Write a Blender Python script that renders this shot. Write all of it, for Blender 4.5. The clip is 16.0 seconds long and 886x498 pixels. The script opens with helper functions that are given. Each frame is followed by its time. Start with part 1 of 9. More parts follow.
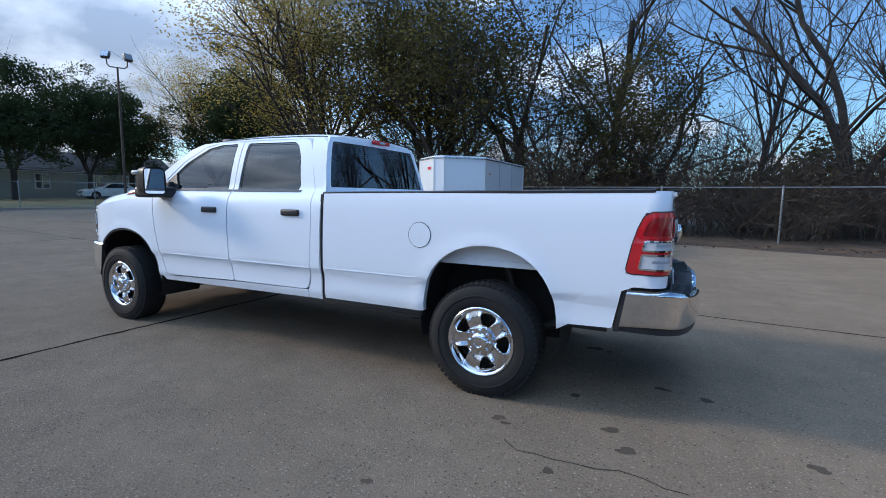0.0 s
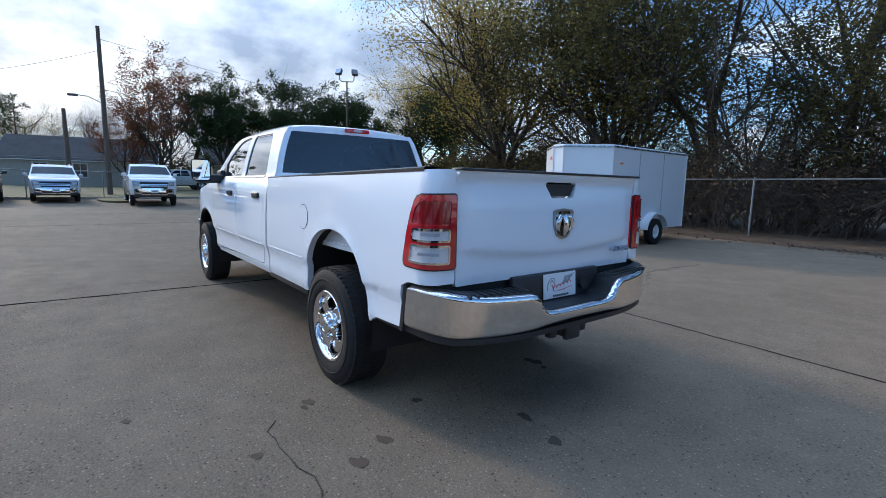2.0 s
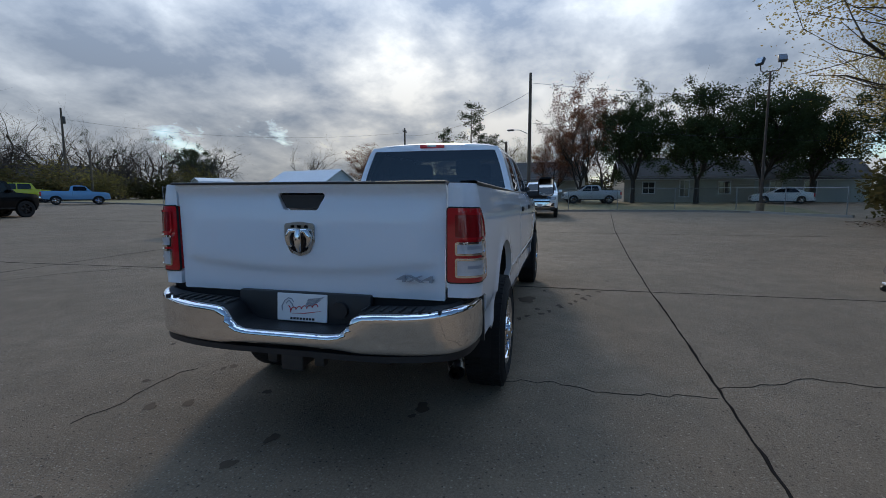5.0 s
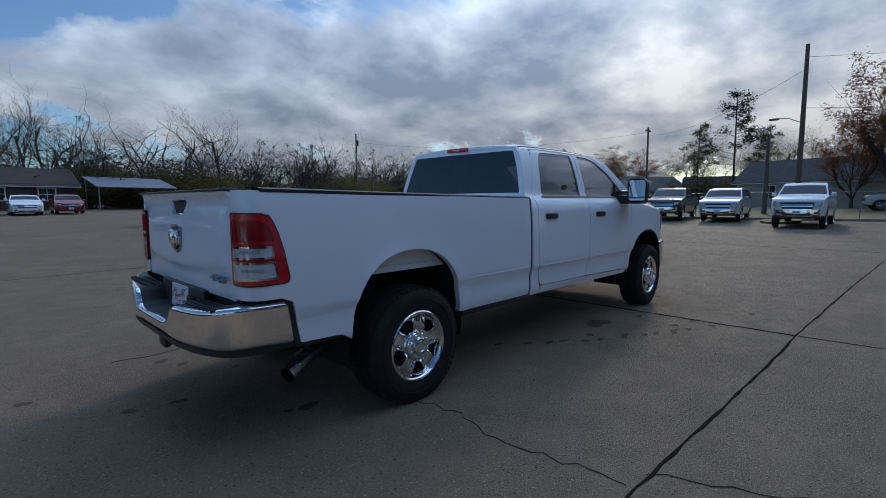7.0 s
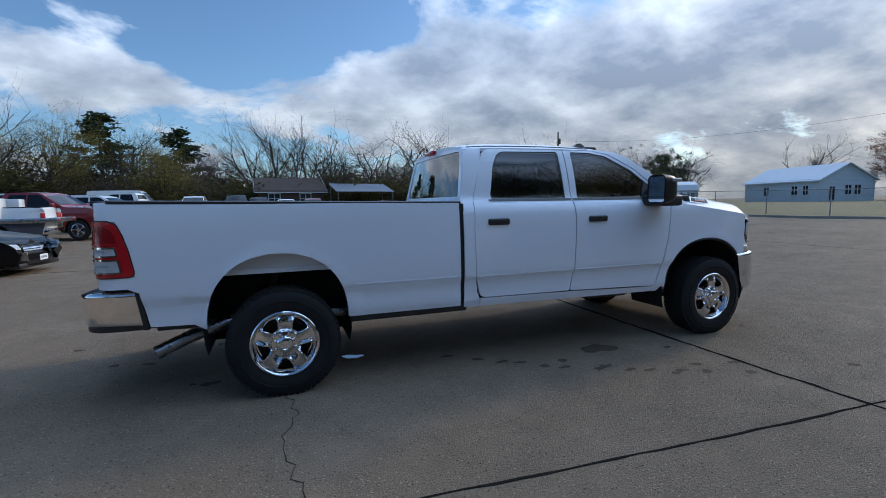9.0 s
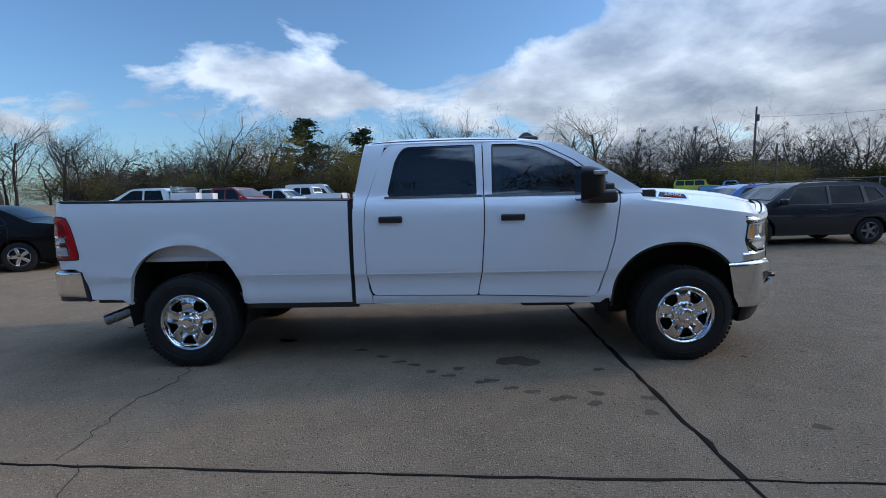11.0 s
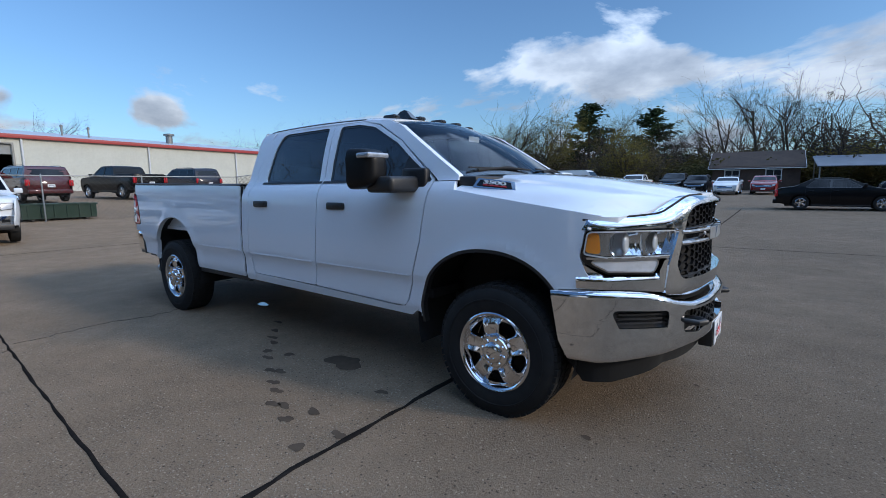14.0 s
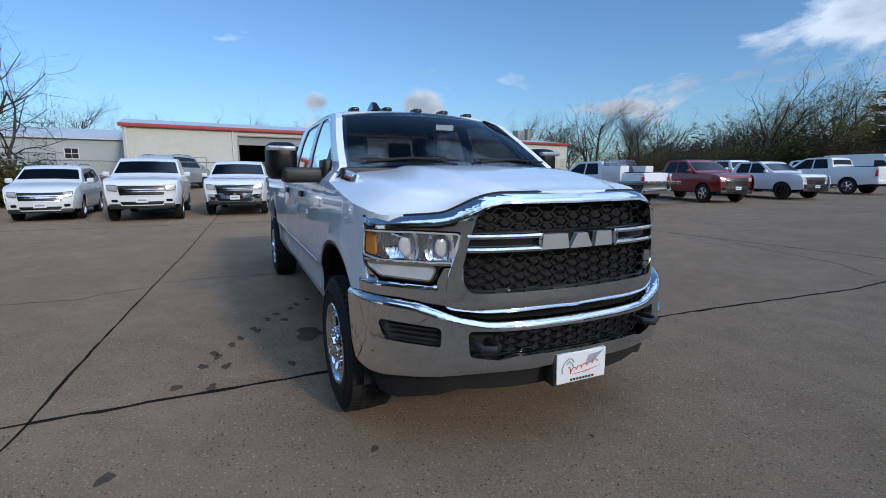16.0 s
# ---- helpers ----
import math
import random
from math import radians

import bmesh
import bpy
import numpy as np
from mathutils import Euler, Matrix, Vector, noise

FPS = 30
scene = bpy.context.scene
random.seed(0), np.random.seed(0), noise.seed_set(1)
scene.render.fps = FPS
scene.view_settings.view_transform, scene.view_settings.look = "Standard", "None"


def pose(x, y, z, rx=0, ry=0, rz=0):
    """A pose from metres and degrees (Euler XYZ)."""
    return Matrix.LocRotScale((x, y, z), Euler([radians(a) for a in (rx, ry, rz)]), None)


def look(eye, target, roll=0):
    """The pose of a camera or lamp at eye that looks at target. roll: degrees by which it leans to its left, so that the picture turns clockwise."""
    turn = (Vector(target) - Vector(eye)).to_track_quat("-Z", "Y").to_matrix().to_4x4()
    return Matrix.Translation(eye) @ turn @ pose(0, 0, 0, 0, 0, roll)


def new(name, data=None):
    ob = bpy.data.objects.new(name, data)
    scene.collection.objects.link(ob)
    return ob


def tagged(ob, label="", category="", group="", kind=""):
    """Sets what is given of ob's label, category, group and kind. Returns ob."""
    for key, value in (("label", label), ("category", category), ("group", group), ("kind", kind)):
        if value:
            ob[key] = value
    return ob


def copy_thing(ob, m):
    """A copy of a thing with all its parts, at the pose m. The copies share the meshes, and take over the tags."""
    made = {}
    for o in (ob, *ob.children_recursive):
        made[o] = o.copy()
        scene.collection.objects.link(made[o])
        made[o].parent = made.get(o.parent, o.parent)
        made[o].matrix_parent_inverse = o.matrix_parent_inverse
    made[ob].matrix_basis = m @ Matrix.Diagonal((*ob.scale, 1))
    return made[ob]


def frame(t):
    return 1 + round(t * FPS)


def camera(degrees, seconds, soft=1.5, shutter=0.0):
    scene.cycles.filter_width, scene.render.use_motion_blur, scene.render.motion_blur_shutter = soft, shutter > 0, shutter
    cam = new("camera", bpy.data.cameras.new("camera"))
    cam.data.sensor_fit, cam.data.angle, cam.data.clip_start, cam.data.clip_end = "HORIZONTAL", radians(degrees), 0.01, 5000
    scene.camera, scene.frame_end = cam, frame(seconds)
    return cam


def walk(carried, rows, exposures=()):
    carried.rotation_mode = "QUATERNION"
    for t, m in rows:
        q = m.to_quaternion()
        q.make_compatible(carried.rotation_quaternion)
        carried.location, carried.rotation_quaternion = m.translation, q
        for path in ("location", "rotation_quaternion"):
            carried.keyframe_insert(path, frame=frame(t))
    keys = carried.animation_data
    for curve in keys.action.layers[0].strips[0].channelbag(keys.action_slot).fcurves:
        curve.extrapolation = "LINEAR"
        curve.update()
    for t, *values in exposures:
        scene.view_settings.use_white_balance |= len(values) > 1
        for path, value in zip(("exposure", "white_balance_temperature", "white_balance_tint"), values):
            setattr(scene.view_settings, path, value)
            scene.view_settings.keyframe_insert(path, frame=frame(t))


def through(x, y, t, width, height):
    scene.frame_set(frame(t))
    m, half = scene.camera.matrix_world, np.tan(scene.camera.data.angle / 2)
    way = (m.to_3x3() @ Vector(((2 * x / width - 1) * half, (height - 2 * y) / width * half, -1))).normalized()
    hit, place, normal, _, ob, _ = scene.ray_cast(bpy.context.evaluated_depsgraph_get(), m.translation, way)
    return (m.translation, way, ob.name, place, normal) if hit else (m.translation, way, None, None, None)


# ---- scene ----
cam = camera(87.4, 16.0, soft=0.9)

PATH = [
    (0, (-1.179, 3.978, 1.436), (-0.296, 2.198, 1.204), 0.7),
    (0.5, (-1.696, 3.685, 1.44), (-0.64, 2.003, 1.206), 0.9),
    (1, (-2.187, 3.291, 1.424), (-0.948, 1.739, 1.184), 1.0),
    (1.5, (-2.633, 2.819, 1.416), (-1.223, 1.424, 1.159), 1.1),
    (2, (-2.993, 2.279, 1.39), (-1.418, 1.076, 1.122), 1.1),
    (2.5, (-3.31, 1.704, 1.389), (-1.581, 0.738, 1.115), 1.0),
    (3, (-3.488, 1.101, 1.385), (-1.631, 0.412, 1.114), 0.7),
    (3.5, (-3.58, 0.486, 1.392), (-1.634, 0.099, 1.134), 0.3),
    (4, (-3.592, -0.125, 1.396), (-1.609, -0.207, 1.147), 0.0),
    (4.5, (-3.544, -0.742, 1.4), (-1.569, -0.537, 1.162), -0.1),
    (5, (-3.429, -1.349, 1.411), (-1.501, -0.869, 1.182), -0.0),
    (5.2, (-3.353, -1.578, 1.422), (-1.455, -0.989, 1.197), 0.1),
    (7.3, (-1.889, -3.546, 1.408), (-0.56, -2.065, 1.207), -0.4),
    (7.5, (-1.698, -3.687, 1.41), (-0.441, -2.145, 1.21), -0.5),
    (8, (-1.177, -4.041, 1.43), (-0.107, -2.363, 1.231), -0.5),
    (8.5, (-0.613, -4.32, 1.428), (0.261, -2.532, 1.232), -0.7),
    (9, (-0.034, -4.589, 1.438), (0.644, -2.718, 1.24), -0.9),
    (9.5, (0.56, -4.768, 1.441), (1.048, -2.839, 1.243), -1.1),
    (10, (1.19, -4.923, 1.453), (1.497, -2.957, 1.25), -1.4),
    (10.2, (1.396, -4.951, 1.463), (1.643, -2.978, 1.248), -1.3),
    (12.3, (3.964, -4.494, 1.454), (3.383, -2.595, 1.217), -1.4),
    (12.5, (4.17, -4.37, 1.426), (3.521, -2.493, 1.188), -1.3),
    (13, (4.718, -4.051, 1.413), (3.883, -2.251, 1.166), -1.1),
    (13.5, (5.228, -3.707, 1.416), (4.206, -2.007, 1.161), -0.9),
    (14, (5.714, -3.354, 1.412), (4.516, -1.775, 1.145), -0.5),
    (14.5, (6.171, -2.974, 1.416), (4.803, -1.543, 1.134), -0.3),
    (15, (6.515, -2.533, 1.422), (4.988, -1.276, 1.126), -0.1),
    (15.5, (6.868, -2.071, 1.445), (5.196, -1.019, 1.134), -0.0),
    (16, (7.07, -1.523, 1.435), (5.273, -0.706, 1.116), -0.0),
]
walk(cam, [(t, look(eye, target, roll)) for t, eye, target, roll in PATH], exposures=[(0.0, 0.0, 6500, 10), (1.5, -0.1, 6600, 10), (2.0, 0.1, 6650, 10), (2.5, 0.02, 6700, 10), (3.5, -0.25, 6800, 10), (4.0, -0.42, 7000, 10), (5.0, -0.62, 7050, 10), (7.5, -0.8, 6600, 10), (9.5, -0.3, 6750, 10), (12.5, -0.28, 6600, 10), (16.0, -0.46, 6550, 10)])

# ---- sky and sun ----
SUN_AZ, SUN_EL = 15.0, 24.0        # degrees left of +x, degrees up
world = bpy.data.worlds.new("sky")
scene.world = world
world.use_nodes = True


class Nodes:
    """Short hand for wiring a node tree."""

    def __init__(self, tree):
        self.tree = tree

    def add(self, kind, ins=None, **props):
        n = self.tree.nodes.new(kind)
        for k, v in props.items():
            setattr(n, k, v)
        for k, v in (ins or {}).items():
            if isinstance(v, bpy.types.NodeSocket):
                self.tree.links.new(v, n.inputs[k])
            else:
                n.inputs[k].default_value = v
        return n

    def math(self, op, a, b=0.0, c=None, clamp=False):
        ins = {0: a, 1: b}
        if c is not None:
            ins[2] = c
        return self.add("ShaderNodeMath", ins, operation=op, use_clamp=clamp).outputs[0]

    def mix(self, f, a, b, blend="MIX"):
        n = self.add("ShaderNodeMix", {0: f, 6: a, 7: b}, data_type="RGBA", blend_type=blend)
        return n.outputs[2]

    def ramp(self, f, stops):
        n = self.add("ShaderNodeValToRGB", {0: f})
        e = n.color_ramp.elements
        while len(e) < len(stops):
            e.new(0.5)
        for el, (p, c) in zip(e, stops):
            el.position = p
            el.color = (c, c, c, 1) if isinstance(c, (int, float)) else (*c, 1)
        return n.outputs[0]

    def noise(self, vec, scale, detail=4.0, rough=0.5, warp=0.0):
        n = self.add("ShaderNodeTexNoise", {"Scale": scale, "Detail": detail, "Roughness": rough, "Distortion": warp})
        if vec is not None:
            self.tree.links.new(vec, n.inputs["Vector"])
        return n.outputs[0]


def build_sky():
    w = Nodes(world.node_tree)
    world.node_tree.nodes.clear()
    d = w.add("ShaderNodeTexCoord").outputs["Generated"]
    sky = w.add("ShaderNodeTexSky", sky_type="NISHITA", sun_disc=False, sun_elevation=radians(SUN_EL),
                sun_rotation=radians(90 - SUN_AZ), air_density=1.0, dust_density=1.2, ozone_density=2.5)
    tint = w.mix(1.0, sky.outputs[0], (0.72, 0.97, 1.20, 1), "MULTIPLY")
    blue = w.add("ShaderNodeVectorMath", {0: tint, "Scale": SKY}, operation="SCALE").outputs[0]
    xyz = w.add("ShaderNodeSeparateXYZ", {0: d})
    x, y, z = xyz.outputs
    up = w.math("ADD", w.math("MAXIMUM", z, 0.0), 0.36)
    flat = w.add("ShaderNodeCombineXYZ", {0: w.math("DIVIDE", x, up), 1: w.math("DIVIDE", y, up), 2: 0.37}).outputs[0]
    shape = w.noise(flat, 1.75, 12.0, 0.58, 0.35)
    # bearing round the horizon, counted from 45 degrees left of +x
    c45 = math.sqrt(0.5)
    ax = w.math("ADD", w.math("MULTIPLY", x, c45), w.math("MULTIPLY", y, c45))
    ay = w.math("SUBTRACT", w.math("MULTIPLY", y, c45), w.math("MULTIPLY", x, c45))
    bearing = w.math("ARCTAN2", ay, ax)

    def bank(az, el, wide, tall, amount):
        """A soft mass of cloud (or a gap in it) round a bearing and a height above the horizon, in degrees."""
        da = w.math("MULTIPLY", w.math("SUBTRACT", bearing, radians(az - 45)), 1 / radians(wide))
        de = w.math("MULTIPLY", w.math("SUBTRACT", z, math.sin(radians(el))), 1 / (radians(tall) * math.cos(radians(el))))
        r2 = w.math("ADD", w.math("MULTIPLY", da, da), w.math("MULTIPLY", de, de))
        return w.math("MULTIPLY", w.math("EXPONENT", w.math("MULTIPLY", r2, -1.0)), amount)

    def total(first, rows):
        for row in rows:
            first = w.math("ADD", first, bank(*row))
        return first

    # the cover is thickest on the sun's side and thins out away from it
    side = w.math("ADD", w.math("ADD", w.math("MULTIPLY", x, 0.130), w.math("MULTIPLY", y, 0.045)), -0.050)
    low = w.math("MULTIPLY", w.math("SUBTRACT", 0.26, w.math("MINIMUM", z, 0.50)), 0.12)
    cover = w.math("ADD", w.math("ADD", shape, side), low)
    # extra unseen cloud overhead, added to brighten the pickup
    cover = w.math("ADD", cover, w.math("MULTIPLY", w.math("MAXIMUM", w.math("SUBTRACT", z, 0.50), 0.0), 0.35))
    az, el = radians(SUN_AZ), radians(SUN_EL)
    toward = w.add("ShaderNodeVectorMath", {0: d, 1: (math.cos(az) * math.cos(el), math.sin(az) * math.cos(el), math.sin(el))},
                   operation="DOT_PRODUCT").outputs["Value"]
    near = w.math("POWER", w.math("MAXIMUM", toward, 0.0), 9.0)
    cover = w.math("ADD", cover, w.math("MULTIPLY", near, 0.12))
    cover = total(cover, ((115, 12.9, 17, 1.5, 0.10), (79, 12.0, 11, 4.5, 0.10), (101, 12.0, 6, 1.9, 0.10), (138, 7.3, 5, 1.4, 0.17), (170, 8.3, 2.6, 1.4, 0.22),
                          (158, 7.8, 2.6, 1.3, 0.22), (168, 5.9, 4.5, 1.0, 0.17), (66, 14.0, 22, 4.6, 0.16), (30, 15.0, 17, 7.5, 0.13), (46, 13.5, 12, 6.0, 0.07), (102, 11.2, 9, 2.2, 0.13),
                          (-19, 14.5, 17, 4.5, 0.07), (-37, 16.5, 13, 4.5, 0.07),
                          (86, 21.0, 17, 3.2, -0.17), (99, 15.4, 6, 2.2, -0.13), (54, 22.5, 20, 2.6, -0.08), (9, 12.9, 4, 4.0, -0.07), (-70, 19.0, 20, 14.0, -0.06), (140, 18.0, 32, 5.0, -0.10)))
    mask = w.ramp(cover, [(0.485, 0.0), (0.515, 0.40), (0.565, 1.0)])
    # bright rims, grey hearts
    heart = w.math("MULTIPLY", w.math("SUBTRACT", cover, 0.52), 0.30)
    depth = w.math("ADD", w.math("ADD", w.noise(flat, 2.9, 9.0, 0.56, 0.10), heart), -0.035)
    depth = total(depth, ((51, 15.0, 8, 3.0, 0.06), (29, 17.6, 9, 3.2, 0.07), (37, 9.8, 18, 3.4, 0.08), (-10, 17.0, 12, 3.0, 0.03), (-34, 16.0, 18, 6.0, 0.15), (21, 13.8, 5, 4.0, -0.10), (4, 9.5, 7, 4.0, -0.12), (-20, 9.0, 14, 4.0, -0.08)))
    thick = w.ramp(depth, [(0.38, 0.0), (0.50, 0.48), (0.68, 1.0)])
    lit = w.mix(near, (0.74, 0.81, 0.89, 1), (1.20, 1.16, 1.08, 1))
    dark = w.mix(near, (0.29, 0.355, 0.45, 1), (0.36, 0.42, 0.51, 1))
    cloud = w.mix(thick, lit, dark)
    # brighter towards the zenith as under cloud, raised and blued to light the pickup
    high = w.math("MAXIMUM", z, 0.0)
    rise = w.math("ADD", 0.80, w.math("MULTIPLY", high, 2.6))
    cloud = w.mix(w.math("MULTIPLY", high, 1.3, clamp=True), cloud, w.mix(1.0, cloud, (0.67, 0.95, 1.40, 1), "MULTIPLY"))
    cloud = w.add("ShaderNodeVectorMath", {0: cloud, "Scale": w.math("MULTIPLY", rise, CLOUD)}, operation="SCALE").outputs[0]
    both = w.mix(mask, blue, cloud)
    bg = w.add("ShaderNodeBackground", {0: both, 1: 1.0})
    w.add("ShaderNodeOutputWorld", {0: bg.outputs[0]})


SKY, CLOUD = 0.185, 1.0
build_sky()

sun = new("sun", bpy.data.lights.new("sun", "SUN"))
sun.data.energy, sun.data.angle, sun.data.color = 2.45, radians(7), (1.0, 0.90, 0.78)
sun.matrix_world = look((0, 0, 0), (-math.cos(radians(SUN_AZ)) * math.cos(radians(SUN_EL)),
                                    -math.sin(radians(SUN_AZ)) * math.cos(radians(SUN_EL)), -math.sin(radians(SUN_EL))))

# ---- materials ----
def material(name, colour, rough=0.5, metal=0.0, vary=0.0, scale=8.0, bump=0.0, bump_scale=60.0, coat=0.0, other=None, island=False, spec=0.5,
             rough_vary=0.0, transmit=0.0, per_object=0.0):
    """A principled surface whose colour drifts towards `other` at two scales, with fine relief."""
    m = bpy.data.materials.new(name)
    m.use_nodes = True
    t = Nodes(m.node_tree)
    p = m.node_tree.nodes["Principled BSDF"]
    at = t.add("ShaderNodeTexCoord").outputs["Object"]
    colour = (*colour, 1)
    other = (*other, 1) if other else tuple(c * 0.55 for c in colour[:3]) + (1,)
    if vary:
        big = t.noise(at, scale * 0.22, 3.0, 0.55)
        small = t.noise(at, scale, 6.0, 0.65)
        f = t.math("MULTIPLY", t.math("MULTIPLY", big, small), 4.0 * vary, clamp=True)
        col = t.mix(f, colour, other)
        if island:
            r = t.add("ShaderNodeNewGeometry").outputs["Random Per Island"]
            col = t.mix(t.math("MULTIPLY", r, 0.7), col, other)
        if per_object:
            r = t.add("ShaderNodeObjectInfo").outputs["Random"]
            col = t.mix(t.math("MULTIPLY", r, per_object), col, other)
        m.node_tree.links.new(col, p.inputs["Base Color"])
        if rough_vary:
            m.node_tree.links.new(t.math("ADD", t.math("MULTIPLY", t.noise(at, scale * 0.6, 4.0), rough_vary), rough - rough_vary / 2), p.inputs["Roughness"])
        else:
            p.inputs["Roughness"].default_value = rough
    else:
        p.inputs["Base Color"].default_value = colour
        p.inputs["Roughness"].default_value = rough
    p.inputs["Metallic"].default_value = metal
    p.inputs["Specular IOR Level"].default_value = spec
    p.inputs["Coat Weight"].default_value = coat
    p.inputs["Coat Roughness"].default_value = 0.03
    p.inputs["Transmission Weight"].default_value = transmit
    if bump:
        b = t.add("ShaderNodeBump", {"Strength": min(1.0, bump), "Distance": 0.01, "Height": t.noise(at, bump_scale, 5.0, 0.6)})
        m.node_tree.links.new(b.outputs[0], p.inputs["Normal"])
    return m


def glass(name, tint, gloss=1.0, haze=0.0):
    """Thin automotive glass: a Fresnel reflection over a tinted see-through layer."""
    m = bpy.data.materials.new(name)
    m.use_nodes = True
    t = Nodes(m.node_tree)
    m.node_tree.nodes.clear()
    see = t.add("ShaderNodeBsdfTransparent", {0: (*tint, 1)})
    shine = t.add("ShaderNodeBsdfGlossy", {0: (0.95, 0.97, 1, 1), "Roughness": 0.01 + haze})
    edge = t.math("POWER", t.add("ShaderNodeLayerWeight", {0: 0.5}).outputs["Facing"], 5.0)
    f = t.math("MULTIPLY", t.math("ADD", t.math("MULTIPLY", edge, 0.96), 0.04), gloss, clamp=True)
    mix = t.add("ShaderNodeMixShader", {0: f, 1: see.outputs[0], 2: shine.outputs[0]})
    t.add("ShaderNodeOutputMaterial", {0: mix.outputs[0]})
    return m


def emitter(name, colour, power):
    m = bpy.data.materials.new(name)
    m.use_nodes = True
    p = m.node_tree.nodes["Principled BSDF"]
    p.inputs["Base Color"].default_value = (*colour, 1)
    p.inputs["Emission Color"].default_value = (*colour, 1)
    p.inputs["Emission Strength"].default_value = power
    return m


WHITE_PAINT = material("white_car_paint", (0.79, 0.84, 0.90), 0.55, coat=1.0, spec=0.25, vary=0.05, scale=3.0, other=(0.74, 0.78, 0.83))
CHROME = material("chrome", (0.78, 0.78, 0.79), 0.05, 1.0, vary=0.12, scale=5.0, other=(0.62, 0.61, 0.60), rough_vary=0.04)
BLACK_TRIM = material("black_plastic_trim", (0.016, 0.016, 0.017), 0.45, vary=0.4, scale=30.0, other=(0.026, 0.026, 0.028), bump=0.12, bump_scale=300)
GLOSS_BLACK = material("gloss_black_plastic", (0.008, 0.008, 0.009), 0.12, coat=0.5)
# near-black for real dark parts, and for shade painted into gaps and hollows
SHELL = material("black_parts_and_gap_shade", (0.012, 0.012, 0.013), 0.8)
RUBBER = material("tyre_rubber", (0.013, 0.013, 0.014), 0.80, vary=0.4, scale=18.0, other=(0.030, 0.029, 0.027), bump=0.2, bump_scale=120, spec=0.25)
TREAD_RUBBER = RUBBER
RIM_METAL = material("polished_wheel_metal", (0.80, 0.80, 0.82), 0.09, 1.0, vary=0.15, scale=9.0, other=(0.6, 0.6, 0.62), rough_vary=0.06)
DARK_METAL = material("dark_chassis_metal", (0.03, 0.03, 0.032), 0.55, 0.3, vary=0.5, scale=12.0, other=(0.08, 0.07, 0.06))
GREY_LINER = material("galvanised_inner_panel", (0.24, 0.25, 0.25), 0.6, 0.2, vary=0.3, scale=6.0)
STEEL = material("brushed_steel", (0.50, 0.52, 0.53), 0.28, 1.0, vary=0.4, scale=20.0, rough_vary=0.2)
DARK_GLASS = glass("privacy_glass", (0.09, 0.095, 0.10), 2.0)
SIDE_GLASS = glass("tinted_side_glass", (0.09, 0.095, 0.10), 2.4)
WINDSHIELD = glass("windscreen_glass", (0.66, 0.71, 0.73), 0.8)
CLEAR_LENS = glass("clear_lens", (0.88, 0.90, 0.92), 1.0)
RED_LENS = material("red_lens", (0.62, 0.014, 0.022), 0.08, coat=1.0, vary=0.3, scale=40.0, other=(0.28, 0.006, 0.010))
DEEP_RED = material("dark_red_lens", (0.27, 0.006, 0.010), 0.1, coat=1.0)
AMBER = material("amber_reflector", (0.90, 0.30, 0.03), 0.35, coat=0.5)
WHITE_LENS = material("white_lamp_reflector", (0.62, 0.63, 0.65), 0.12, 0.5, vary=0.5, scale=40.0, other=(0.26, 0.27, 0.29), coat=0.6)
REVERSE_LENS = material("clear_reversing_lens", (0.70, 0.72, 0.75), 0.10, 0.15, vary=0.35, scale=30.0, other=(0.42, 0.44, 0.47), coat=1.0)
LAMP_SILVER = material("silvered_lamp_bowl", (0.93, 0.94, 0.95), 0.14, 0.25, vary=0.05, scale=20.0, other=(0.78, 0.79, 0.80), coat=1.0)
SEAT_CLOTH = material("dark_seat_cloth", (0.05, 0.05, 0.054), 0.85, vary=0.4, scale=40.0)
DASH = material("dark_dashboard", (0.02, 0.02, 0.022), 0.6)
PLATE_WHITE = material("plate_white", (0.78, 0.79, 0.80), 0.35, vary=0.05)
PRINT_RED = material("print_red", (0.55, 0.03, 0.04), 0.5)
PRINT_BLUE = material("print_blue", (0.06, 0.08, 0.22), 0.5)
PRINT_GREY = material("print_grey", (0.30, 0.32, 0.36), 0.5)
PRINT_BLACK = material("print_black", (0.02, 0.02, 0.02), 0.5)
PAPER = material("paper", (0.75, 0.74, 0.72), 0.7)


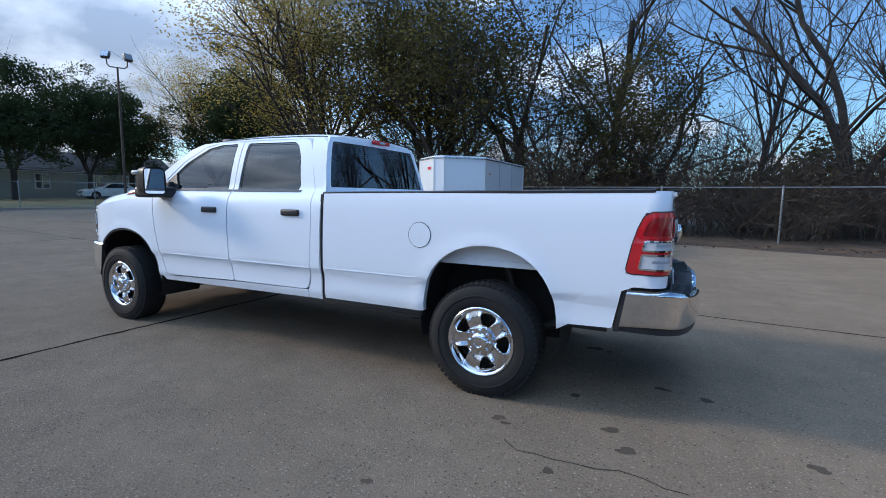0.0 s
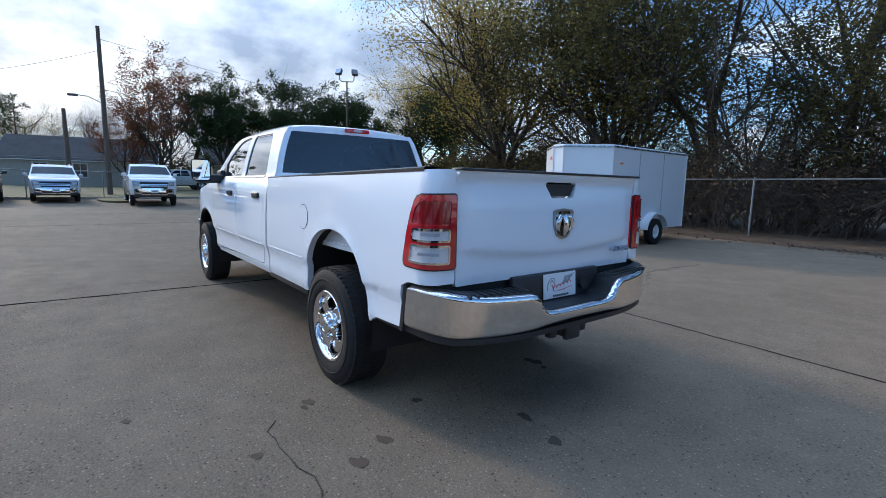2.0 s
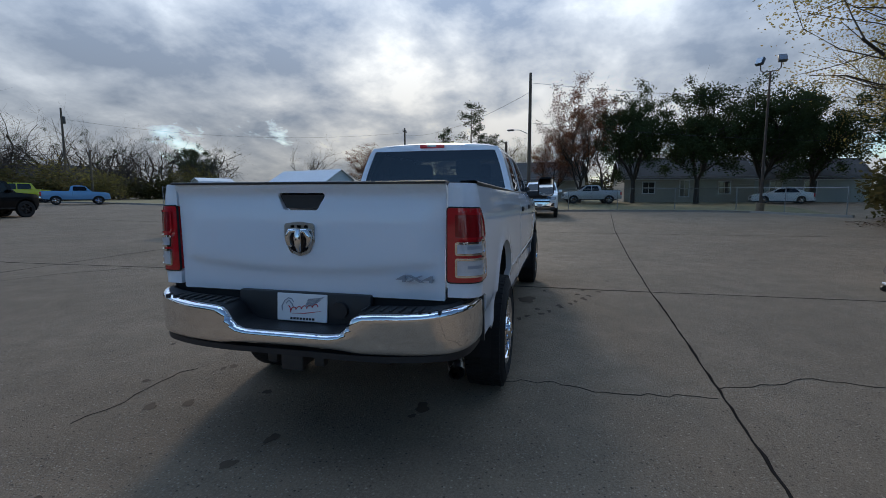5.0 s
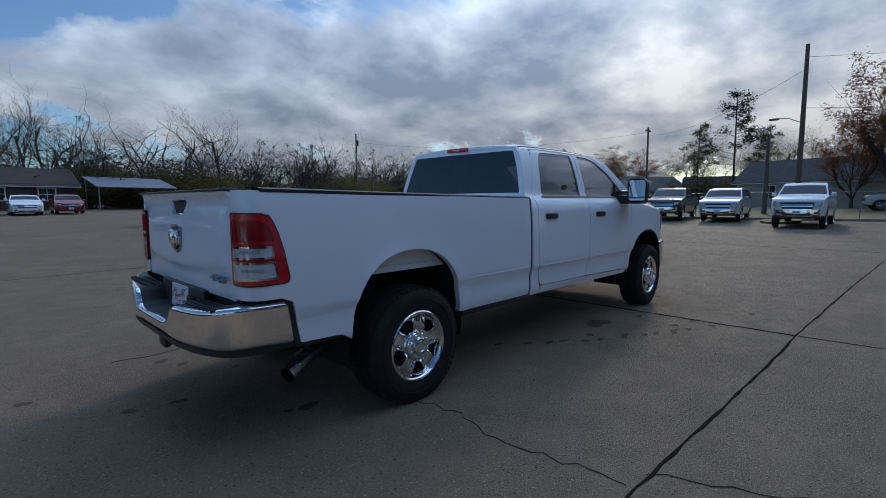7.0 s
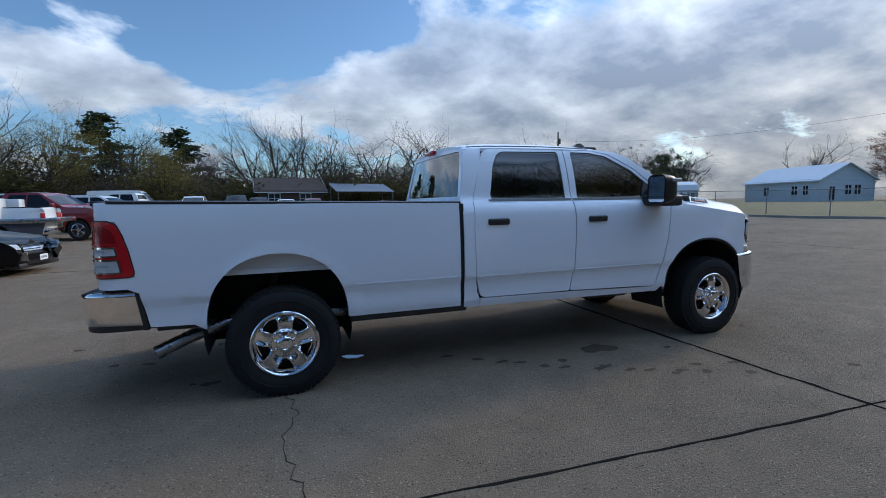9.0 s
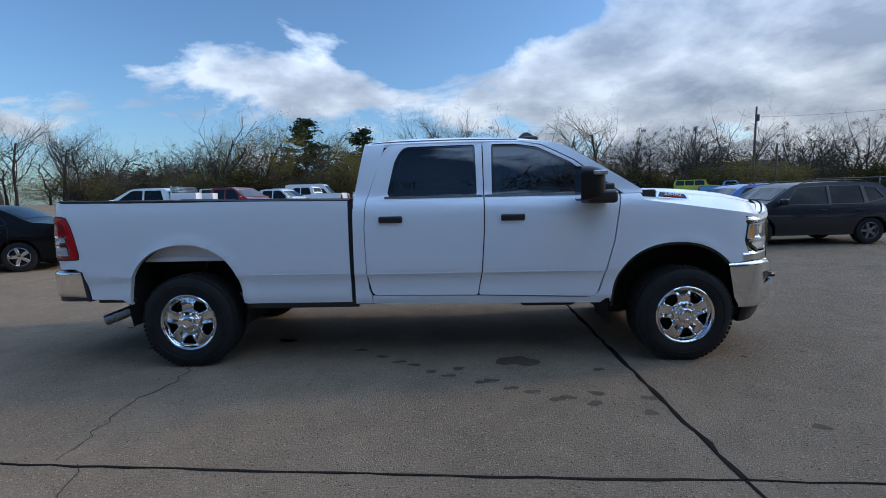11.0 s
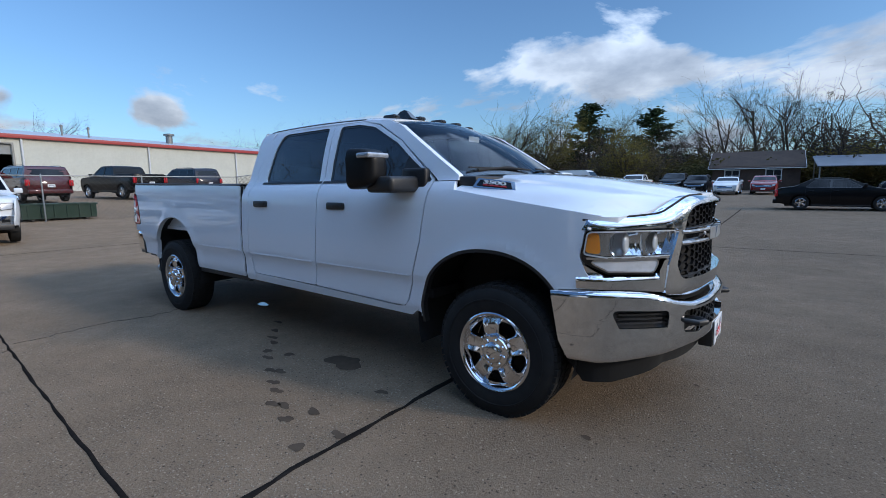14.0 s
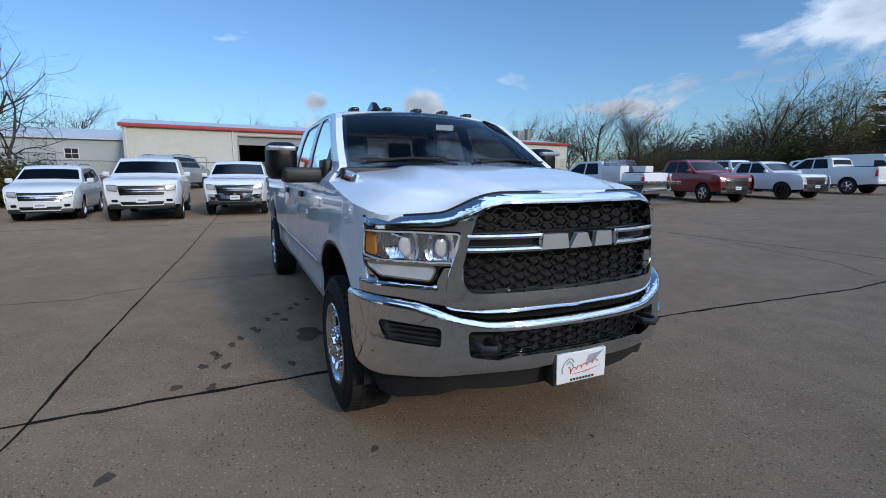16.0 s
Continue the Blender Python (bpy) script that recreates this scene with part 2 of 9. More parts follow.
def concrete():
    """Worn lot concrete: blotches, tyre-dark drifts, exposed aggregate and fine pits."""
    m = bpy.data.materials.new("worn_concrete")
    m.use_nodes = True
    t = Nodes(m.node_tree)
    p = m.node_tree.nodes["Principled BSDF"]
    at = t.add("ShaderNodeTexCoord").outputs["Object"]
    blot = t.ramp(t.noise(at, 0.40, 6.0, 0.66, 0.3), [(0.36, 0.0), (0.64, 1.0)])
    mid = t.ramp(t.noise(at, 2.6, 7.0, 0.72), [(0.36, 0.0), (0.66, 1.0)])
    fine = t.ramp(t.noise(at, 62.0, 4.0, 0.78), [(0.36, 0.0), (0.64, 1.0)])
    stone = t.add("ShaderNodeTexVoronoi", {"Vector": at, "Scale": 58.0, "Randomness": 1.0})
    grit = t.ramp(stone.outputs[0], [(0.12, 1.0), (0.36, 0.0)])
    worn = t.ramp(t.noise(at, 0.75, 5.0, 0.6, 0.2), [(0.40, 0.15), (0.58, 1.0)])
    col = t.mix(blot, (0.155, 0.106, 0.068, 1), (0.252, 0.178, 0.118, 1))
    col = t.mix(t.math("MULTIPLY", mid, 0.62), col, (0.093, 0.068, 0.048, 1))
    col = t.mix(t.math("MULTIPLY", fine, 0.72), col, (0.303, 0.230, 0.161, 1))
    col = t.mix(t.math("MULTIPLY", t.math("MULTIPLY", grit, worn), 1.0), col, t.mix(stone.outputs["Color"], (0.074, 0.056, 0.043, 1), (0.447, 0.383, 0.299, 1)))
    spot = t.ramp(t.noise(at, 6.5, 3.0, 0.5), [(0.73, 0.0), (0.78, 1.0)])
    col = t.mix(t.math("MULTIPLY", spot, 0.45), col, (0.084, 0.070, 0.058, 1))
    # larger stones worn bare, pale and dark
    big = t.add("ShaderNodeTexVoronoi", {"Vector": at, "Scale": 38.0, "Randomness": 1.0})
    pick = t.add("ShaderNodeSeparateColor", {0: big.outputs["Color"]})
    chip = t.math("MULTIPLY", t.ramp(big.outputs[0], [(0.16, 1.0), (0.30, 0.0)]), t.ramp(pick.outputs[0], [(0.52, 0.0), (0.56, 1.0)]))
    col = t.mix(t.math("MULTIPLY", chip, 0.85), col, t.mix(t.ramp(pick.outputs[1], [(0.45, 0.0), (0.55, 1.0)]), (0.060, 0.047, 0.035, 1), (0.373, 0.299, 0.214, 1)))
    m.node_tree.links.new(col, p.inputs["Base Color"])
    rough = t.math("ADD", t.math("MULTIPLY", mid, 0.14), 0.70)
    m.node_tree.links.new(rough, p.inputs["Roughness"])
    p.inputs["Specular IOR Level"].default_value = 0.08
    p.inputs["Diffuse Roughness"].default_value = 0.6
    h = t.math("ADD", t.math("MULTIPLY", fine, 0.6), t.math("MULTIPLY", t.math("MULTIPLY", grit, worn), 0.9))
    b = t.add("ShaderNodeBump", {"Strength": 0.85, "Distance": 0.007, "Height": h})
    m.node_tree.links.new(b.outputs[0], p.inputs["Normal"])
    return m


CONCRETE = concrete()
TAR = material("joint_tar", (0.009, 0.008, 0.008), 1.0, vary=0.6, scale=25.0, other=(0.026, 0.022, 0.019), spec=0.0)
CRACK = material("crack_shadow_dirt", (0.03, 0.026, 0.022), 1.0, vary=0.5, scale=25.0, other=(0.10, 0.085, 0.07), spec=0.0)
OIL = material("oil_stain", (0.060, 0.045, 0.033), 0.9, vary=0.8, scale=14.0, other=(0.10, 0.074, 0.054), spec=0.05)
MIRROR_BLACK = material("satin_black_housing", (0.007, 0.007, 0.008), 0.42, vary=0.3, scale=40.0, spec=0.3)
GRASS = material("dormant_grass", (0.060, 0.075, 0.022), 0.95, vary=0.9, scale=2.2, other=(0.14, 0.115, 0.05), bump=0.8, bump_scale=40)
EARTH = material("bare_earth", (0.085, 0.062, 0.042), 0.95, vary=0.8, scale=3.0, other=(0.05, 0.04, 0.028), bump=0.8, bump_scale=30)

# ---- building helpers ----
def finish(bm, name, mat, smooth=40.0, parent=None, label=""):
    """Turns a bmesh into one linked mesh object."""
    me = bpy.data.meshes.new(name)
    bmesh.ops.remove_doubles(bm, verts=bm.verts, dist=1e-5)
    bm.to_mesh(me)
    bm.free()
    for mm in mat if isinstance(mat, (list, tuple)) else (mat,):
        me.materials.append(mm)
    if smooth:
        me.shade_smooth()
        me.set_sharp_from_angle(angle=radians(smooth))
    ob = new(name, me)
    ob.parent = parent
    if label:
        tagged(ob, label)
    return ob


def part(name, bm, mat, parent, label="", smooth=40.0):
    return finish(bm, name, mat, smooth, parent, label)


def thing(name, label, category, group="", at=None):
    ob = tagged(new(name), label, category, group)
    ob.empty_display_size = 0.2
    if at is not None:
        ob.matrix_world = at
    return ob


def box(bm, x0, x1, y0, y1, z0, z1, bevel=0.0, seg=2, m=None, mat=0):
    """A box, its edges rounded by bevel."""
    r = bmesh.ops.create_cube(bm, size=1.0)
    vs = r["verts"]
    for v in vs:
        v.co = Vector(((x0 + x1) / 2 + v.co.x * (x1 - x0), (y0 + y1) / 2 + v.co.y * (y1 - y0), (z0 + z1) / 2 + v.co.z * (z1 - z0)))
    made = set(vs)
    if bevel:
        es = list({e for v in vs for e in v.link_edges})
        b = bmesh.ops.bevel(bm, geom=es, offset=bevel, segments=seg, affect="EDGES", profile=0.5)
        made = {v for f in b["faces"] for v in f.verts} | {v for v in vs if v.is_valid}
    if m is not None:
        bmesh.ops.transform(bm, matrix=m, verts=list(made))
    if mat:
        for f in {f for v in made for f in v.link_faces}:
            f.material_index = mat
    return made


def tube(bm, pts, radii, sides=8, cap=True):
    """A round bar along pts."""
    pts = [Vector(p) for p in pts]
    if isinstance(radii, (int, float)):
        radii = [radii] * len(pts)
    rings = []
    ref = None
    for i, p in enumerate(pts):
        d = (pts[min(i + 1, len(pts) - 1)] - pts[max(i - 1, 0)]).normalized()
        if ref is None:
            ref = d.orthogonal().normalized()
        a = (ref - d * ref.dot(d))
        a = a.normalized() if a.length > 1e-6 else d.orthogonal().normalized()
        ref = a
        b = d.cross(a)
        rings.append([bm.verts.new(p + (a * math.cos(2 * math.pi * k / sides) + b * math.sin(2 * math.pi * k / sides)) * radii[i]) for k in range(sides)])
    for r0, r1 in zip(rings, rings[1:]):
        for k in range(sides):
            bm.faces.new((r0[k], r0[(k + 1) % sides], r1[(k + 1) % sides], r1[k]))
    if cap:
        bm.faces.new(rings[0][::-1])
        bm.faces.new(rings[-1])
    return rings


def lathe(bm, profile, seg=48, closed=False):
    """Turns (radius, y) points round the y axis."""
    rings = []
    for r, y in profile:
        rings.append([bm.verts.new((r * math.cos(2 * math.pi * k / seg), y, r * math.sin(2 * math.pi * k / seg))) for k in range(seg)])
    pairs = list(zip(rings, rings[1:])) + ([(rings[-1], rings[0])] if closed else [])
    for r0, r1 in pairs:
        for k in range(seg):
            bm.faces.new((r0[k], r1[k], r1[(k + 1) % seg], r0[(k + 1) % seg]))
    return rings


def rounded(points, n=6):
    """A closed outline from (u, v, radius) corners."""
    out = []
    k = len(points)
    for i, (u, v, r) in enumerate(points):
        p = Vector((u, v))
        a = Vector(points[i - 1][:2]) - p
        b = Vector(points[(i + 1) % k][:2]) - p
        if r <= 0 or a.length < 1e-6 or b.length < 1e-6:
            out.append((u, v))
            continue
        ang = a.angle(b)
        t = min(r / max(math.tan(ang / 2), 1e-3), a.length * 0.49, b.length * 0.49)
        p0, p1 = p + a.normalized() * t, p + b.normalized() * t
        for j in range(n + 1):
            s = j / n
            q = p0 * (1 - s) ** 2 + p * 2 * s * (1 - s) + p1 * s * s
            out.append((q.x, q.y))
    return out


def arc(cu, cv, a, b, t0, t1, n=20, power=2.0):
    """Points of a (super)ellipse from angle t0 to t1, in degrees."""
    out = []
    for i in range(n + 1):
        t = radians(t0 + (t1 - t0) * i / n)
        c, s = math.cos(t), math.sin(t)
        out.append((cu + a * math.copysign(abs(c) ** (2 / power), c), cv + b * math.copysign(abs(s) ** (2 / power), s)))
    return out


def sheet(outer, holes, fold, du=0.08, dv=0.06, flange=0.02, flip=False, flange_in=True):
    """A shaped panel: outline and holes in (u, v), cut into a grid, laid into space by fold(u, v, depth), its edges turned inwards."""
    bm = bmesh.new()
    edges = []
    for loop in [outer, *holes]:
        dense = []
        for (u0, v0), (u1, v1) in zip(loop, loop[1:] + loop[:1]):
            n = max(1, int(math.hypot(u1 - u0, v1 - v0) / (1.2 * max(du, dv))))
            dense += [(u0 + (u1 - u0) * i / n, v0 + (v1 - v0) * i / n) for i in range(n)]
        vs = []
        for q in dense:
            if not vs or (Vector((*q, 0)) - vs[-1].co).length > 1e-4:
                vs.append(bm.verts.new((*q, 0)))
        if (vs[0].co - vs[-1].co).length < 1e-4:
            bm.verts.remove(vs.pop())
        edges += [bm.edges.new((a, b)) for a, b in zip(vs, vs[1:] + vs[:1])]
    bmesh.ops.triangle_fill(bm, use_beauty=True, use_dissolve=False, edges=edges, normal=(0, 0, 1))
    us, vv = [p[0] for p in outer], [p[1] for p in outer]
    for axis, lo, hi, st in ((0, min(us), max(us), du), (1, min(vv), max(vv), dv)):
        k = math.floor(lo / st) + 1
        while k * st < hi - 1e-6:
            co, no = [0, 0, 0], [0, 0, 0]
            co[axis], no[axis] = k * st, 1
            bmesh.ops.bisect_plane(bm, geom=bm.verts[:] + bm.edges[:] + bm.faces[:], plane_co=co, plane_no=no, dist=1e-5)
            k += 1
    for f in bm.faces:
        if f.normal.z < 0:
            f.normal_flip()
    if flange:
        rim = [e for e in bm.edges if e.is_boundary]
        r = bmesh.ops.extrude_edge_only(bm, edges=rim)
        for v in r["geom"]:
            if isinstance(v, bmesh.types.BMVert):
                v.co.z = flange
    for v in bm.verts:
        v.co = Vector(fold(v.co.x, v.co.y, v.co.z))
    if flip:
        bmesh.ops.reverse_faces(bm, faces=bm.faces)
    return bm


def curve(table):
    """A smooth one-dimensional curve through (x, y) pairs."""
    xs, ys = [p[0] for p in table], [p[1] for p in table]
    n = len(xs)
    sl = [(ys[i + 1] - ys[i]) / (xs[i + 1] - xs[i]) for i in range(n - 1)]
    m = [sl[0]] + [0 if sl[i - 1] * sl[i] <= 0 else 2 * sl[i - 1] * sl[i] / (sl[i - 1] + sl[i]) for i in range(1, n - 1)] + [sl[-1]]

    def f(x):
        if x <= xs[0]:
            return ys[0]
        if x >= xs[-1]:
            return ys[-1]
        i = next(k for k in range(n - 1) if x <= xs[k + 1])
        h = xs[i + 1] - xs[i]
        t = (x - xs[i]) / h
        return ((2 * t ** 3 - 3 * t ** 2 + 1) * ys[i] + (t ** 3 - 2 * t ** 2 + t) * h * m[i]
                + (-2 * t ** 3 + 3 * t ** 2) * ys[i + 1] + (t ** 3 - t ** 2) * h * m[i + 1])
    return f


def letters(text, size, depth, bold=0.0):
    """The text as a mesh, lying in x and y, centred."""
    c = bpy.data.curves.new("letters", "FONT")
    c.body, c.size, c.extrude, c.offset, c.align_x, c.align_y = text, size, depth, bold, "CENTER", "CENTER"
    ob = bpy.data.objects.new("letters", c)
    scene.collection.objects.link(ob)
    me = bpy.data.meshes.new_from_object(ob.evaluated_get(bpy.context.evaluated_depsgraph_get()))
    bm = bmesh.new()
    bm.from_mesh(me)
    bpy.data.objects.remove(ob)
    bpy.data.curves.remove(c)
    bpy.data.meshes.remove(me)
    return bm


def patch(f, nu, nv, closed_u=False):
    """A grid surface f(u, v) for u and v from 0 to 1."""
    bm = bmesh.new()
    rows = [[bm.verts.new(f(i / nu, j / nv)) for j in range(nv + 1)] for i in range(nu + 1)]
    for i in range(nu):
        for j in range(nv):
            bm.faces.new((rows[i][j], rows[i + 1][j], rows[i + 1][j + 1], rows[i][j + 1]))
    return bm


def thicken(bm, depth):
    """Gives an open surface a back, depth metres behind it."""
    bmesh.ops.recalc_face_normals(bm, faces=bm.faces)
    bmesh.ops.solidify(bm, geom=bm.faces[:], thickness=depth)
    return bm


# ---- the ground ----
def gz(x, y):
    """The lot rises gently away from where the pickup stands, a little more beyond the yard fence."""
    u = min(max((math.hypot(x - 2, y) - 8) / 50, 0), 1)
    w = min(max((-x - 17) / 9, 0), 1)
    return 0.75 * u * u * (3 - 2 * u) + 0.55 * w * w * (3 - 2 * w)


def build_ground():
    bm = bmesh.new()
    radii = [0.0, 1.5, 3, 4.5, 6, 8] + [8 + 2.2 * k for k in range(1, 27)] + [80, 110, 160, 240, 400, 700, 1500, 3000]
    seg = 96
    prev = None
    for r in radii:
        if r == 0:
            ring = [bm.verts.new((2, 0, 0))]
        else:
            ring = []
            for k in range(seg):
                a = 2 * math.pi * k / seg
                x, y = 2 + r * math.cos(a), r * math.sin(a)
                ring.append(bm.verts.new((x, y, gz(x, y))))
        if prev:
            for k in range(seg):
                a, b = ring[k], ring[(k + 1) % seg]
                if len(prev) == 1:
                    bm.faces.new((prev[0], a, b))
                else:
                    bm.faces.new((prev[k], a, b, prev[(k + 1) % seg]))
        prev = ring
    ob = finish(bm, "ground", CONCRETE, 60)
    tagged(ob, "worn tan concrete parking lot rising gently outward", "ground", kind="structure")
    return ob


ground = build_ground()


def ribbon(name, pts, width, mat, lift=0.004, jitter=0.0, step=0.25, label="", parent=None, thick=0.003, seed=1):
    """A thin uneven strip along pts on the ground."""
    rnd = random.Random(seed)
    line = []
    for (x0, y0), (x1, y1) in zip(pts, pts[1:]):
        n = max(1, int(math.hypot(x1 - x0, y1 - y0) / step))
        line += [(x0 + (x1 - x0) * i / n, y0 + (y1 - y0) * i / n) for i in range(n)]
    line.append(pts[-1])
    bm = bmesh.new()
    prev = None
    for i, (x, y) in enumerate(line):
        a, b = line[max(i - 1, 0)], line[min(i + 1, len(line) - 1)]
        d = Vector((b[0] - a[0], b[1] - a[1])).normalized()
        off = rnd.uniform(-1, 1) * jitter
        w = width * rnd.uniform(0.55, 1.35) / 2 if jitter else width / 2
        x, y = x - d.y * off, y + d.x * off
        cur = []
        for s, up in ((-1, 0.0), (-0.6, thick), (0.6, thick), (1, 0.0)):
            px, py = x - d.y * w * s, y + d.x * w * s
            cur.append(bm.verts.new((px, py, gz(px, py) + lift - 0.002 + up)))
        if prev:
            for k in range(3):
                bm.faces.new((prev[k], cur[k], cur[k + 1], prev[k + 1]))
        prev = cur
    ob = finish(bm, name, mat, 60, parent)
    tagged(ob, label or "dark tar-sealed joint between concrete slabs", "joint" if "joint" in name else "crack", kind="structure")
    return ob


# slab joints across and along the lot
ribbon("joint_seal", [(3.98, -11.6), (3.96, -7), (3.80, -2.69)], 0.021, TAR, jitter=0.006, seed=2)
ribbon("joint_seal", [(3.79, -2.69), (3.79, -0.4), (3.85, 2.8), (4.03, 5.6), (3.80, 9.5), (3.6, 24)], 0.040, TAR, jitter=0.012, step=0.12, seed=3)
ribbon("joint_seal", [(-16, -1.75), (-2.5, -2.36), (0.2, -2.52), (2.9, -2.665), (3.80, -2.69), (8, -2.95), (16.2, -3.55), (28, -4.6)], 0.021, TAR, jitter=0.007, step=0.15, seed=4)
ribbon("joint_seal", [(-14, 8.05), (-2.7, 8.2), (3, 8.6), (9, 8.9)], 0.020, TAR, jitter=0.006, seed=5)
ribbon("joint_seal", [(-8.1, -14), (-8.0, -2.1), (-7.9, 8.1), (-7.8, 22)], 0.020, TAR, jitter=0.006, seed=6)
ribbon("joint_seal", [(14.5, -12), (14.6, -3.4), (14.9, 9), (15.2, 24)], 0.020, TAR, jitter=0.006, seed=7)
ribbon("joint_seal", [(9.6, 9.1), (27.4, 12.4)], 0.02, TAR, jitter=0.006, seed=8)
ribbon("ground_crack", [(0.0, -0.92), (0.05, -1.35), (-0.05, -1.7), (0.0, -2.07), (0.06, -2.46)], 0.007, CRACK, jitter=0.03, step=0.06, label="thin jagged crack in the concrete slab", seed=9)
ribbon("ground_crack", [(-0.36, 1.49), (-0.46, 1.57), (-0.66, 1.57), (-0.89, 1.53), (-1.12, 1.54), (-1.33, 1.57)], 0.006, CRACK, jitter=0.03, step=0.08, label="thin jagged crack in the concrete slab", seed=10)
ribbon("ground_crack", [(0.2, -2.5), (0.6, -3.3), (0.5, -4.2), (1.1, -5.3), (1.0, -7.0)], 0.006, CRACK, jitter=0.03, step=0.09, label="thin jagged crack in the concrete slab", seed=11)
ribbon("ground_crack", [(3.8, 6.7), (2.9, 7.4), (1.2, 7.9), (0.3, 8.35)], 0.012, CRACK, jitter=0.03, step=0.1, label="thin jagged crack in the concrete slab", seed=12)

# ---- the white pickup ----
# x runs forward from the rear axle, y to its left, z up
WB = 4.305
side_y = curve([(0.30, 0.90), (0.53, 0.935), (0.60, 0.952), (0.66, 0.950), (0.765, 0.957), (0.795, 0.973), (0.86, 0.975), (1.05, 0.971), (1.22, 0.962), (1.32, 0.952), (1.39, 0.930),
                (1.44, 0.893), (1.465, 0.868), (1.60, 0.832), (1.75, 0.788), (1.88, 0.738), (1.94, 0.700)])
bed_y = curve([(0.30, 0.90), (0.55, 0.940), (0.62, 0.954), (0.68, 0.951), (0.775, 0.956), (0.805, 0.971), (0.90, 0.973), (1.10, 0.969), (1.28, 0.960), (1.40, 0.950), (1.46, 0.940), (1.50, 0.925)])
nose = curve([(4.45, 0.0), (4.7, 0.010), (4.83, 0.035), (4.98, 0.105), (5.10, 0.21), (5.20, 0.33), (5.32, 0.55)])


def flare(x, z, cx, cz, r0):
    d = math.hypot(x - cx, (z - cz) * 1.02) - r0
    return 0.010 * math.exp(-(d / 0.035) ** 2) if z > 0.5 else 0.0


def cab_fold(s):
    def f(x, z, d):
        y = side_y(z) - nose(x)
        if x > 3.4:
            y += flare(x, z, 4.27, 0.52, 0.54)
        return (x, s * (y - d), z)
    return f


def bed_fold(s):
    def f(x, z, d):
        y = bed_y(z) + flare(x, z, 0.0, 0.57, 0.54)
        if x > -1.07:
            return (x, s * (y - d), z)
        a = (-1.07 - x) / 0.10                     # length round the rear corner, in radii
        if a < math.pi / 2:
            return (-1.07 - 0.10 * math.sin(a) + d * math.sin(a), s * (y - 0.10 * (1 - math.cos(a)) - d * math.cos(a)), z)
        k = (a - math.pi / 2) / 0.43
        return (-1.17 + d, s * (y - 0.10 + (0.811 - y + 0.10) * k), z)
    return f


def roof_fold(u, v, d):
    """u along x, v across from -1 to 1."""
    x = u
    half = roof_half(x)
    a = abs(v)
    y = math.copysign(half * (1 - (1 - a) ** 1.0), v) if a else 0.0
    crown = roof_top(x)
    z = crown - 0.035 * a ** 2.4 - (crown - 0.035 - roof_edge(x)) * max(0.0, (a - 0.80) / 0.20) ** 2.0
    return (x, y, z - d)


roof_half = curve([(1.52, 0.690), (1.70, 0.705), (2.5, 0.712), (3.0, 0.706), (3.28, 0.668)])
roof_top = curve([(1.52, 1.962), (1.62, 1.985), (1.9, 2.003), (2.4, 2.008), (2.8, 1.998), (3.05, 1.982), (3.28, 1.945)])
roof_edge = curve([(1.52, 1.905), (1.7, 1.925), (2.4, 1.935), (2.9, 1.932), (3.1, 1.915), (3.28, 1.885)])

truck = thing("pickup_truck", "white crew cab pickup with long bed and chrome bumpers", "pickup truck")


def tpart(name, bm, mat, label="", parent=None, smooth=40.0):
    return part(name, bm, mat, parent or truck, label, smooth)


ARCH_R = arc(-0.02, 0.56, 0.505, 0.525, 0, 180, 28, 2.25)        # rear wheel opening, front to back
ARCH_F = arc(4.235, 0.52, 0.545, 0.512, 0, 180, 28, 2.2)

REAR_DOOR = rounded([(1.628, 0.612, 0.06), (2.540, 0.602, 0.02), (2.575, 0.80, 0.1), (2.598, 1.15, 0.1), (2.602, 1.44, 0.02), (2.600, 1.925, 0.02), (1.745, 1.918, 0.14), (1.590, 1.43, 0.2), (1.575, 1.20, 0.2), (1.585, 0.80, 0.1)], 5)
FRONT_DOOR = rounded([(2.550, 0.602, 0.02), (3.560, 0.572, 0.06), (3.618, 0.75, 0.2), (3.700, 1.05, 0.2), (3.735, 1.28, 0.1), (3.765, 1.452, 0.06), (3.40, 1.745, 0.1), (3.13, 1.885, 0.12), (2.92, 1.926, 0.1), (2.610, 1.925, 0.02), (2.612, 1.44, 0.02), (2.608, 1.15, 0.1), (2.585, 0.80, 0.1)], 5)
REAR_WIN = rounded([(1.775, 1.468, 0.035), (2.535, 1.463, 0.02), (2.528, 1.895, 0.02), (1.905, 1.885, 0.11), (1.84, 1.76, 0.2)], 5)
FRONT_WIN = rounded([(2.690, 1.463, 0.02), (3.700, 1.468, 0.03), (3.36, 1.722, 0.15), (3.08, 1.862, 0.12), (2.90, 1.893, 0.08), (2.694, 1.895, 0.02)], 5)


def grow(loop, d):
    """The outline moved outwards by d."""
    out = []
    n = len(loop)
    area = sum(loop[i][0] * loop[(i + 1) % n][1] - loop[(i + 1) % n][0] * loop[i][1] for i in range(n))
    for i in range(n):
        a, b = Vector(loop[i - 1]), Vector(loop[(i + 1) % n])
        t = (b - a).normalized()
        nrm = Vector((t.y, -t.x)) * (1 if area > 0 else -1)
        out.append((loop[i][0] + nrm.x * d, loop[i][1] + nrm.y * d))
    return out


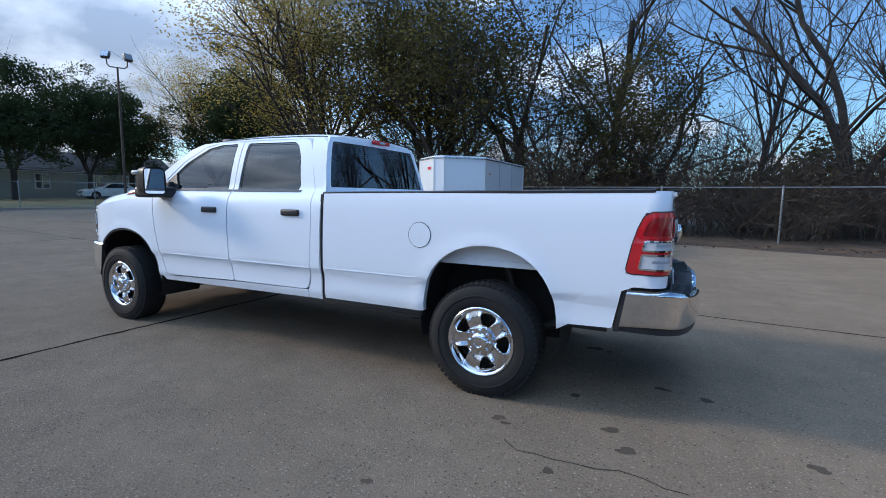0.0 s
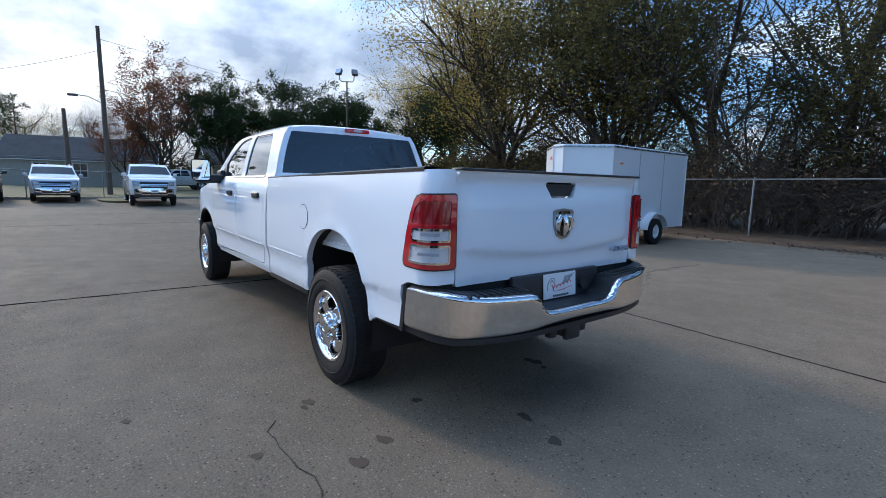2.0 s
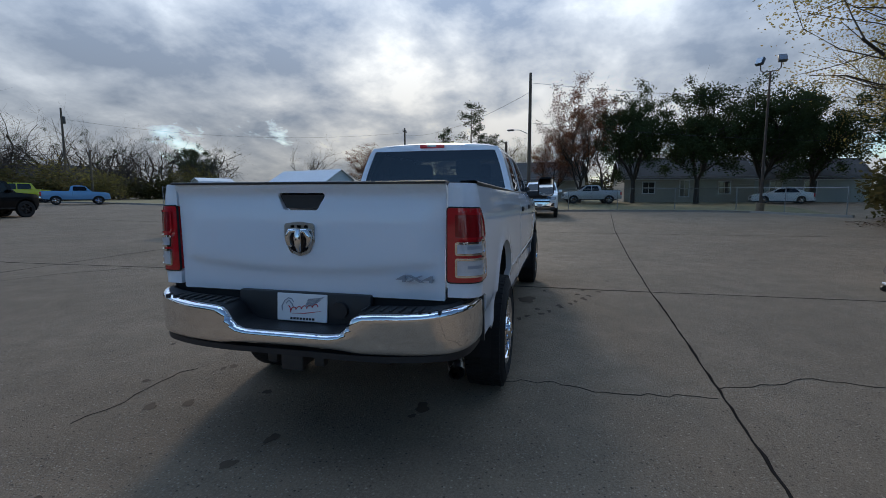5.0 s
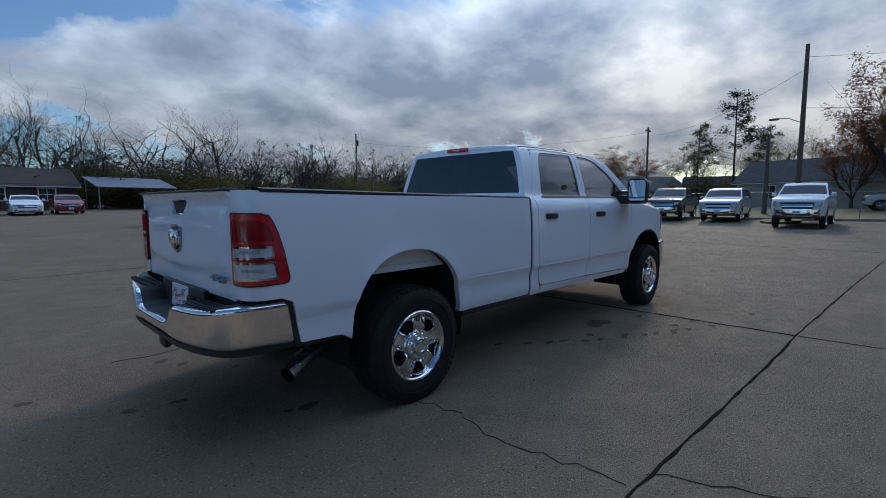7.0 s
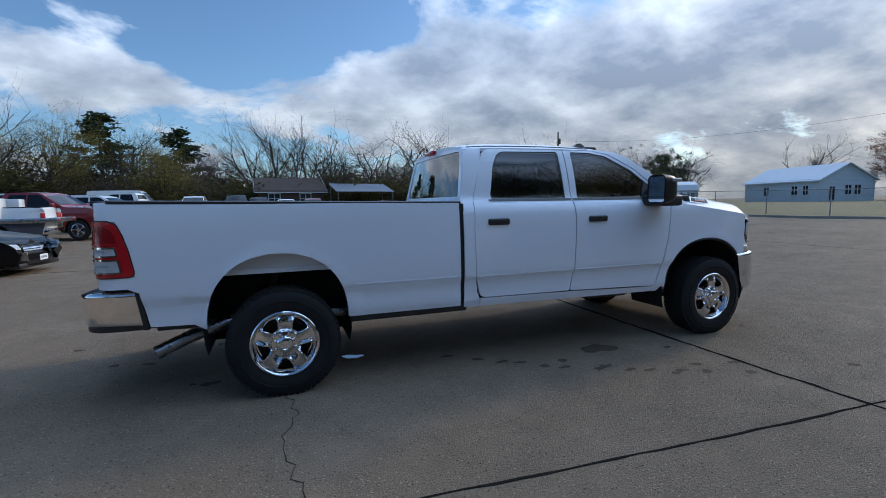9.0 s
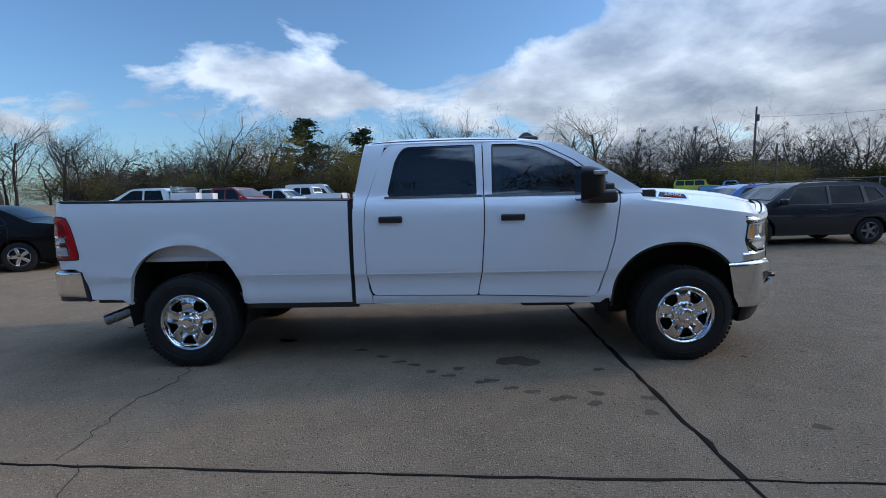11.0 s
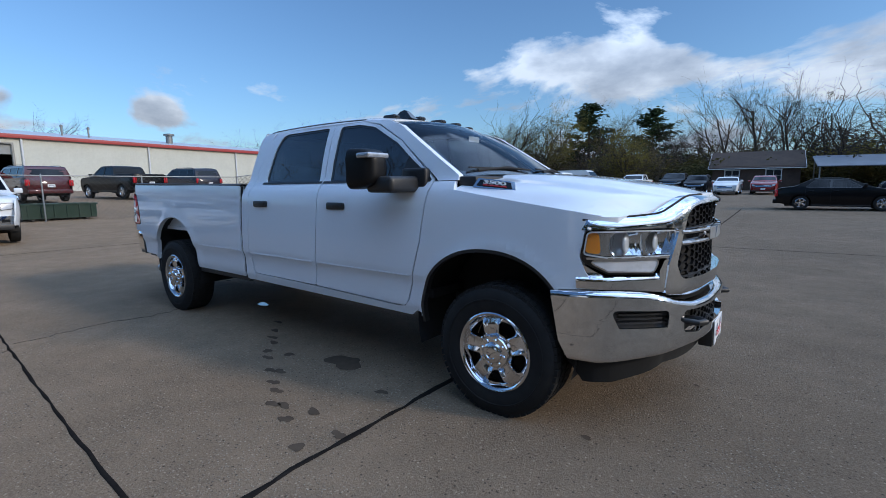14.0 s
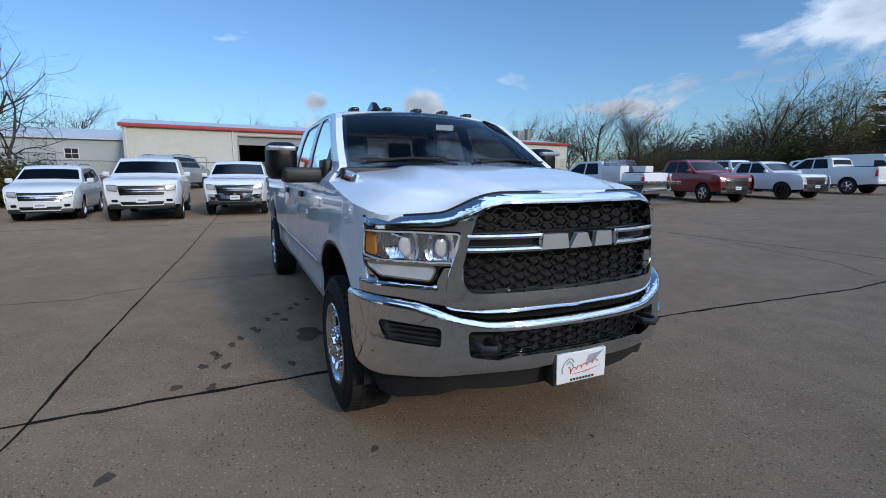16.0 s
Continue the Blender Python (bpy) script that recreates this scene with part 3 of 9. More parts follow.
def build_body():
    for s in (1, -1):
        cf, bf = cab_fold(s), bed_fold(s)
        back = s > 0
        lab = ""
        # rear door
        door = tpart("rear_door", sheet(REAR_DOOR, [grow(REAR_WIN, 0.012)], cf, 0.07, 0.045, 0.03, back), WHITE_PAINT, "white rear door with black handle")
        tpart("window_glass", sheet(REAR_WIN, [], lambda x, z, d, f=cf: f(x, z, d + 0.012), 0.2, 0.05, 0.004, back), DARK_GLASS, "dark tinted door glass", door)
        tpart("window_seal", sheet(grow(REAR_WIN, 0.014), [grow(REAR_WIN, -0.008)], lambda x, z, d, f=cf: f(x, z, d + 0.008), 0.2, 0.05, 0.012, back), GLOSS_BLACK, "black rubber window seal", door)
        door2 = tpart("front_door", sheet(FRONT_DOOR, [grow(FRONT_WIN, 0.012)], cf, 0.07, 0.045, 0.03, back), WHITE_PAINT, "white front door with black handle")
        tpart("window_glass", sheet(FRONT_WIN, [], lambda x, z, d, f=cf: f(x, z, d + 0.012), 0.2, 0.05, 0.004, back), SIDE_GLASS, "tinted door glass", door2)
        tpart("window_seal", sheet(grow(FRONT_WIN, 0.014), [grow(FRONT_WIN, -0.008)], lambda x, z, d, f=cf: f(x, z, d + 0.008), 0.2, 0.05, 0.012, back), GLOSS_BLACK, "black rubber window seal", door2)
        # belt strips under the glass
        for dr, x0, x1 in ((door, 1.745, 2.597), (door2, 2.614, 3.74)):
            tpart("belt_strip", sheet([(x0, 1.446), (x1, 1.446), (x1, 1.464), (x0, 1.464)], [], lambda x, z, d, f=cf: f(x, z, d - 0.007), 0.2, 0.05, 0.012, back), BLACK_TRIM, "thin black belt moulding", dr)
        for dr, x0 in ((door, 1.700), (door2, 2.745)):
            cup = bmesh.new()
            box(cup, x0, x0 + 0.205, -0.014, 0.014, -0.028, 0.028, 0.0135, 3)
            bmesh.ops.transform(cup, matrix=Matrix.Translation((0, s * 0.966, 1.268)), verts=cup.verts)
            tpart("door_handle", cup, BLACK_TRIM, "black pull handle", dr)
        # cab corner behind the rear door
        corner = [(1.475, 0.535), (1.62, 0.535), (1.618, 0.604), (1.596, 0.66), (1.579, 0.80), (1.569, 1.20), (1.584, 1.43), (1.708, 1.80), (1.738, 1.926), (1.62, 1.92), (1.555, 1.88), (1.51, 1.62), (1.475, 1.45)]
        tpart("cab_corner", sheet(corner, [], cf, 0.05, 0.045, 0.06, back), WHITE_PAINT)
        rocker = [(1.625, 0.535), (3.60, 0.512), (3.66, 0.56), (3.60, 0.63), (3.55, 0.575), (3.48, 0.563), (2.545, 0.592), (1.66, 0.605), (1.626, 0.606)]
        tpart("rocker_panel", sheet(rocker, [], cf, 0.1, 0.03, 0.06, back), WHITE_PAINT)
        # pillar beside the windscreen
        pillar = rounded([(3.800, 1.452, 0.0), (3.965, 1.452, 0.0), (3.955, 1.488, 0.02), (3.56, 1.740, 0.1), (3.36, 1.866, 0.1), (3.20, 1.922, 0.06), (2.93, 1.938, 0.0), (2.93, 1.932, 0), (3.135, 1.892, 0.1), (3.405, 1.752, 0.1)], 5)
        tpart("windscreen_pillar", sheet(pillar, [], cf, 0.06, 0.04, 0.05, back), WHITE_PAINT)
        # front wing, its edge following the wheel opening
        wing = [(3.574, 0.565), (3.69, 0.545)] + ARCH_F[::-1][0:] + [(4.755, 0.66), (4.70, 0.845), (4.90, 0.858), (4.835, 0.955), (4.808, 1.03), (4.828, 1.17), (4.90, 1.252), (4.6, 1.297), (4.3, 1.340), (4.08, 1.372), (3.965, 1.388), (3.945, 1.447), (3.776, 1.447), (3.746, 1.28), (3.711, 1.05), (3.630, 0.75)]
        wing = [p for i, p in enumerate(wing) if i < 2 or i > 30 or p[1] > 0.58 or p[0] < 4.2]
        tpart("front_wing", sheet(wing, [], cf, 0.06, 0.045, 0.035, back), WHITE_PAINT, "white front wing")
        # bed side
        bed = [(1.440, 0.552), (1.434, 1.435), (-1.255, 1.475), (-1.27, 1.462), (-1.27, 1.352), (-1.03, 1.345), (-0.975, 1.18), (-0.935, 0.972), (-1.27, 0.968), (-1.27, 0.895), (-0.985, 0.89), (-0.918, 0.860), (-0.870, 0.615), (-0.60, 0.605)] + ARCH_R[::-1] + [(0.52, 0.555)]
        tpart("bed_side", sheet(bed, [], bf, 0.07, 0.05, 0.045, back), WHITE_PAINT, "white cargo bed side panel")
        # black strip nearly flush in the gap, painted for its deep shadow
        tpart("cab_gap_shade", sheet([(1.430, 0.56), (1.480, 0.56), (1.480, 1.43), (1.430, 1.43)], [], lambda x, z, d, f=bf: f(x, z, d + 0.014), 0.1, 0.05, 0.0, back), SHELL, "black strip for the shadow in the gap between bed and cab")
        # round fuel flap on the left, rail cap on both
        if s > 0:
            ring = arc(0.512, 1.138, 0.092, 0.092, 0, 351, 39)
            tpart("fuel_flap", sheet(ring, [], lambda x, z, d, f=bf: f(x, z, d - 0.0035), 0.05, 0.05, 0.004, back), WHITE_PAINT, "round white fuel filler flap")
            tpart("flap_gap", sheet(grow(ring, 0.004), [grow(ring, -0.002)], lambda x, z, d, f=bf: f(x, z, d - 0.002), 0.05, 0.05, 0.003, back), SHELL)
        cap = bmesh.new()
        pts = [(1.452 - 0.1 * k, 1.4365 + 0.00155 * 10 * k * 0.1) for k in range(27)]
        prev = None
        for x, z in pts:
            x = max(x, -1.075)
            y = bed_y(1.46)
            cur = [cap.verts.new((x, s * yy, zz)) for yy, zz in ((y + 0.002, z - 0.012), (y + 0.003, z + 0.006), (y - 0.012, z + 0.013), (y - 0.085, z + 0.010), (y - 0.09, z - 0.03))]
            if prev:
                for k in range(4):
                    cap.faces.new((prev[k], prev[k + 1], cur[k + 1], cur[k]))
            prev = cur
        tpart("bed_rail_cap", cap, BLACK_TRIM, "black plastic bed rail cap")
        inner = sheet([(1.40, 0.95), (1.40, 1.43), (-1.12, 1.465), (-1.12, 0.95)], [], lambda x, z, d: (x, s * (0.86 - d), z), 0.3, 0.3, 0.0, not back)
        tpart("bed_inner_wall", inner, WHITE_PAINT)
        # black skirt below the bed and liner inside the wheel openings
        skirt = bmesh.new()
        box(skirt, 0.50, 1.50, -0.02, 0.02, 0.505, 0.575, 0.008, 2, Matrix.Translation((0, s * 0.915, 0)))
        tpart("sill_skirt", skirt, BLACK_TRIM)
        skirt = bmesh.new()
        box(skirt, -0.84, -0.52, -0.02, 0.02, 0.575, 0.612, 0.008, 2, Matrix.Translation((0, s * 0.905, 0)))
        tpart("sill_skirt", skirt, BLACK_TRIM)
        for cx, cz, a, b, nm in ((-0.02, 0.55, 0.53, 0.55, "wheel_liner"), (4.235, 0.51, 0.57, 0.535, "wheel_liner")):
            loop = arc(cx, cz, a, b, -18, 198, 26, 2.2)
            lin = bmesh.new()
            prev = None
            for u, v in loop:
                cur = [lin.verts.new((u, s * yy, v)) for yy in (0.945, 0.50)]
                if prev:
                    lin.faces.new((prev[0], cur[0], cur[1], prev[1]))
                prev = cur
            back_row = [lin.verts.new((u, s * 0.50, v)) for u, v in loop]
            lin.faces.new(back_row)
            tpart(nm, lin, SHELL)
            lip = bmesh.new()
            prev = None
            for u, v in arc(cx, 0.56 if cx < 1 else 0.52, 0.505 if cx < 1 else 0.545, 0.525 if cx < 1 else 0.512, -4, 184, 30, 2.22):
                f = bf if cx < 1 else cf
                c = Vector((cx, 0, 0.55))
                p0, p1 = Vector(f(u, v, 0.004)), Vector(f(u, v, 0.05))
                q = (Vector((u, 0, v)) - c).normalized() * 0.022
                cur = [lip.verts.new(p) for p in (p0 - q * 0.0, p0 - q, p1 - q)]
                if prev:
                    for k in range(2):
                        lip.faces.new((prev[k], prev[k + 1], cur[k + 1], cur[k]))
                prev = cur
            if cx > 1:
                tpart("arch_lip", lip, BLACK_TRIM)
            else:
                lip.free()
        # galvanised bed underside that shows in the rear wheel opening
        pan = bmesh.new()
        box(pan, -0.42, 0.18, 0.55, 0.80, 0.985, 1.055, 0.01, 2)
        bmesh.ops.transform(pan, matrix=Matrix.Diagonal((1, s, 1, 1)), verts=pan.verts)
        tpart("inner_panel", pan, GREY_LINER, "pale inner panel in the wheel opening")
    # roof
    edge = []
    for i in range(25):
        x = 1.56 + (3.16 - 1.56) * i / 24
        edge.append((x, -1.0))
    front = [(3.16 + 0.085 * (1 - abs(-1 + 2 * k / 16) ** 2.2), -1 + 2 * k / 16) for k in range(17)]
    rear = [(1.56 - 0.035 * (1 - abs(1 - 2 * k / 16) ** 2.2), 1 - 2 * k / 16) for k in range(17)]
    outline = edge[:-1] + front[:-1] + [(x, 1.0) for x, _ in edge[::-1]][:-1] + rear[:-1]
    roof = sheet(outline, [], roof_fold, 0.07, 0.05, 0.03, False)
    tpart("roof", roof, WHITE_PAINT, "white cab roof")
    for s in (1, -1):
        d = bmesh.new()
        tube(d, [Vector(roof_fold(1.62 + 0.1 * k, s * 0.955, -0.001)) for k in range(14)], 0.006, 6)
        tpart("drip_channel", d, GLOSS_BLACK)
    # windscreen, from its foot at the cowl to the header
    def screen(u, v, d):
        a = u
        foot = Vector((4.085 - 0.135 * a * a, 0.835 * a, 1.482))
        head = Vector((3.262 - 0.085 * abs(a) ** 2.2, 0.668 * a, 1.952 - 0.040 * a * a))
        p = foot.lerp(head, v)
        n = Vector((0.43, 0, 0.90))
        return p + n * (0.045 * math.sin(math.pi * v) * (1 - 0.4 * a * a) - d)
    tpart("windscreen", sheet(rounded([(-1, 0.0, 0.0), (1, 0.0, 0.0), (0.985, 1.0, 0.06), (-0.985, 1.0, 0.06)]), [], screen, 0.08, 0.1, 0.006), WINDSHIELD, "clear laminated windscreen")
    band = rounded([(-1.0, -0.02, 0.0), (1.0, -0.02, 0.0), (1.0, 1.0, 0.05), (-1.0, 1.0, 0.05)])
    tpart("windscreen_seal", sheet(band, [rounded([(-0.955, 0.07, 0.04), (0.955, 0.07, 0.04), (0.95, 0.945, 0.05), (-0.95, 0.945, 0.05)])], lambda u, v, d: screen(u, v, d + 0.004), 0.08, 0.1, 0.004), GLOSS_BLACK)
    def hatch(u, v, d):
        x = 1.487 + 0.075 * v - 0.03 * (1 - u * u)
        return (x + 0.004 + d, u * (0.838 - 0.128 * v), 1.475 + 0.438 * v)
    tpart("rear_window", sheet(rounded([(-0.98, 0.03, 0.03), (0.98, 0.03, 0.03), (0.98, 0.96, 0.05), (-0.98, 0.96, 0.05)]), [], hatch, 0.1, 0.1, 0.005, True), DARK_GLASS, "dark tinted rear window")
    def wall(u, v, d):
        x = 1.480 + (0.075 * max(0, (v - 1.485) / 0.41)) - 0.03 * (1 - min(1, u * u)) * (1 if v > 1.3 else 0.5)
        half = side_y(v) - 0.006
        z = v + (0.012 * (1 - u * u) if v > 1.9 else 0)
        return (x + d, u * half, z)
    hole = rounded([(-0.945, 1.490, 0.02), (0.945, 1.490, 0.02), (0.945, 1.896, 0.04), (-0.945, 1.896, 0.04)])
    tpart("cab_back", sheet([(-1, 0.60), (1, 0.60), (1, 1.935), (-1, 1.935)], [hole], wall, 0.1, 0.06, 0.02, True), WHITE_PAINT)
    # high brake lamp
    bl = bmesh.new()
    box(bl, 1.485, 1.53, -0.135, 0.135, 1.918, 1.962, 0.012, 2)
    lamp = tpart("high_brake_lamp", bl, RED_LENS, "red high-mounted brake lamp")
    bl = bmesh.new()
    box(bl, 1.479, 1.50, -0.05, 0.05, 1.928, 1.952, 0.006, 2)
    tpart("cargo_lamp", bl, WHITE_LENS, "clear cargo lamp lens", lamp)
    # bonnet: cross sections that step down from the raised middle to the wings
    def bonnet(u, v, d):
        x, a = u, abs(v)
        mid = bonnet_mid(x)
        shut = 1.374 - (x - 4.08) * 0.145
        y = math.copysign(1, v) * bonnet_y(a)
        fall = bonnet_z(a)
        z = mid - fall * (mid - shut)
        yw = side_y(shut) - nose(x) - 0.004
        y *= yw / 0.93
        # the front edge rolls down to meet the chrome brow
        t = min(1, max(0, (x - (lead_x(min(1, a)) - 0.17)) / 0.17))
        z += (min(z, brow_top(abs(y)) + 0.010) - z) * t * t * (3 - 2 * t)
        return (x, y, z - d)
    lead = [(lead_x(abs(-1 + 2 * k / 40)), -1 + 2 * k / 40) for k in range(41)]
    cow = [(4.07 - 0.11 * max(0, abs(1 - 2 * k / 20) - 0.55) / 0.45, 1 - 2 * k / 20) for k in range(21)]
    tpart("bonnet", sheet(lead + cow, [], bonnet, 0.06, 0.05, 0.03), WHITE_PAINT, "white raised bonnet")
    cw = bmesh.new()
    box(cw, 3.95, 4.09, -0.86, 0.86, 1.40, 1.478, 0.015, 2)
    tpart("cowl", cw, BLACK_TRIM)
    for y0 in (-0.62, 0.12):
        wp = bmesh.new()
        tube(wp, [screen(y0 / 0.75 + 0.0, 0.02, -0.03), screen((y0 + 0.28) / 0.75, 0.055, -0.035), screen((y0 + 0.56) / 0.75, 0.04, -0.03)], [0.012, 0.009, 0.006], 6)
        tube(wp, [screen((y0 - 0.03) / 0.75, 0.075, -0.02), screen((y0 + 0.60) / 0.75, 0.06, -0.02)], 0.007, 6)
        tpart("windscreen_wiper", wp, SHELL, "black windscreen wiper")
    # the pressed ledge that runs along doors and bed
    for s in (1, -1):
        for x0, x1, f, zc in ((1.60, 2.53, cab_fold(s), 0.798), (2.60, 3.61, cab_fold(s), 0.798), (0.56, 1.43, bed_fold(s), 0.808)):
            tpart("pressed_ledge", sheet([(x0, zc), (x1, zc), (x1, zc + 0.007), (x0, zc + 0.007)], [], lambda x, z, d, f=f, zc=zc: f(x, z, d - 0.0035), 0.2, 0.1, 0.006, s > 0), WHITE_PAINT)
    # cavity behind the panels
    for s in (1, -1):
        cv = [(1.50, 0.56), (3.66, 0.56), (3.78, 1.05), (3.78, 1.455), (1.52, 1.455)]
        tpart("door_cavity", sheet(cv, [], lambda x, z, d, s=s: (x, s * (side_y(z) - 0.032), z), 0.3, 0.1, 0.0, s > 0), SHELL)
        up = [(1.62, 1.455), (1.80, 1.455), (1.90, 1.90), (2.53, 1.905), (2.53, 1.455), (2.70, 1.455), (2.70, 1.905), (2.92, 1.905), (3.10, 1.875), (3.74, 1.455), (3.85, 1.455), (3.15, 1.92), (2.9, 1.94), (1.74, 1.935)]
        tpart("door_cavity", sheet(up, [], lambda x, z, d, s=s: (x, s * (side_y(z) - 0.034), z), 0.3, 0.1, 0.0, s > 0), SHELL)
    # bed floor, front wall and underside
    b = bmesh.new()
    box(b, -1.10, 1.44, -0.87, 0.87, 0.93, 0.97)
    box(b, 1.40, 1.44, -0.87, 0.87, 0.93, 1.425)
    tpart("bed_floor", b, WHITE_PAINT)
    b = bmesh.new()
    for s in (1, -1):
        box(b, -1.15, 5.0, s * 0.45 - 0.04, s * 0.45 + 0.04, 0.50, 0.68, 0.01)
    for x in (-0.9, 0.6, 1.6, 2.6, 3.6, 4.7):
        box(b, x, x + 0.1, -0.45, 0.45, 0.53, 0.64)
    box(b, 1.6, 3.6, -0.88, 0.88, 0.56, 0.60)
    tpart("chassis_frame", b, DARK_METAL, "dark steel ladder frame")
    for x in (0.0, WB):
        b = bmesh.new()
        tube(b, [(x, -0.75, 0.39), (x, -0.18, 0.39), (x, -0.12, 0.39)], [0.055, 0.055, 0.15], 12)
        tube(b, [(x, 0.75, 0.39), (x, 0.18, 0.39), (x, 0.12, 0.39)], [0.055, 0.055, 0.15], 12)
        tube(b, [(x, -0.13, 0.39), (x, 0.13, 0.39)], 0.16, 14)
        tpart("axle", b, DARK_METAL)
    for s in (1, -1):
        b = bmesh.new()
        tube(b, [(-0.75, s * 0.55, 0.58), (-0.3, s * 0.55, 0.44), (0, s * 0.55, 0.40), (0.4, s * 0.55, 0.44), (0.75, s * 0.55, 0.56)], 0.035, 6)
        tpart("rear_spring", b, DARK_METAL)
        b = bmesh.new()
        tube(b, [(-0.22, s * 0.60, 0.40), (-0.02, s * 0.52, 0.92)], 0.03, 8)
        tpart("shock_absorber", b, DARK_METAL)
    b = bmesh.new()
    tube(b, [(1.6, -0.62, 0.50), (0.6, -0.66, 0.53), (-0.20, -0.66, 0.60), (-0.45, -0.68, 0.53), (-0.68, -0.735, 0.46)], 0.045, 12)
    pipe = tpart("exhaust_pipe", b, STEEL, "steel exhaust pipe")
    b = bmesh.new()
    rings = tube(b, [(-0.62, -0.705, 0.485), (-0.885, -0.80, 0.385)], [0.047, 0.049], 18, cap=False)
    bmesh.ops.solidify(b, geom=b.faces[:], thickness=0.004)
    tpart("exhaust_tip", b, STEEL, "angled bright exhaust tip", pipe)
    b = bmesh.new()
    box(b, 2.95, 3.45, -0.70, -0.50, 0.43, 0.52, 0.03)
    box(b, 2.0, 2.75, -0.60, -0.30, 0.46, 0.55, 0.03)
    tpart("undertray", b, DARK_METAL)


bonnet_mid = curve([(4.05, 1.500), (4.25, 1.497), (4.5, 1.484), (4.8, 1.450), (5.0, 1.415), (5.15, 1.388), (5.32, 1.355)])
lead_x = curve([(0.0, 5.295), (0.3, 5.277), (0.48, 5.245), (0.60, 5.198), (0.72, 5.135), (0.85, 5.06), (1.0, 4.975)])
brow_top = curve([(0.0, 1.352), (0.38, 1.350), (0.47, 1.338), (0.56, 1.300), (0.65, 1.256), (0.80, 1.240), (0.95, 1.225)])
bonnet_y = curve([(0.0, 0.0), (0.45, 0.42), (0.55, 0.52), (0.68, 0.66), (0.80, 0.765), (0.90, 0.835), (1.0, 0.93)])
bonnet_z = curve([(0.0, 0.0), (0.30, 0.03), (0.46, 0.06), (0.56, 0.26), (0.66, 0.34), (0.80, 0.42), (0.90, 0.62), (1.0, 1.0)])
build_body()


# wheels: tyre, rim with six broad spokes, hub cap
def build_wheel():
    w = tagged(new("wheel"), "chrome alloy wheel with black all-terrain tyre")
    R, W = 0.412, 0.137
    bm = bmesh.new()
    prof = [(0.244, -W * 0.92), (0.262, -W * 0.99), (0.30, -W * 1.04), (0.345, -W * 1.02), (0.380, -W * 0.95), (0.400, -W * 0.82), (R, -W * 0.66),
            (R, W * 0.66), (0.400, W * 0.82), (0.380, W * 0.95), (0.345, W * 1.02), (0.30, W * 1.04), (0.262, W * 0.99), (0.244, W * 0.92), (0.236, W * 0.5), (0.236, -W * 0.5)]
    lathe(bm, prof, 72, True)
    tyre = part("tyre", bm, RUBBER, w, "black all-terrain tyre", 30)
    # tread blocks stand proud of the carcass
    tr = bmesh.new()
    for k in range(60):
        a = 2 * math.pi * (k + 0.5) / 60
        for j, (y0, y1, sh) in enumerate(((-0.118, -0.068, 0.0), (-0.060, -0.008, 0.5), (0.008, 0.060, 0.0), (0.068, 0.118, 0.5))):
            m = Matrix.Rotation(-(a + sh * 2 * math.pi / 60), 4, "Y")
            h = R + (0.001 if abs(y0 + y1) > 0.15 else 0.004)
            box(tr, h - 0.02, h, y0, y1, -0.0165, 0.0165, 0.0, 1, m)
    part("tread", tr, RUBBER, tyre, "", 30)["kind"] = "stuff"
    # raised ring on the side wall
    bm = bmesh.new()
    lathe(bm, [(0.325, W * 1.03), (0.327, W * 1.065), (0.333, W * 1.06), (0.335, W * 1.02)], 64)
    part("sidewall_ring", bm, RUBBER, tyre)
    bm = bmesh.new()
    lathe(bm, [(0.247, 0.126), (0.250, 0.133), (0.243, 0.138), (0.232, 0.134), (0.222, 0.118), (0.214, 0.07), (0.205, -0.10), (0.240, -0.125)], 64)
    rim = part("rim", bm, RIM_METAL, w, "polished chrome rim", 50)
    # a disc with five windows between broad spokes, each window in a raised lip
    outer = [(0.226 * math.cos(radians(5 * k)), 0.226 * math.sin(radians(5 * k))) for k in range(72)]
    half_win = curve([(0.10, 7.0), (0.125, 12.0), (0.15, 15.5), (0.18, 18.0), (0.20, 18.5), (0.212, 15.0)])
    holes = []
    for k in range(5):
        a0 = k * 72 + 36
        h = [(0.118, 0.0), (0.119, -8), (0.126, -11.5), (0.140, -14), (0.160, -16.2), (0.180, -18), (0.194, -18), (0.202, -15), (0.205, -8), (0.206, 0.0)]
        h = h + [(r, -da) for r, da in h[::-1][1:-1]]
        holes.append([(r * math.cos(radians(a0 + da)), r * math.sin(radians(a0 + da))) for r, da in h])

    def disc(u, v, d):
        r = math.hypot(u, v)
        ang = (math.degrees(math.atan2(v, u)) % 72) - 36          # 0 in the middle of a window
        edge = (abs(ang) - half_win(min(max(r, 0.10), 0.212))) * math.pi / 180 * r
        y = 0.104 + 0.016 * math.exp(-((r - 0.16) / 0.05) ** 2) - 0.024 * max(0, (0.10 - r) / 0.10)
        y += 0.014 * math.exp(-((edge - 0.006) / 0.012) ** 2) * min(1, max(0, (0.215 - r) / 0.03)) * min(1, max(0, (r - 0.09) / 0.03))
        y -= 0.012 * max(0, -edge / 0.03) if edge < 0 else 0
        return (u, y - d * 0.95, v)
    bm = sheet(outer, holes, disc, 0.013, 0.013, 0.050, True)
    part("spoke_disc", bm, RIM_METAL, rim, "five broad chrome-clad spokes", 40)
    bm = bmesh.new()
    lathe(bm, [(0.205, -0.02), (0.02, -0.02)], 32)
    lathe(bm, [(0.165, 0.0), (0.165, -0.03)], 32)
    part("brake_disc", bm, DARK_METAL, w)
    bm = bmesh.new()
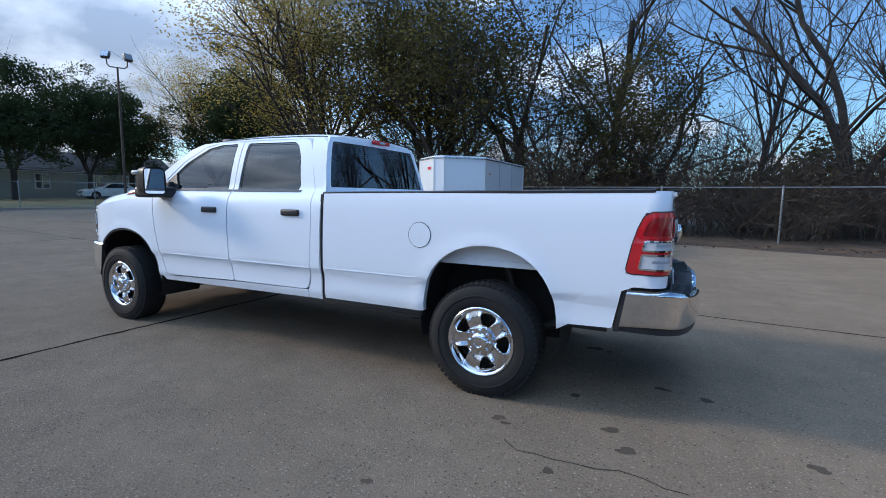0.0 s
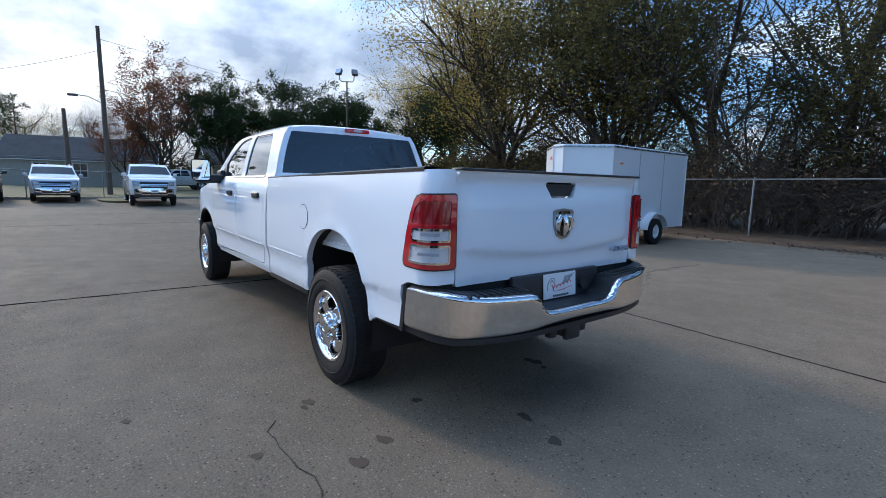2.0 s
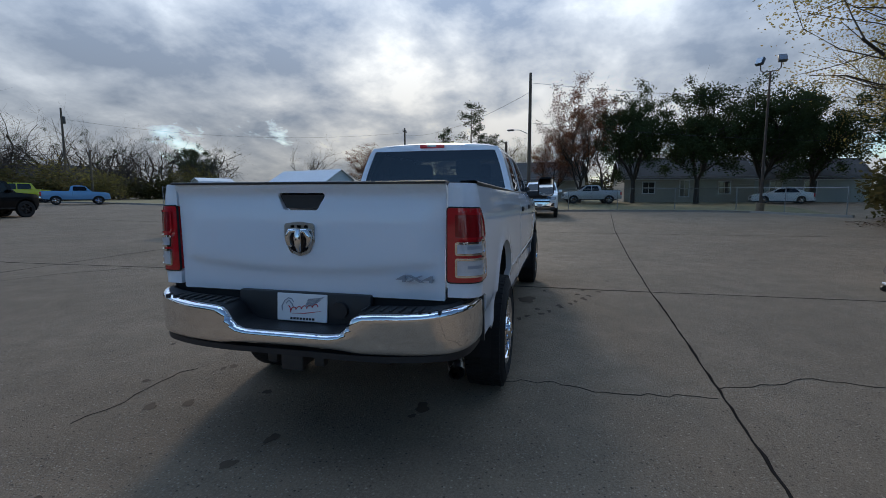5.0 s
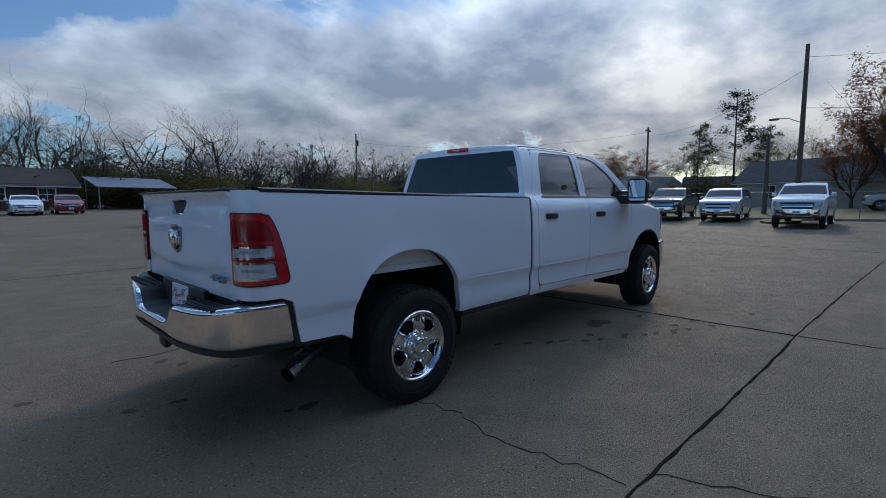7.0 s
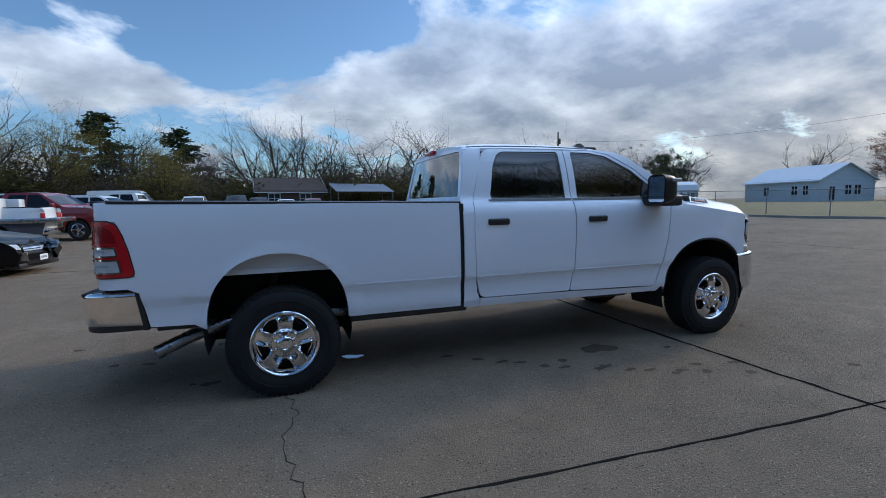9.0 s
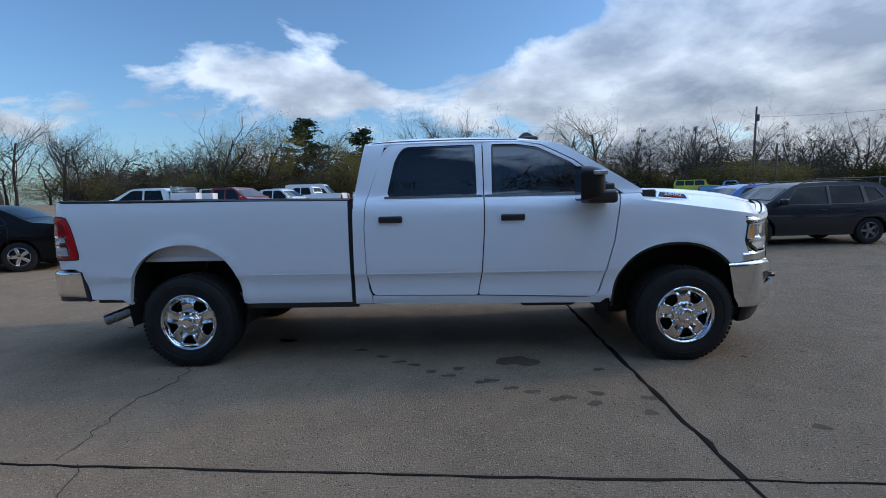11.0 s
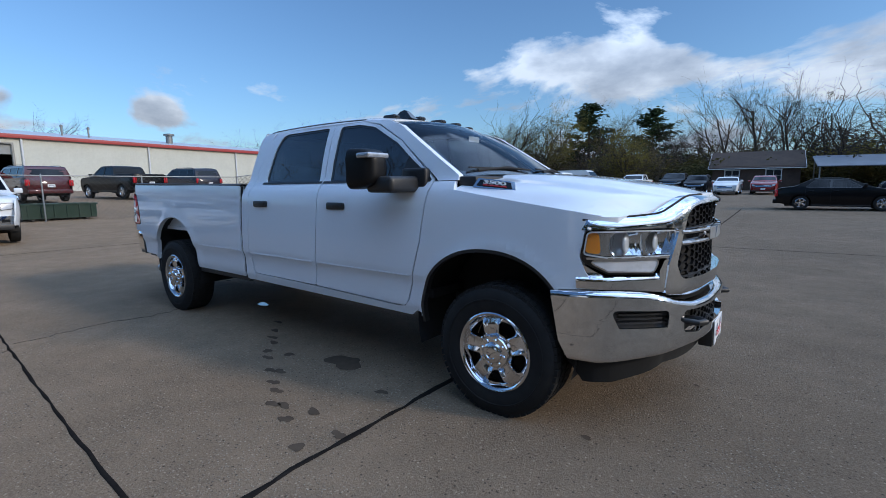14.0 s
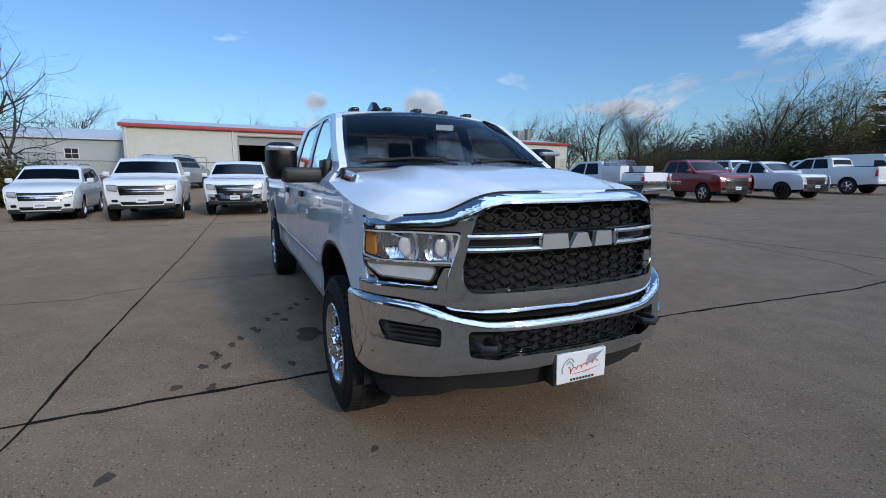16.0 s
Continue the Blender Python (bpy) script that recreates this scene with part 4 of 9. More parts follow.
    lathe(bm, [(0.100, 0.085), (0.102, 0.122), (0.097, 0.130), (0.066, 0.134), (0.062, 0.152), (0.050, 0.161), (0.034, 0.163), (0.030, 0.158), (0.0005, 0.159)], 40)
    cap = part("hub_cap", bm, CHROME, w, "domed chrome hub cap with lug nuts", 35)
    for k in range(8):
        a = 2 * math.pi * k / 8
        nut = bmesh.new()
        lathe(nut, [(0.0145, -0.02), (0.0145, 0.006), (0.010, 0.012), (0.0005, 0.013)], 10)
        bmesh.ops.transform(nut, matrix=Matrix.Translation((0.078 * math.cos(a), 0.132, 0.078 * math.sin(a))), verts=nut.verts)
        part("lug_nut", nut, CHROME, cap, "", 35)
    return w


wheel0 = build_wheel()
wheel0.parent = truck
wheel0.matrix_local = pose(0, 0.868, 0.404)
for x, s, spin in ((0.0, -1, 20), (WB, 1, 35), (WB, -1, 12)):
    c = copy_thing(wheel0, Matrix.Identity(4))
    c.parent = truck
    c.matrix_local = Matrix.Translation((x, s * 0.868, 0.404)) @ Matrix.Rotation(radians(spin), 4, "Y") @ (Matrix.Rotation(math.pi, 4, "Z") if s < 0 else Matrix.Identity(4))

# tailgate, lamps and rear bumper
gate_x = curve([(0.86, 0.010), (0.90, 0.004), (0.95, 0.0), (0.985, -0.004), (1.02, -0.022), (1.08, -0.026), (1.25, -0.024), (1.36, -0.012), (1.405, -0.002), (1.43, -0.004), (1.45, -0.026), (1.476, -0.030)])


def gate_fold(y, z, d):
    """The tailgate's skin: a spoiler lip at the top, a hollow below it and a soft ledge lower down."""
    bow = 0.012 * (y / 0.8) ** 2
    k = (abs(y) / 0.8) ** 2
    flat = min(1, max(0, (0.80 - abs(y)) / 0.12))
    zz = z - 0.06 * k * min(1, max(0, (1.20 - z) / 0.12)) * min(1, max(0, (z - 0.92) / 0.05))
    return (-1.172 + bow + gate_x(zz) * (flat if z < 1.40 else 1.0) + d, y, z)


GATE = rounded([(-0.795, 0.872, 0.01), (0.795, 0.872, 0.01), (0.797, 1.15, 0.0), (0.805, 1.474, 0.02), (-0.805, 1.474, 0.02), (-0.797, 1.15, 0.0)])
gate_hole = rounded([(-0.100, 1.333, 0.02), (0.100, 1.333, 0.02), (0.150, 1.425, 0.02), (-0.150, 1.425, 0.02)])
tailgate = tpart("tailgate", sheet(GATE, [gate_hole], gate_fold, 0.04, 0.02, 0.04, False), WHITE_PAINT, "white tailgate with black release handle")
b = sheet(grow(gate_hole, 0.003), [], lambda y, z, d: (-1.145 + 0.02 * (1.43 - z) / 0.1, y, z), 0.05, 0.03, 0.0)
tpart("handle_recess", b, GLOSS_BLACK, "black recess", tailgate)
b = sheet(grow(gate_hole, -0.010), [], lambda y, z, d: (-1.168 - 0.10 * max(0, z - 1.395) + d, y, z), 0.05, 0.02, 0.02)
tpart("release_handle", b, BLACK_TRIM, "black release handle", tailgate)
b = bmesh.new()
box(b, -1.212, -1.13, -0.81, 0.81, 1.470, 1.484, 0.005, 2)
tpart("tailgate_cap", b, BLACK_TRIM, "black plastic edge cap", tailgate)
# shield-shaped emblem, a plain shape
em = sheet(rounded([(0.0, 1.085, 0.02), (0.055, 1.105, 0.02), (0.088, 1.17, 0.02), (0.088, 1.262, 0.02), (0.0, 1.272, 0.0), (-0.088, 1.262, 0.02), (-0.088, 1.17, 0.02), (-0.055, 1.105, 0.02)]), [],
           lambda y, z, d: (-1.208 + d, y, z), 0.03, 0.03, 0.025)
emb = tpart("emblem", em, STEEL, "chrome shield emblem", tailgate)
em = sheet(rounded([(0.0, 1.100, 0.02), (0.045, 1.118, 0.02), (0.074, 1.175, 0.02), (0.074, 1.225, 0.01), (-0.074, 1.225, 0.01), (-0.074, 1.175, 0.02), (-0.045, 1.118, 0.02)]), [],
           lambda y, z, d: (-1.2105 + d, y, z), 0.03, 0.03, 0.004)
tpart("emblem_field", em, GLOSS_BLACK, "black field", emb)
for s in (1, -1):
    em = bmesh.new()
    tube(em, [(-1.210, s * 0.014, 1.226), (-1.216, s * 0.046, 1.222), (-1.216, s * 0.064, 1.188), (-1.214, s * 0.060, 1.152), (-1.212, s * 0.042, 1.138)], [0.012, 0.019, 0.018, 0.014, 0.006], 10)
    tpart("emblem_ridge", em, CHROME, "", emb)
em = bmesh.new()
tube(em, [(-1.212, 0, 1.228), (-1.222, 0, 1.185), (-1.220, 0, 1.140), (-1.212, 0, 1.108)], [0.020, 0.025, 0.019, 0.010], 10)
tpart("emblem_ridge", em, CHROME, "", emb)
em = bmesh.new()
for k in range(3):
    box(em, -1.208, -1.203, -0.055 + 0.04 * k, -0.028 + 0.04 * k, 1.236, 1.256, 0.002, 1)
tpart("emblem_bar", em, GLOSS_BLACK, "", emb)
lt = letters("4X4", 0.068, 0.010, 0.001)
bmesh.ops.transform(lt, matrix=Matrix.Translation((-1.192, -0.645, 0.985)) @ Matrix.Rotation(radians(-90), 4, "Z") @ Matrix.Rotation(radians(90), 4, "X") @ Matrix.Diagonal((1.75, 0.72, 1, 1)), verts=lt.verts)
tpart("badge_lettering", lt, PRINT_GREY, "grey 4X4 lettering", tailgate, 30)

for s in (1, -1):
    # tail lamp: it wraps round the corner of the bed
    def lamp_fold(off, s=s):
        def f(u, z, d):
            # u: 0 at the inner rear edge, growing forward round the corner
            if u < 0.06:
                x, y = -1.176, 0.812 + u
            elif u < 0.20:
                a = (u - 0.06) / 0.14 * math.pi / 2
                x, y = -1.176 + 0.098 * (1 - math.cos(a)), 0.872 + 0.097 * math.sin(a)
            else:
                x, y = -1.078 + (u - 0.20), 0.969
            k = (bed_y(z) - bed_y(1.15)) * min(1, u / 0.1)
            nx, ny = (-1, 0) if u < 0.06 else ((-math.cos(a), math.sin(a)) if u < 0.20 else (0, 1))
            return (x + nx * (off - d), s * (y + k + ny * (off - d)), z)
        return f
    out = rounded([(0.0, 0.975, 0.015), (0.345, 0.975, 0.035), (0.312, 1.15, 0.1), (0.284, 1.25, 0.1), (0.252, 1.325, 0.05), (0.205, 1.346, 0.04), (0.0, 1.350, 0.015)])
    lampo = tpart("tail_lamp", sheet(out, [], lamp_fold(0.004), 0.02, 0.03, 0.05, s > 0), RED_LENS, "red tail lamp with clear reversing section")
    tpart("lamp_gap", sheet(grow(out, 0.007), [grow(out, -0.006)], lamp_fold(0.0015), 0.02, 0.03, 0.01, s > 0), SHELL, "", lampo)
    up = rounded([(0.036, 1.196, 0.02), (0.268, 1.196, 0.02), (0.240, 1.285, 0.06), (0.190, 1.322, 0.04), (0.036, 1.324, 0.02)])
    brake = tpart("brake_lens", sheet(up, [], lamp_fold(0.009), 0.02, 0.03, 0.006, s > 0), DEEP_RED, "dark red brake lens", lampo)
    tpart("lens_ridge", sheet(grow(up, 0.004), [grow(up, -0.007)], lamp_fold(0.013), 0.02, 0.03, 0.008, s > 0), RED_LENS, "raised red lens rim", brake)
    for z0, z1, u1 in ((1.112, 1.180, 0.262), (1.000, 1.098, 0.276)):
        lo = rounded([(0.040, z0, 0.014), (u1, z0, 0.02), (u1 - 0.016, z1, 0.02), (0.040, z1, 0.014)])
        hs = tpart("reverse_housing", sheet(lo, [grow(lo, -0.011)], lamp_fold(0.012), 0.02, 0.03, 0.010, s > 0), CHROME, "bright reversing lamp frame", lampo)
        tpart("reverse_lens", sheet(grow(lo, -0.009), [], lamp_fold(0.008), 0.02, 0.03, 0.004, s > 0), REVERSE_LENS, "clear reversing lens", hs)
        zm = z0 + 0.45 * (z1 - z0)
        tpart("bulb_mark", sheet([(0.095, zm), (u1 - 0.075, zm), (u1 - 0.08, zm + 0.016), (0.095, zm + 0.016)], [], lamp_fold(0.0095), 0.03, 0.03, 0.003, s > 0), PRINT_GREY, "", hs)

for s in (1, -1):
    bk = bmesh.new()
    box(bk, -1.150, -1.02, 0.808 if s > 0 else -0.888, 0.888 if s > 0 else -0.808, 0.90, 1.474, 0.02, 2)
    tpart("bed_corner_post", bk, WHITE_PAINT)
# black backing added so the gap between tailgate and bumper reads as shade
bk = bmesh.new()
box(bk, -1.135, -1.09, -0.90, 0.90, 0.60, 0.93, 0.01, 1)
tpart("rear_gap_backing", bk, SHELL, "black backing added behind the gap above the bumper")

# rear bumper: two chrome wings and a low middle
class Plan:
    """A half plan from the middle outwards, walked by its length; mirrored for negative lengths."""

    def __init__(self, pts):
        xs = [p[0] for p in pts]
        ys = [p[1] for p in pts]
        n = len(pts)
        fx, fy = curve(list(zip(range(n), xs))), curve(list(zip(range(n), ys)))
        self.p = [Vector((fx(i / 12), fy(i / 12))) for i in range((n - 1) * 12 + 1)]
        self.s = [0.0]
        for a, b in zip(self.p, self.p[1:]):
            self.s.append(self.s[-1] + (b - a).length)

    def at(self, u):
        a = abs(u)
        k = 0
        while k < len(self.s) - 2 and self.s[k + 1] < a:
            k += 1
        f = (a - self.s[k]) / max(self.s[k + 1] - self.s[k], 1e-9)
        p = self.p[k].lerp(self.p[k + 1], f)
        t = (self.p[min(k + 2, len(self.p) - 1)] - self.p[max(k - 1, 0)]).normalized()
        n = Vector((t.y, -t.x))
        if u < 0:
            p, n = Vector((p.x, -p.y)), Vector((n.x, -n.y))
        return p, n

    def of_y(self, y):
        """Length at which the plan reaches that y."""
        a = abs(y)
        for k in range(len(self.p) - 1):
            if self.p[k + 1].y >= a:
                f = (a - self.p[k].y) / max(self.p[k + 1].y - self.p[k].y, 1e-9)
                return math.copysign(self.s[k] + (self.s[k + 1] - self.s[k]) * f, y)
        return math.copysign(self.s[-1], y)


REAR_PLAN = Plan([(-1.372, 0.0), (-1.370, 0.25), (-1.352, 0.50), (-1.310, 0.72), (-1.265, 0.835), (-1.205, 0.900), (-1.12, 0.932), (-1.03, 0.942), (-0.93, 0.945), (-0.80, 0.947)])


def rb_point(u):
    p, n = REAR_PLAN.at(u)
    n = -n if n.x > 0.2 or (abs(n.x) <= 0.2 and n.y * p.y < 0) else n
    return p, n


rb_top = curve([(0.0, 0.712), (0.22, 0.712), (0.295, 0.722), (0.335, 0.755), (0.375, 0.810), (0.42, 0.824), (0.70, 0.836), (0.84, 0.852), (0.98, 0.868), (1.3, 0.864)])
rb_bot = curve([(0.0, 0.640), (0.20, 0.640), (0.46, 0.622), (0.80, 0.626), (1.0, 0.636), (1.3, 0.618)])


def rolled(z, lo, hi, r=0.028):
    """How far a face falls back at its rounded upper and lower edges."""
    a = max(0.0, (z - (hi - r)) / r)
    b = max(0.0, ((lo + r) - z) / r)
    return r * (1 - math.sqrt(max(0.0, 1 - min(1, a) ** 2))) * 0.9 + r * 0.6 * (1 - math.sqrt(max(0.0, 1 - min(1, b) ** 2)))


def rb_fold(u, z, d):
    p, n = rb_point(u)
    a = abs(u)
    p = p + n * (0.012 - rolled(z, rb_bot(a), rb_top(a)) - 0.05 * max(0, 0.70 - z) - d)
    return (p.x, p.y, z)


top = [(1.203 - 0.03 * k, rb_top(1.203 - 0.03 * k)) for k in range(36)]
bot = [(0.15, 0.640), (0.32, 0.632), (0.46, 0.622), (0.80, 0.628), (0.98, 0.640), (1.248, 0.622)]
loop = top + [(-u, z) for u, z in top[::-1]] + [(-u, z) for u, z in bot[::-1]] + bot
bumper = tpart("rear_bumper", sheet(loop, [], rb_fold, 0.03, 0.008, 0.03, True), CHROME, "chrome rear bumper with black step pad")
# black end caps, lower valance and step pad
val = [(1.25, 0.624), (0.98, 0.640), (0.80, 0.622), (0.46, 0.615), (-0.46, 0.615), (-0.80, 0.622), (-0.98, 0.640), (-1.25, 0.624), (-1.245, 0.598), (-0.9, 0.592), (-0.6, 0.585), (0.6, 0.585), (0.9, 0.592), (1.245, 0.598)]
tpart("valance", sheet(val, [], lambda u, z, d: rb_fold(u, max(z, 0.645), d + 0.016)[:2] + (z,), 0.05, 0.03, 0.05, True), BLACK_TRIM, "black lower valance", bumper)
for s in (1, -1):
    capo = [(s * 1.200, 0.872), (s * 1.226, 0.872), (s * 1.272, 0.598), (s * 1.242, 0.598)]
    tpart("end_cap", sheet(capo, [], lambda u, z, d: rb_fold(u, 0.75, d - 0.003)[:2] + (z,), 0.03, 0.03, 0.06, True), BLACK_TRIM, "", bumper)
pad = bmesh.new()
n = 72
prev = None
for i in range(n + 1):
    u = -1.18 + 2.36 * i / n
    p, nn = rb_point(u)
    a = p - nn * 0.022
    zt = rb_top(abs(u)) + 0.004
    b = p - nn * 0.05
    deep = Vector((max(b.x, -1.185), max(-0.90, min(0.90, b.y))))
    cur = [pad.verts.new((a.x, a.y, zt - 0.02)), pad.verts.new((a.x, a.y, zt)), pad.verts.new((deep.x, deep.y, zt + 0.004)), pad.verts.new((max(deep.x, -1.16), deep.y * 0.98, zt - 0.03))]
    if prev:
        for k in range(3):
            pad.faces.new((prev[k], prev[k + 1], cur[k + 1], cur[k]))
    prev = cur
tpart("step_pad", pad, BLACK_TRIM, "black ribbed plastic step pad", bumper)
for k in range(9):
    for s in (1, -1):
        rb = bmesh.new()
        y = 0.40 + 0.05 * k
        box(rb, -1.31 + 0.06 * max(0, y - 0.6), -1.20, s * y - 0.008, s * y + 0.008, 0.832, 0.838 + 0.04 * (y - 0.4), 0.003, 1)
        tpart("step_rib", rb, BLACK_TRIM, "", bumper)
pk = bmesh.new()
box(pk, -1.195, -1.15, -0.40, 0.40, 0.64, 0.885, 0.012, 2)
box(pk, -1.34, -1.15, -0.30, 0.30, 0.655, 0.70, 0.01, 2)
tpart("plate_pocket", pk, BLACK_TRIM, "black plate pocket", bumper)
pk = bmesh.new()
tube(pk, [(-1.19, -0.23, 0.80), (-1.222, -0.23, 0.80)], 0.045, 20)
tpart("tow_socket", pk, BLACK_TRIM, "round tow wiring socket", bumper)
pk = bmesh.new()
box(pk, -1.32, -1.0, -0.05, 0.05, 0.50, 0.60, 0.008)
box(pk, -1.325, -1.29, -0.065, 0.065, 0.49, 0.61, 0.01)
box(pk, -1.25, -1.2, -0.38, 0.38, 0.55, 0.61, 0.01)
box(pk, -1.29, -1.24, -0.17, -0.11, 0.51, 0.58, 0.01)
box(pk, -1.29, -1.24, 0.11, 0.17, 0.51, 0.58, 0.01)
tpart("tow_hitch", pk, DARK_METAL, "black receiver hitch", bumper)


def dealer_plate(place, parent):
    """A white promotional plate: its mark and lettering are plain shapes."""
    def lay(bm):
        bmesh.ops.transform(bm, matrix=place, verts=bm.verts)
        return bm
    bm = bmesh.new()
    box(bm, -0.152, 0.152, -0.076, 0.076, -0.004, 0.004, 0.003, 1)
    plate = tpart("plate", lay(bm), PLATE_WHITE, "white promotional plate", parent)
    for i in range(6):
        bm = bmesh.new()
        tube(bm, [(0.020 + 0.004 * i, 0.008 + 0.008 * i, 0.0045), (0.060 + 0.008 * i, 0.014 + 0.008 * i, 0.005), (0.088 + 0.010 * i, 0.026 + 0.008 * i, 0.0045)], [0.0035, 0.0030, 0.001], 5)
        tpart("plate_mark", lay(bm), PRINT_GREY, "", plate)
    for pts in ([(-0.118, -0.022), (-0.122, 0.004), (-0.105, 0.034), (-0.082, 0.050), (-0.062, 0.046), (-0.050, 0.028)], [(-0.096, 0.020), (-0.078, 0.036), (-0.060, 0.020), (-0.052, 0.002)]):
        bm = bmesh.new()
        tube(bm, [(u, v, 0.0045) for u, v in pts], 0.0032, 5)
        tpart("plate_mark", lay(bm), PRINT_GREY, "", plate)
    bm = bmesh.new()
    tube(bm, [(-0.085 + 0.0042 * k + 0.006 * math.sin(k * 0.8), -0.014 + 0.0007 * k + (0.020 if k < 7 else 0.009) * math.sin(k * 0.8 + 1.2), 0.0050) for k in range(46)], 0.0026, 5)
    tube(bm, [(-0.060, -0.034, 0.005), (0.02, -0.030, 0.005), (0.115, -0.014, 0.005)], [0.001, 0.0025, 0.001], 5)
    tpart("plate_lettering", lay(bm), PRINT_RED, "red flowing script mark", plate)
    bm = bmesh.new()
    for i in range(8):
        box(bm, -0.070 + 0.019 * i, -0.056 + 0.019 * i, -0.067, -0.055, 0.0045, 0.0055)
    tpart("plate_lettering", lay(bm), PRINT_BLACK, "dark lettering as plain bars", plate)
    return plate


dealer_plate(Matrix.Translation((-1.203, 0, 0.802)) @ Matrix.Rotation(radians(-90), 4, "Z") @ Matrix.Rotation(radians(86), 4, "X"), bumper)

# ---- front end ----
FRONT_PLAN = Plan([(5.362, 0.0), (5.352, 0.22), (5.318, 0.42), (5.262, 0.57), (5.205, 0.685), (5.105, 0.80), (4.985, 0.905), (4.885, 0.955), (4.78, 0.972), (4.66, 0.978)])


def fy(y):
    return FRONT_PLAN.of_y(y)


fb_top = curve([(0.0, 0.760), (0.45, 0.762), (fy(0.60), 0.785), (fy(0.70), 0.815), (fy(0.80), 0.842), (fy(0.92), 0.852), (fy(0.978), 0.842)])
fb_bot = curve([(0.0, 0.518), (0.45, 0.515), (fy(0.62), 0.500), (fy(0.80), 0.475), (fy(0.95), 0.455), (fy(0.978), 0.455)])
END = FRONT_PLAN.s[-1]


def fb_fold(u, z, d):
    p, n = FRONT_PLAN.at(u)
    n = n if n.x > 0 or n.y * p.y > 0 else -n
    a = abs(u)
    p = p + n * (0.012 - rolled(z, fb_bot(a), fb_top(a), 0.032) - 0.10 * max(0, 0.60 - z) ** 1.3 - d)
    return (p.x, p.y, z)


ft = [(END * (1 - k / 30), fb_top(END * (1 - k / 30))) for k in range(29)]
fbm = [(END * k / 12, fb_bot(END * k / 12)) for k in range(1, 11)] + [(END - 0.11, 0.455), (END - 0.055, 0.56)]
loop = ft + [(-u, z) for u, z in ft[::-1]] + [(-u, z) for u, z in fbm[::-1]] + fbm
low_hole = rounded([(fy(-0.575), 0.725, 0.03), (fy(-0.565), 0.60, 0.03), (fy(-0.44), 0.582, 0.04), (fy(-0.36), 0.596, 0.03), (fy(0.36), 0.596, 0.03), (fy(0.44), 0.582, 0.04), (fy(0.565), 0.60, 0.03), (fy(0.575), 0.725, 0.03), (fy(0.45), 0.722, 0.03), (fy(-0.45), 0.722, 0.03)])
fog = [rounded([(fy(s * 0.685), 0.640, 0.03), (fy(s * 0.885), 0.648, 0.03), (fy(s * 0.915), 0.755, 0.03), (fy(s * 0.680), 0.740, 0.03)]) for s in (1, -1)]
fbumper = tpart("front_bumper", sheet(loop, [low_hole, *fog], fb_fold, 0.03, 0.008, 0.04), CHROME, "chrome front bumper with black openings")
for s, fh in zip((1, -1), fog):
    tpart("fog_recess", sheet(grow(fh, 0.006), [], lambda u, z, d: fb_fold(u, z, d + 0.040), 0.04, 0.03, 0.0), BLACK_TRIM, "black louvred fog lamp blank", fbumper)
    for z0 in (0.668, 0.692, 0.716):
        tpart("louvre", sheet([(fy(s * 0.70), z0), (fy(s * 0.885), z0 + 0.004), (fy(s * 0.885), z0 + 0.014), (fy(s * 0.70), z0 + 0.010)], [], lambda u, z, d: fb_fold(u, z, d + 0.022), 0.04, 0.03, 0.02), BLACK_TRIM, "", fbumper)
    tpart("fog_trim", sheet([(fy(s * 0.69), 0.638), (fy(s * 0.88), 0.644), (fy(s * 0.885), 0.656), (fy(s * 0.69), 0.651)], [], lambda u, z, d: fb_fold(u, z, d - 0.006), 0.03, 0.03, 0.02), CHROME, "", fbumper)
tpart("lower_backing", sheet(grow(low_hole, 0.01), [], lambda u, z, d: fb_fold(u, z, d + 0.075), 0.06, 0.04, 0.0), SHELL, "", fbumper)


def clip(poly, side):
    """The part of a convex outline where side(p) >= 0."""
    out = []
    for p, q in zip(poly, poly[1:] + poly[:1]):
        a, b = side(p), side(q)
        if a >= 0:
            out.append(p)
        if a * b < 0:
            f = a / (a - b)
            out.append((p[0] + (q[0] - p[0]) * f, p[1] + (q[1] - p[1]) * f))
    return out


def hexes(u0, u1, z0, z1, a, h, bounds, bar=0.005):
    """Flat-topped stretched hexagons in staggered columns with thin bars between, cut by a convex outline."""
    out = []
    cols = int((u1 - u0) / (1.5 * a)) + 1
    ccw = sum(p[0] * q[1] - q[0] * p[1] for p, q in zip(bounds, bounds[1:] + bounds[:1])) > 0
    for c in range(cols + 1):
        u = u0 + c * 1.5 * a
        z = z0 + (h / 2 if c % 2 else 0)
        while z < z1 + h:
            q = [(u + k * (a - bar), z + m * (h / 2 - bar * 0.62)) for k, m in ((1, 0), (0.5, 1), (-0.5, 1), (-1, 0), (-0.5, -1), (0.5, -1))]
            for p0, p1 in zip(bounds, bounds[1:] + bounds[:1]):
                if len(q) > 2:
                    q = clip(q, lambda p: ((p1[0] - p0[0]) * (p[1] - p0[1]) - (p1[1] - p0[1]) * (p[0] - p0[0])) * (1 if ccw else -1))
            q = [p for k, p in enumerate(q) if math.dist(p, q[k - 1]) > 1e-4]
            if len(q) > 2 and abs(sum(p[0] * r[1] - r[0] * p[1] for p, r in zip(q, q[1:] + q[:1]))) > 0.0006:
                out.append(q)
            z += h
    return out


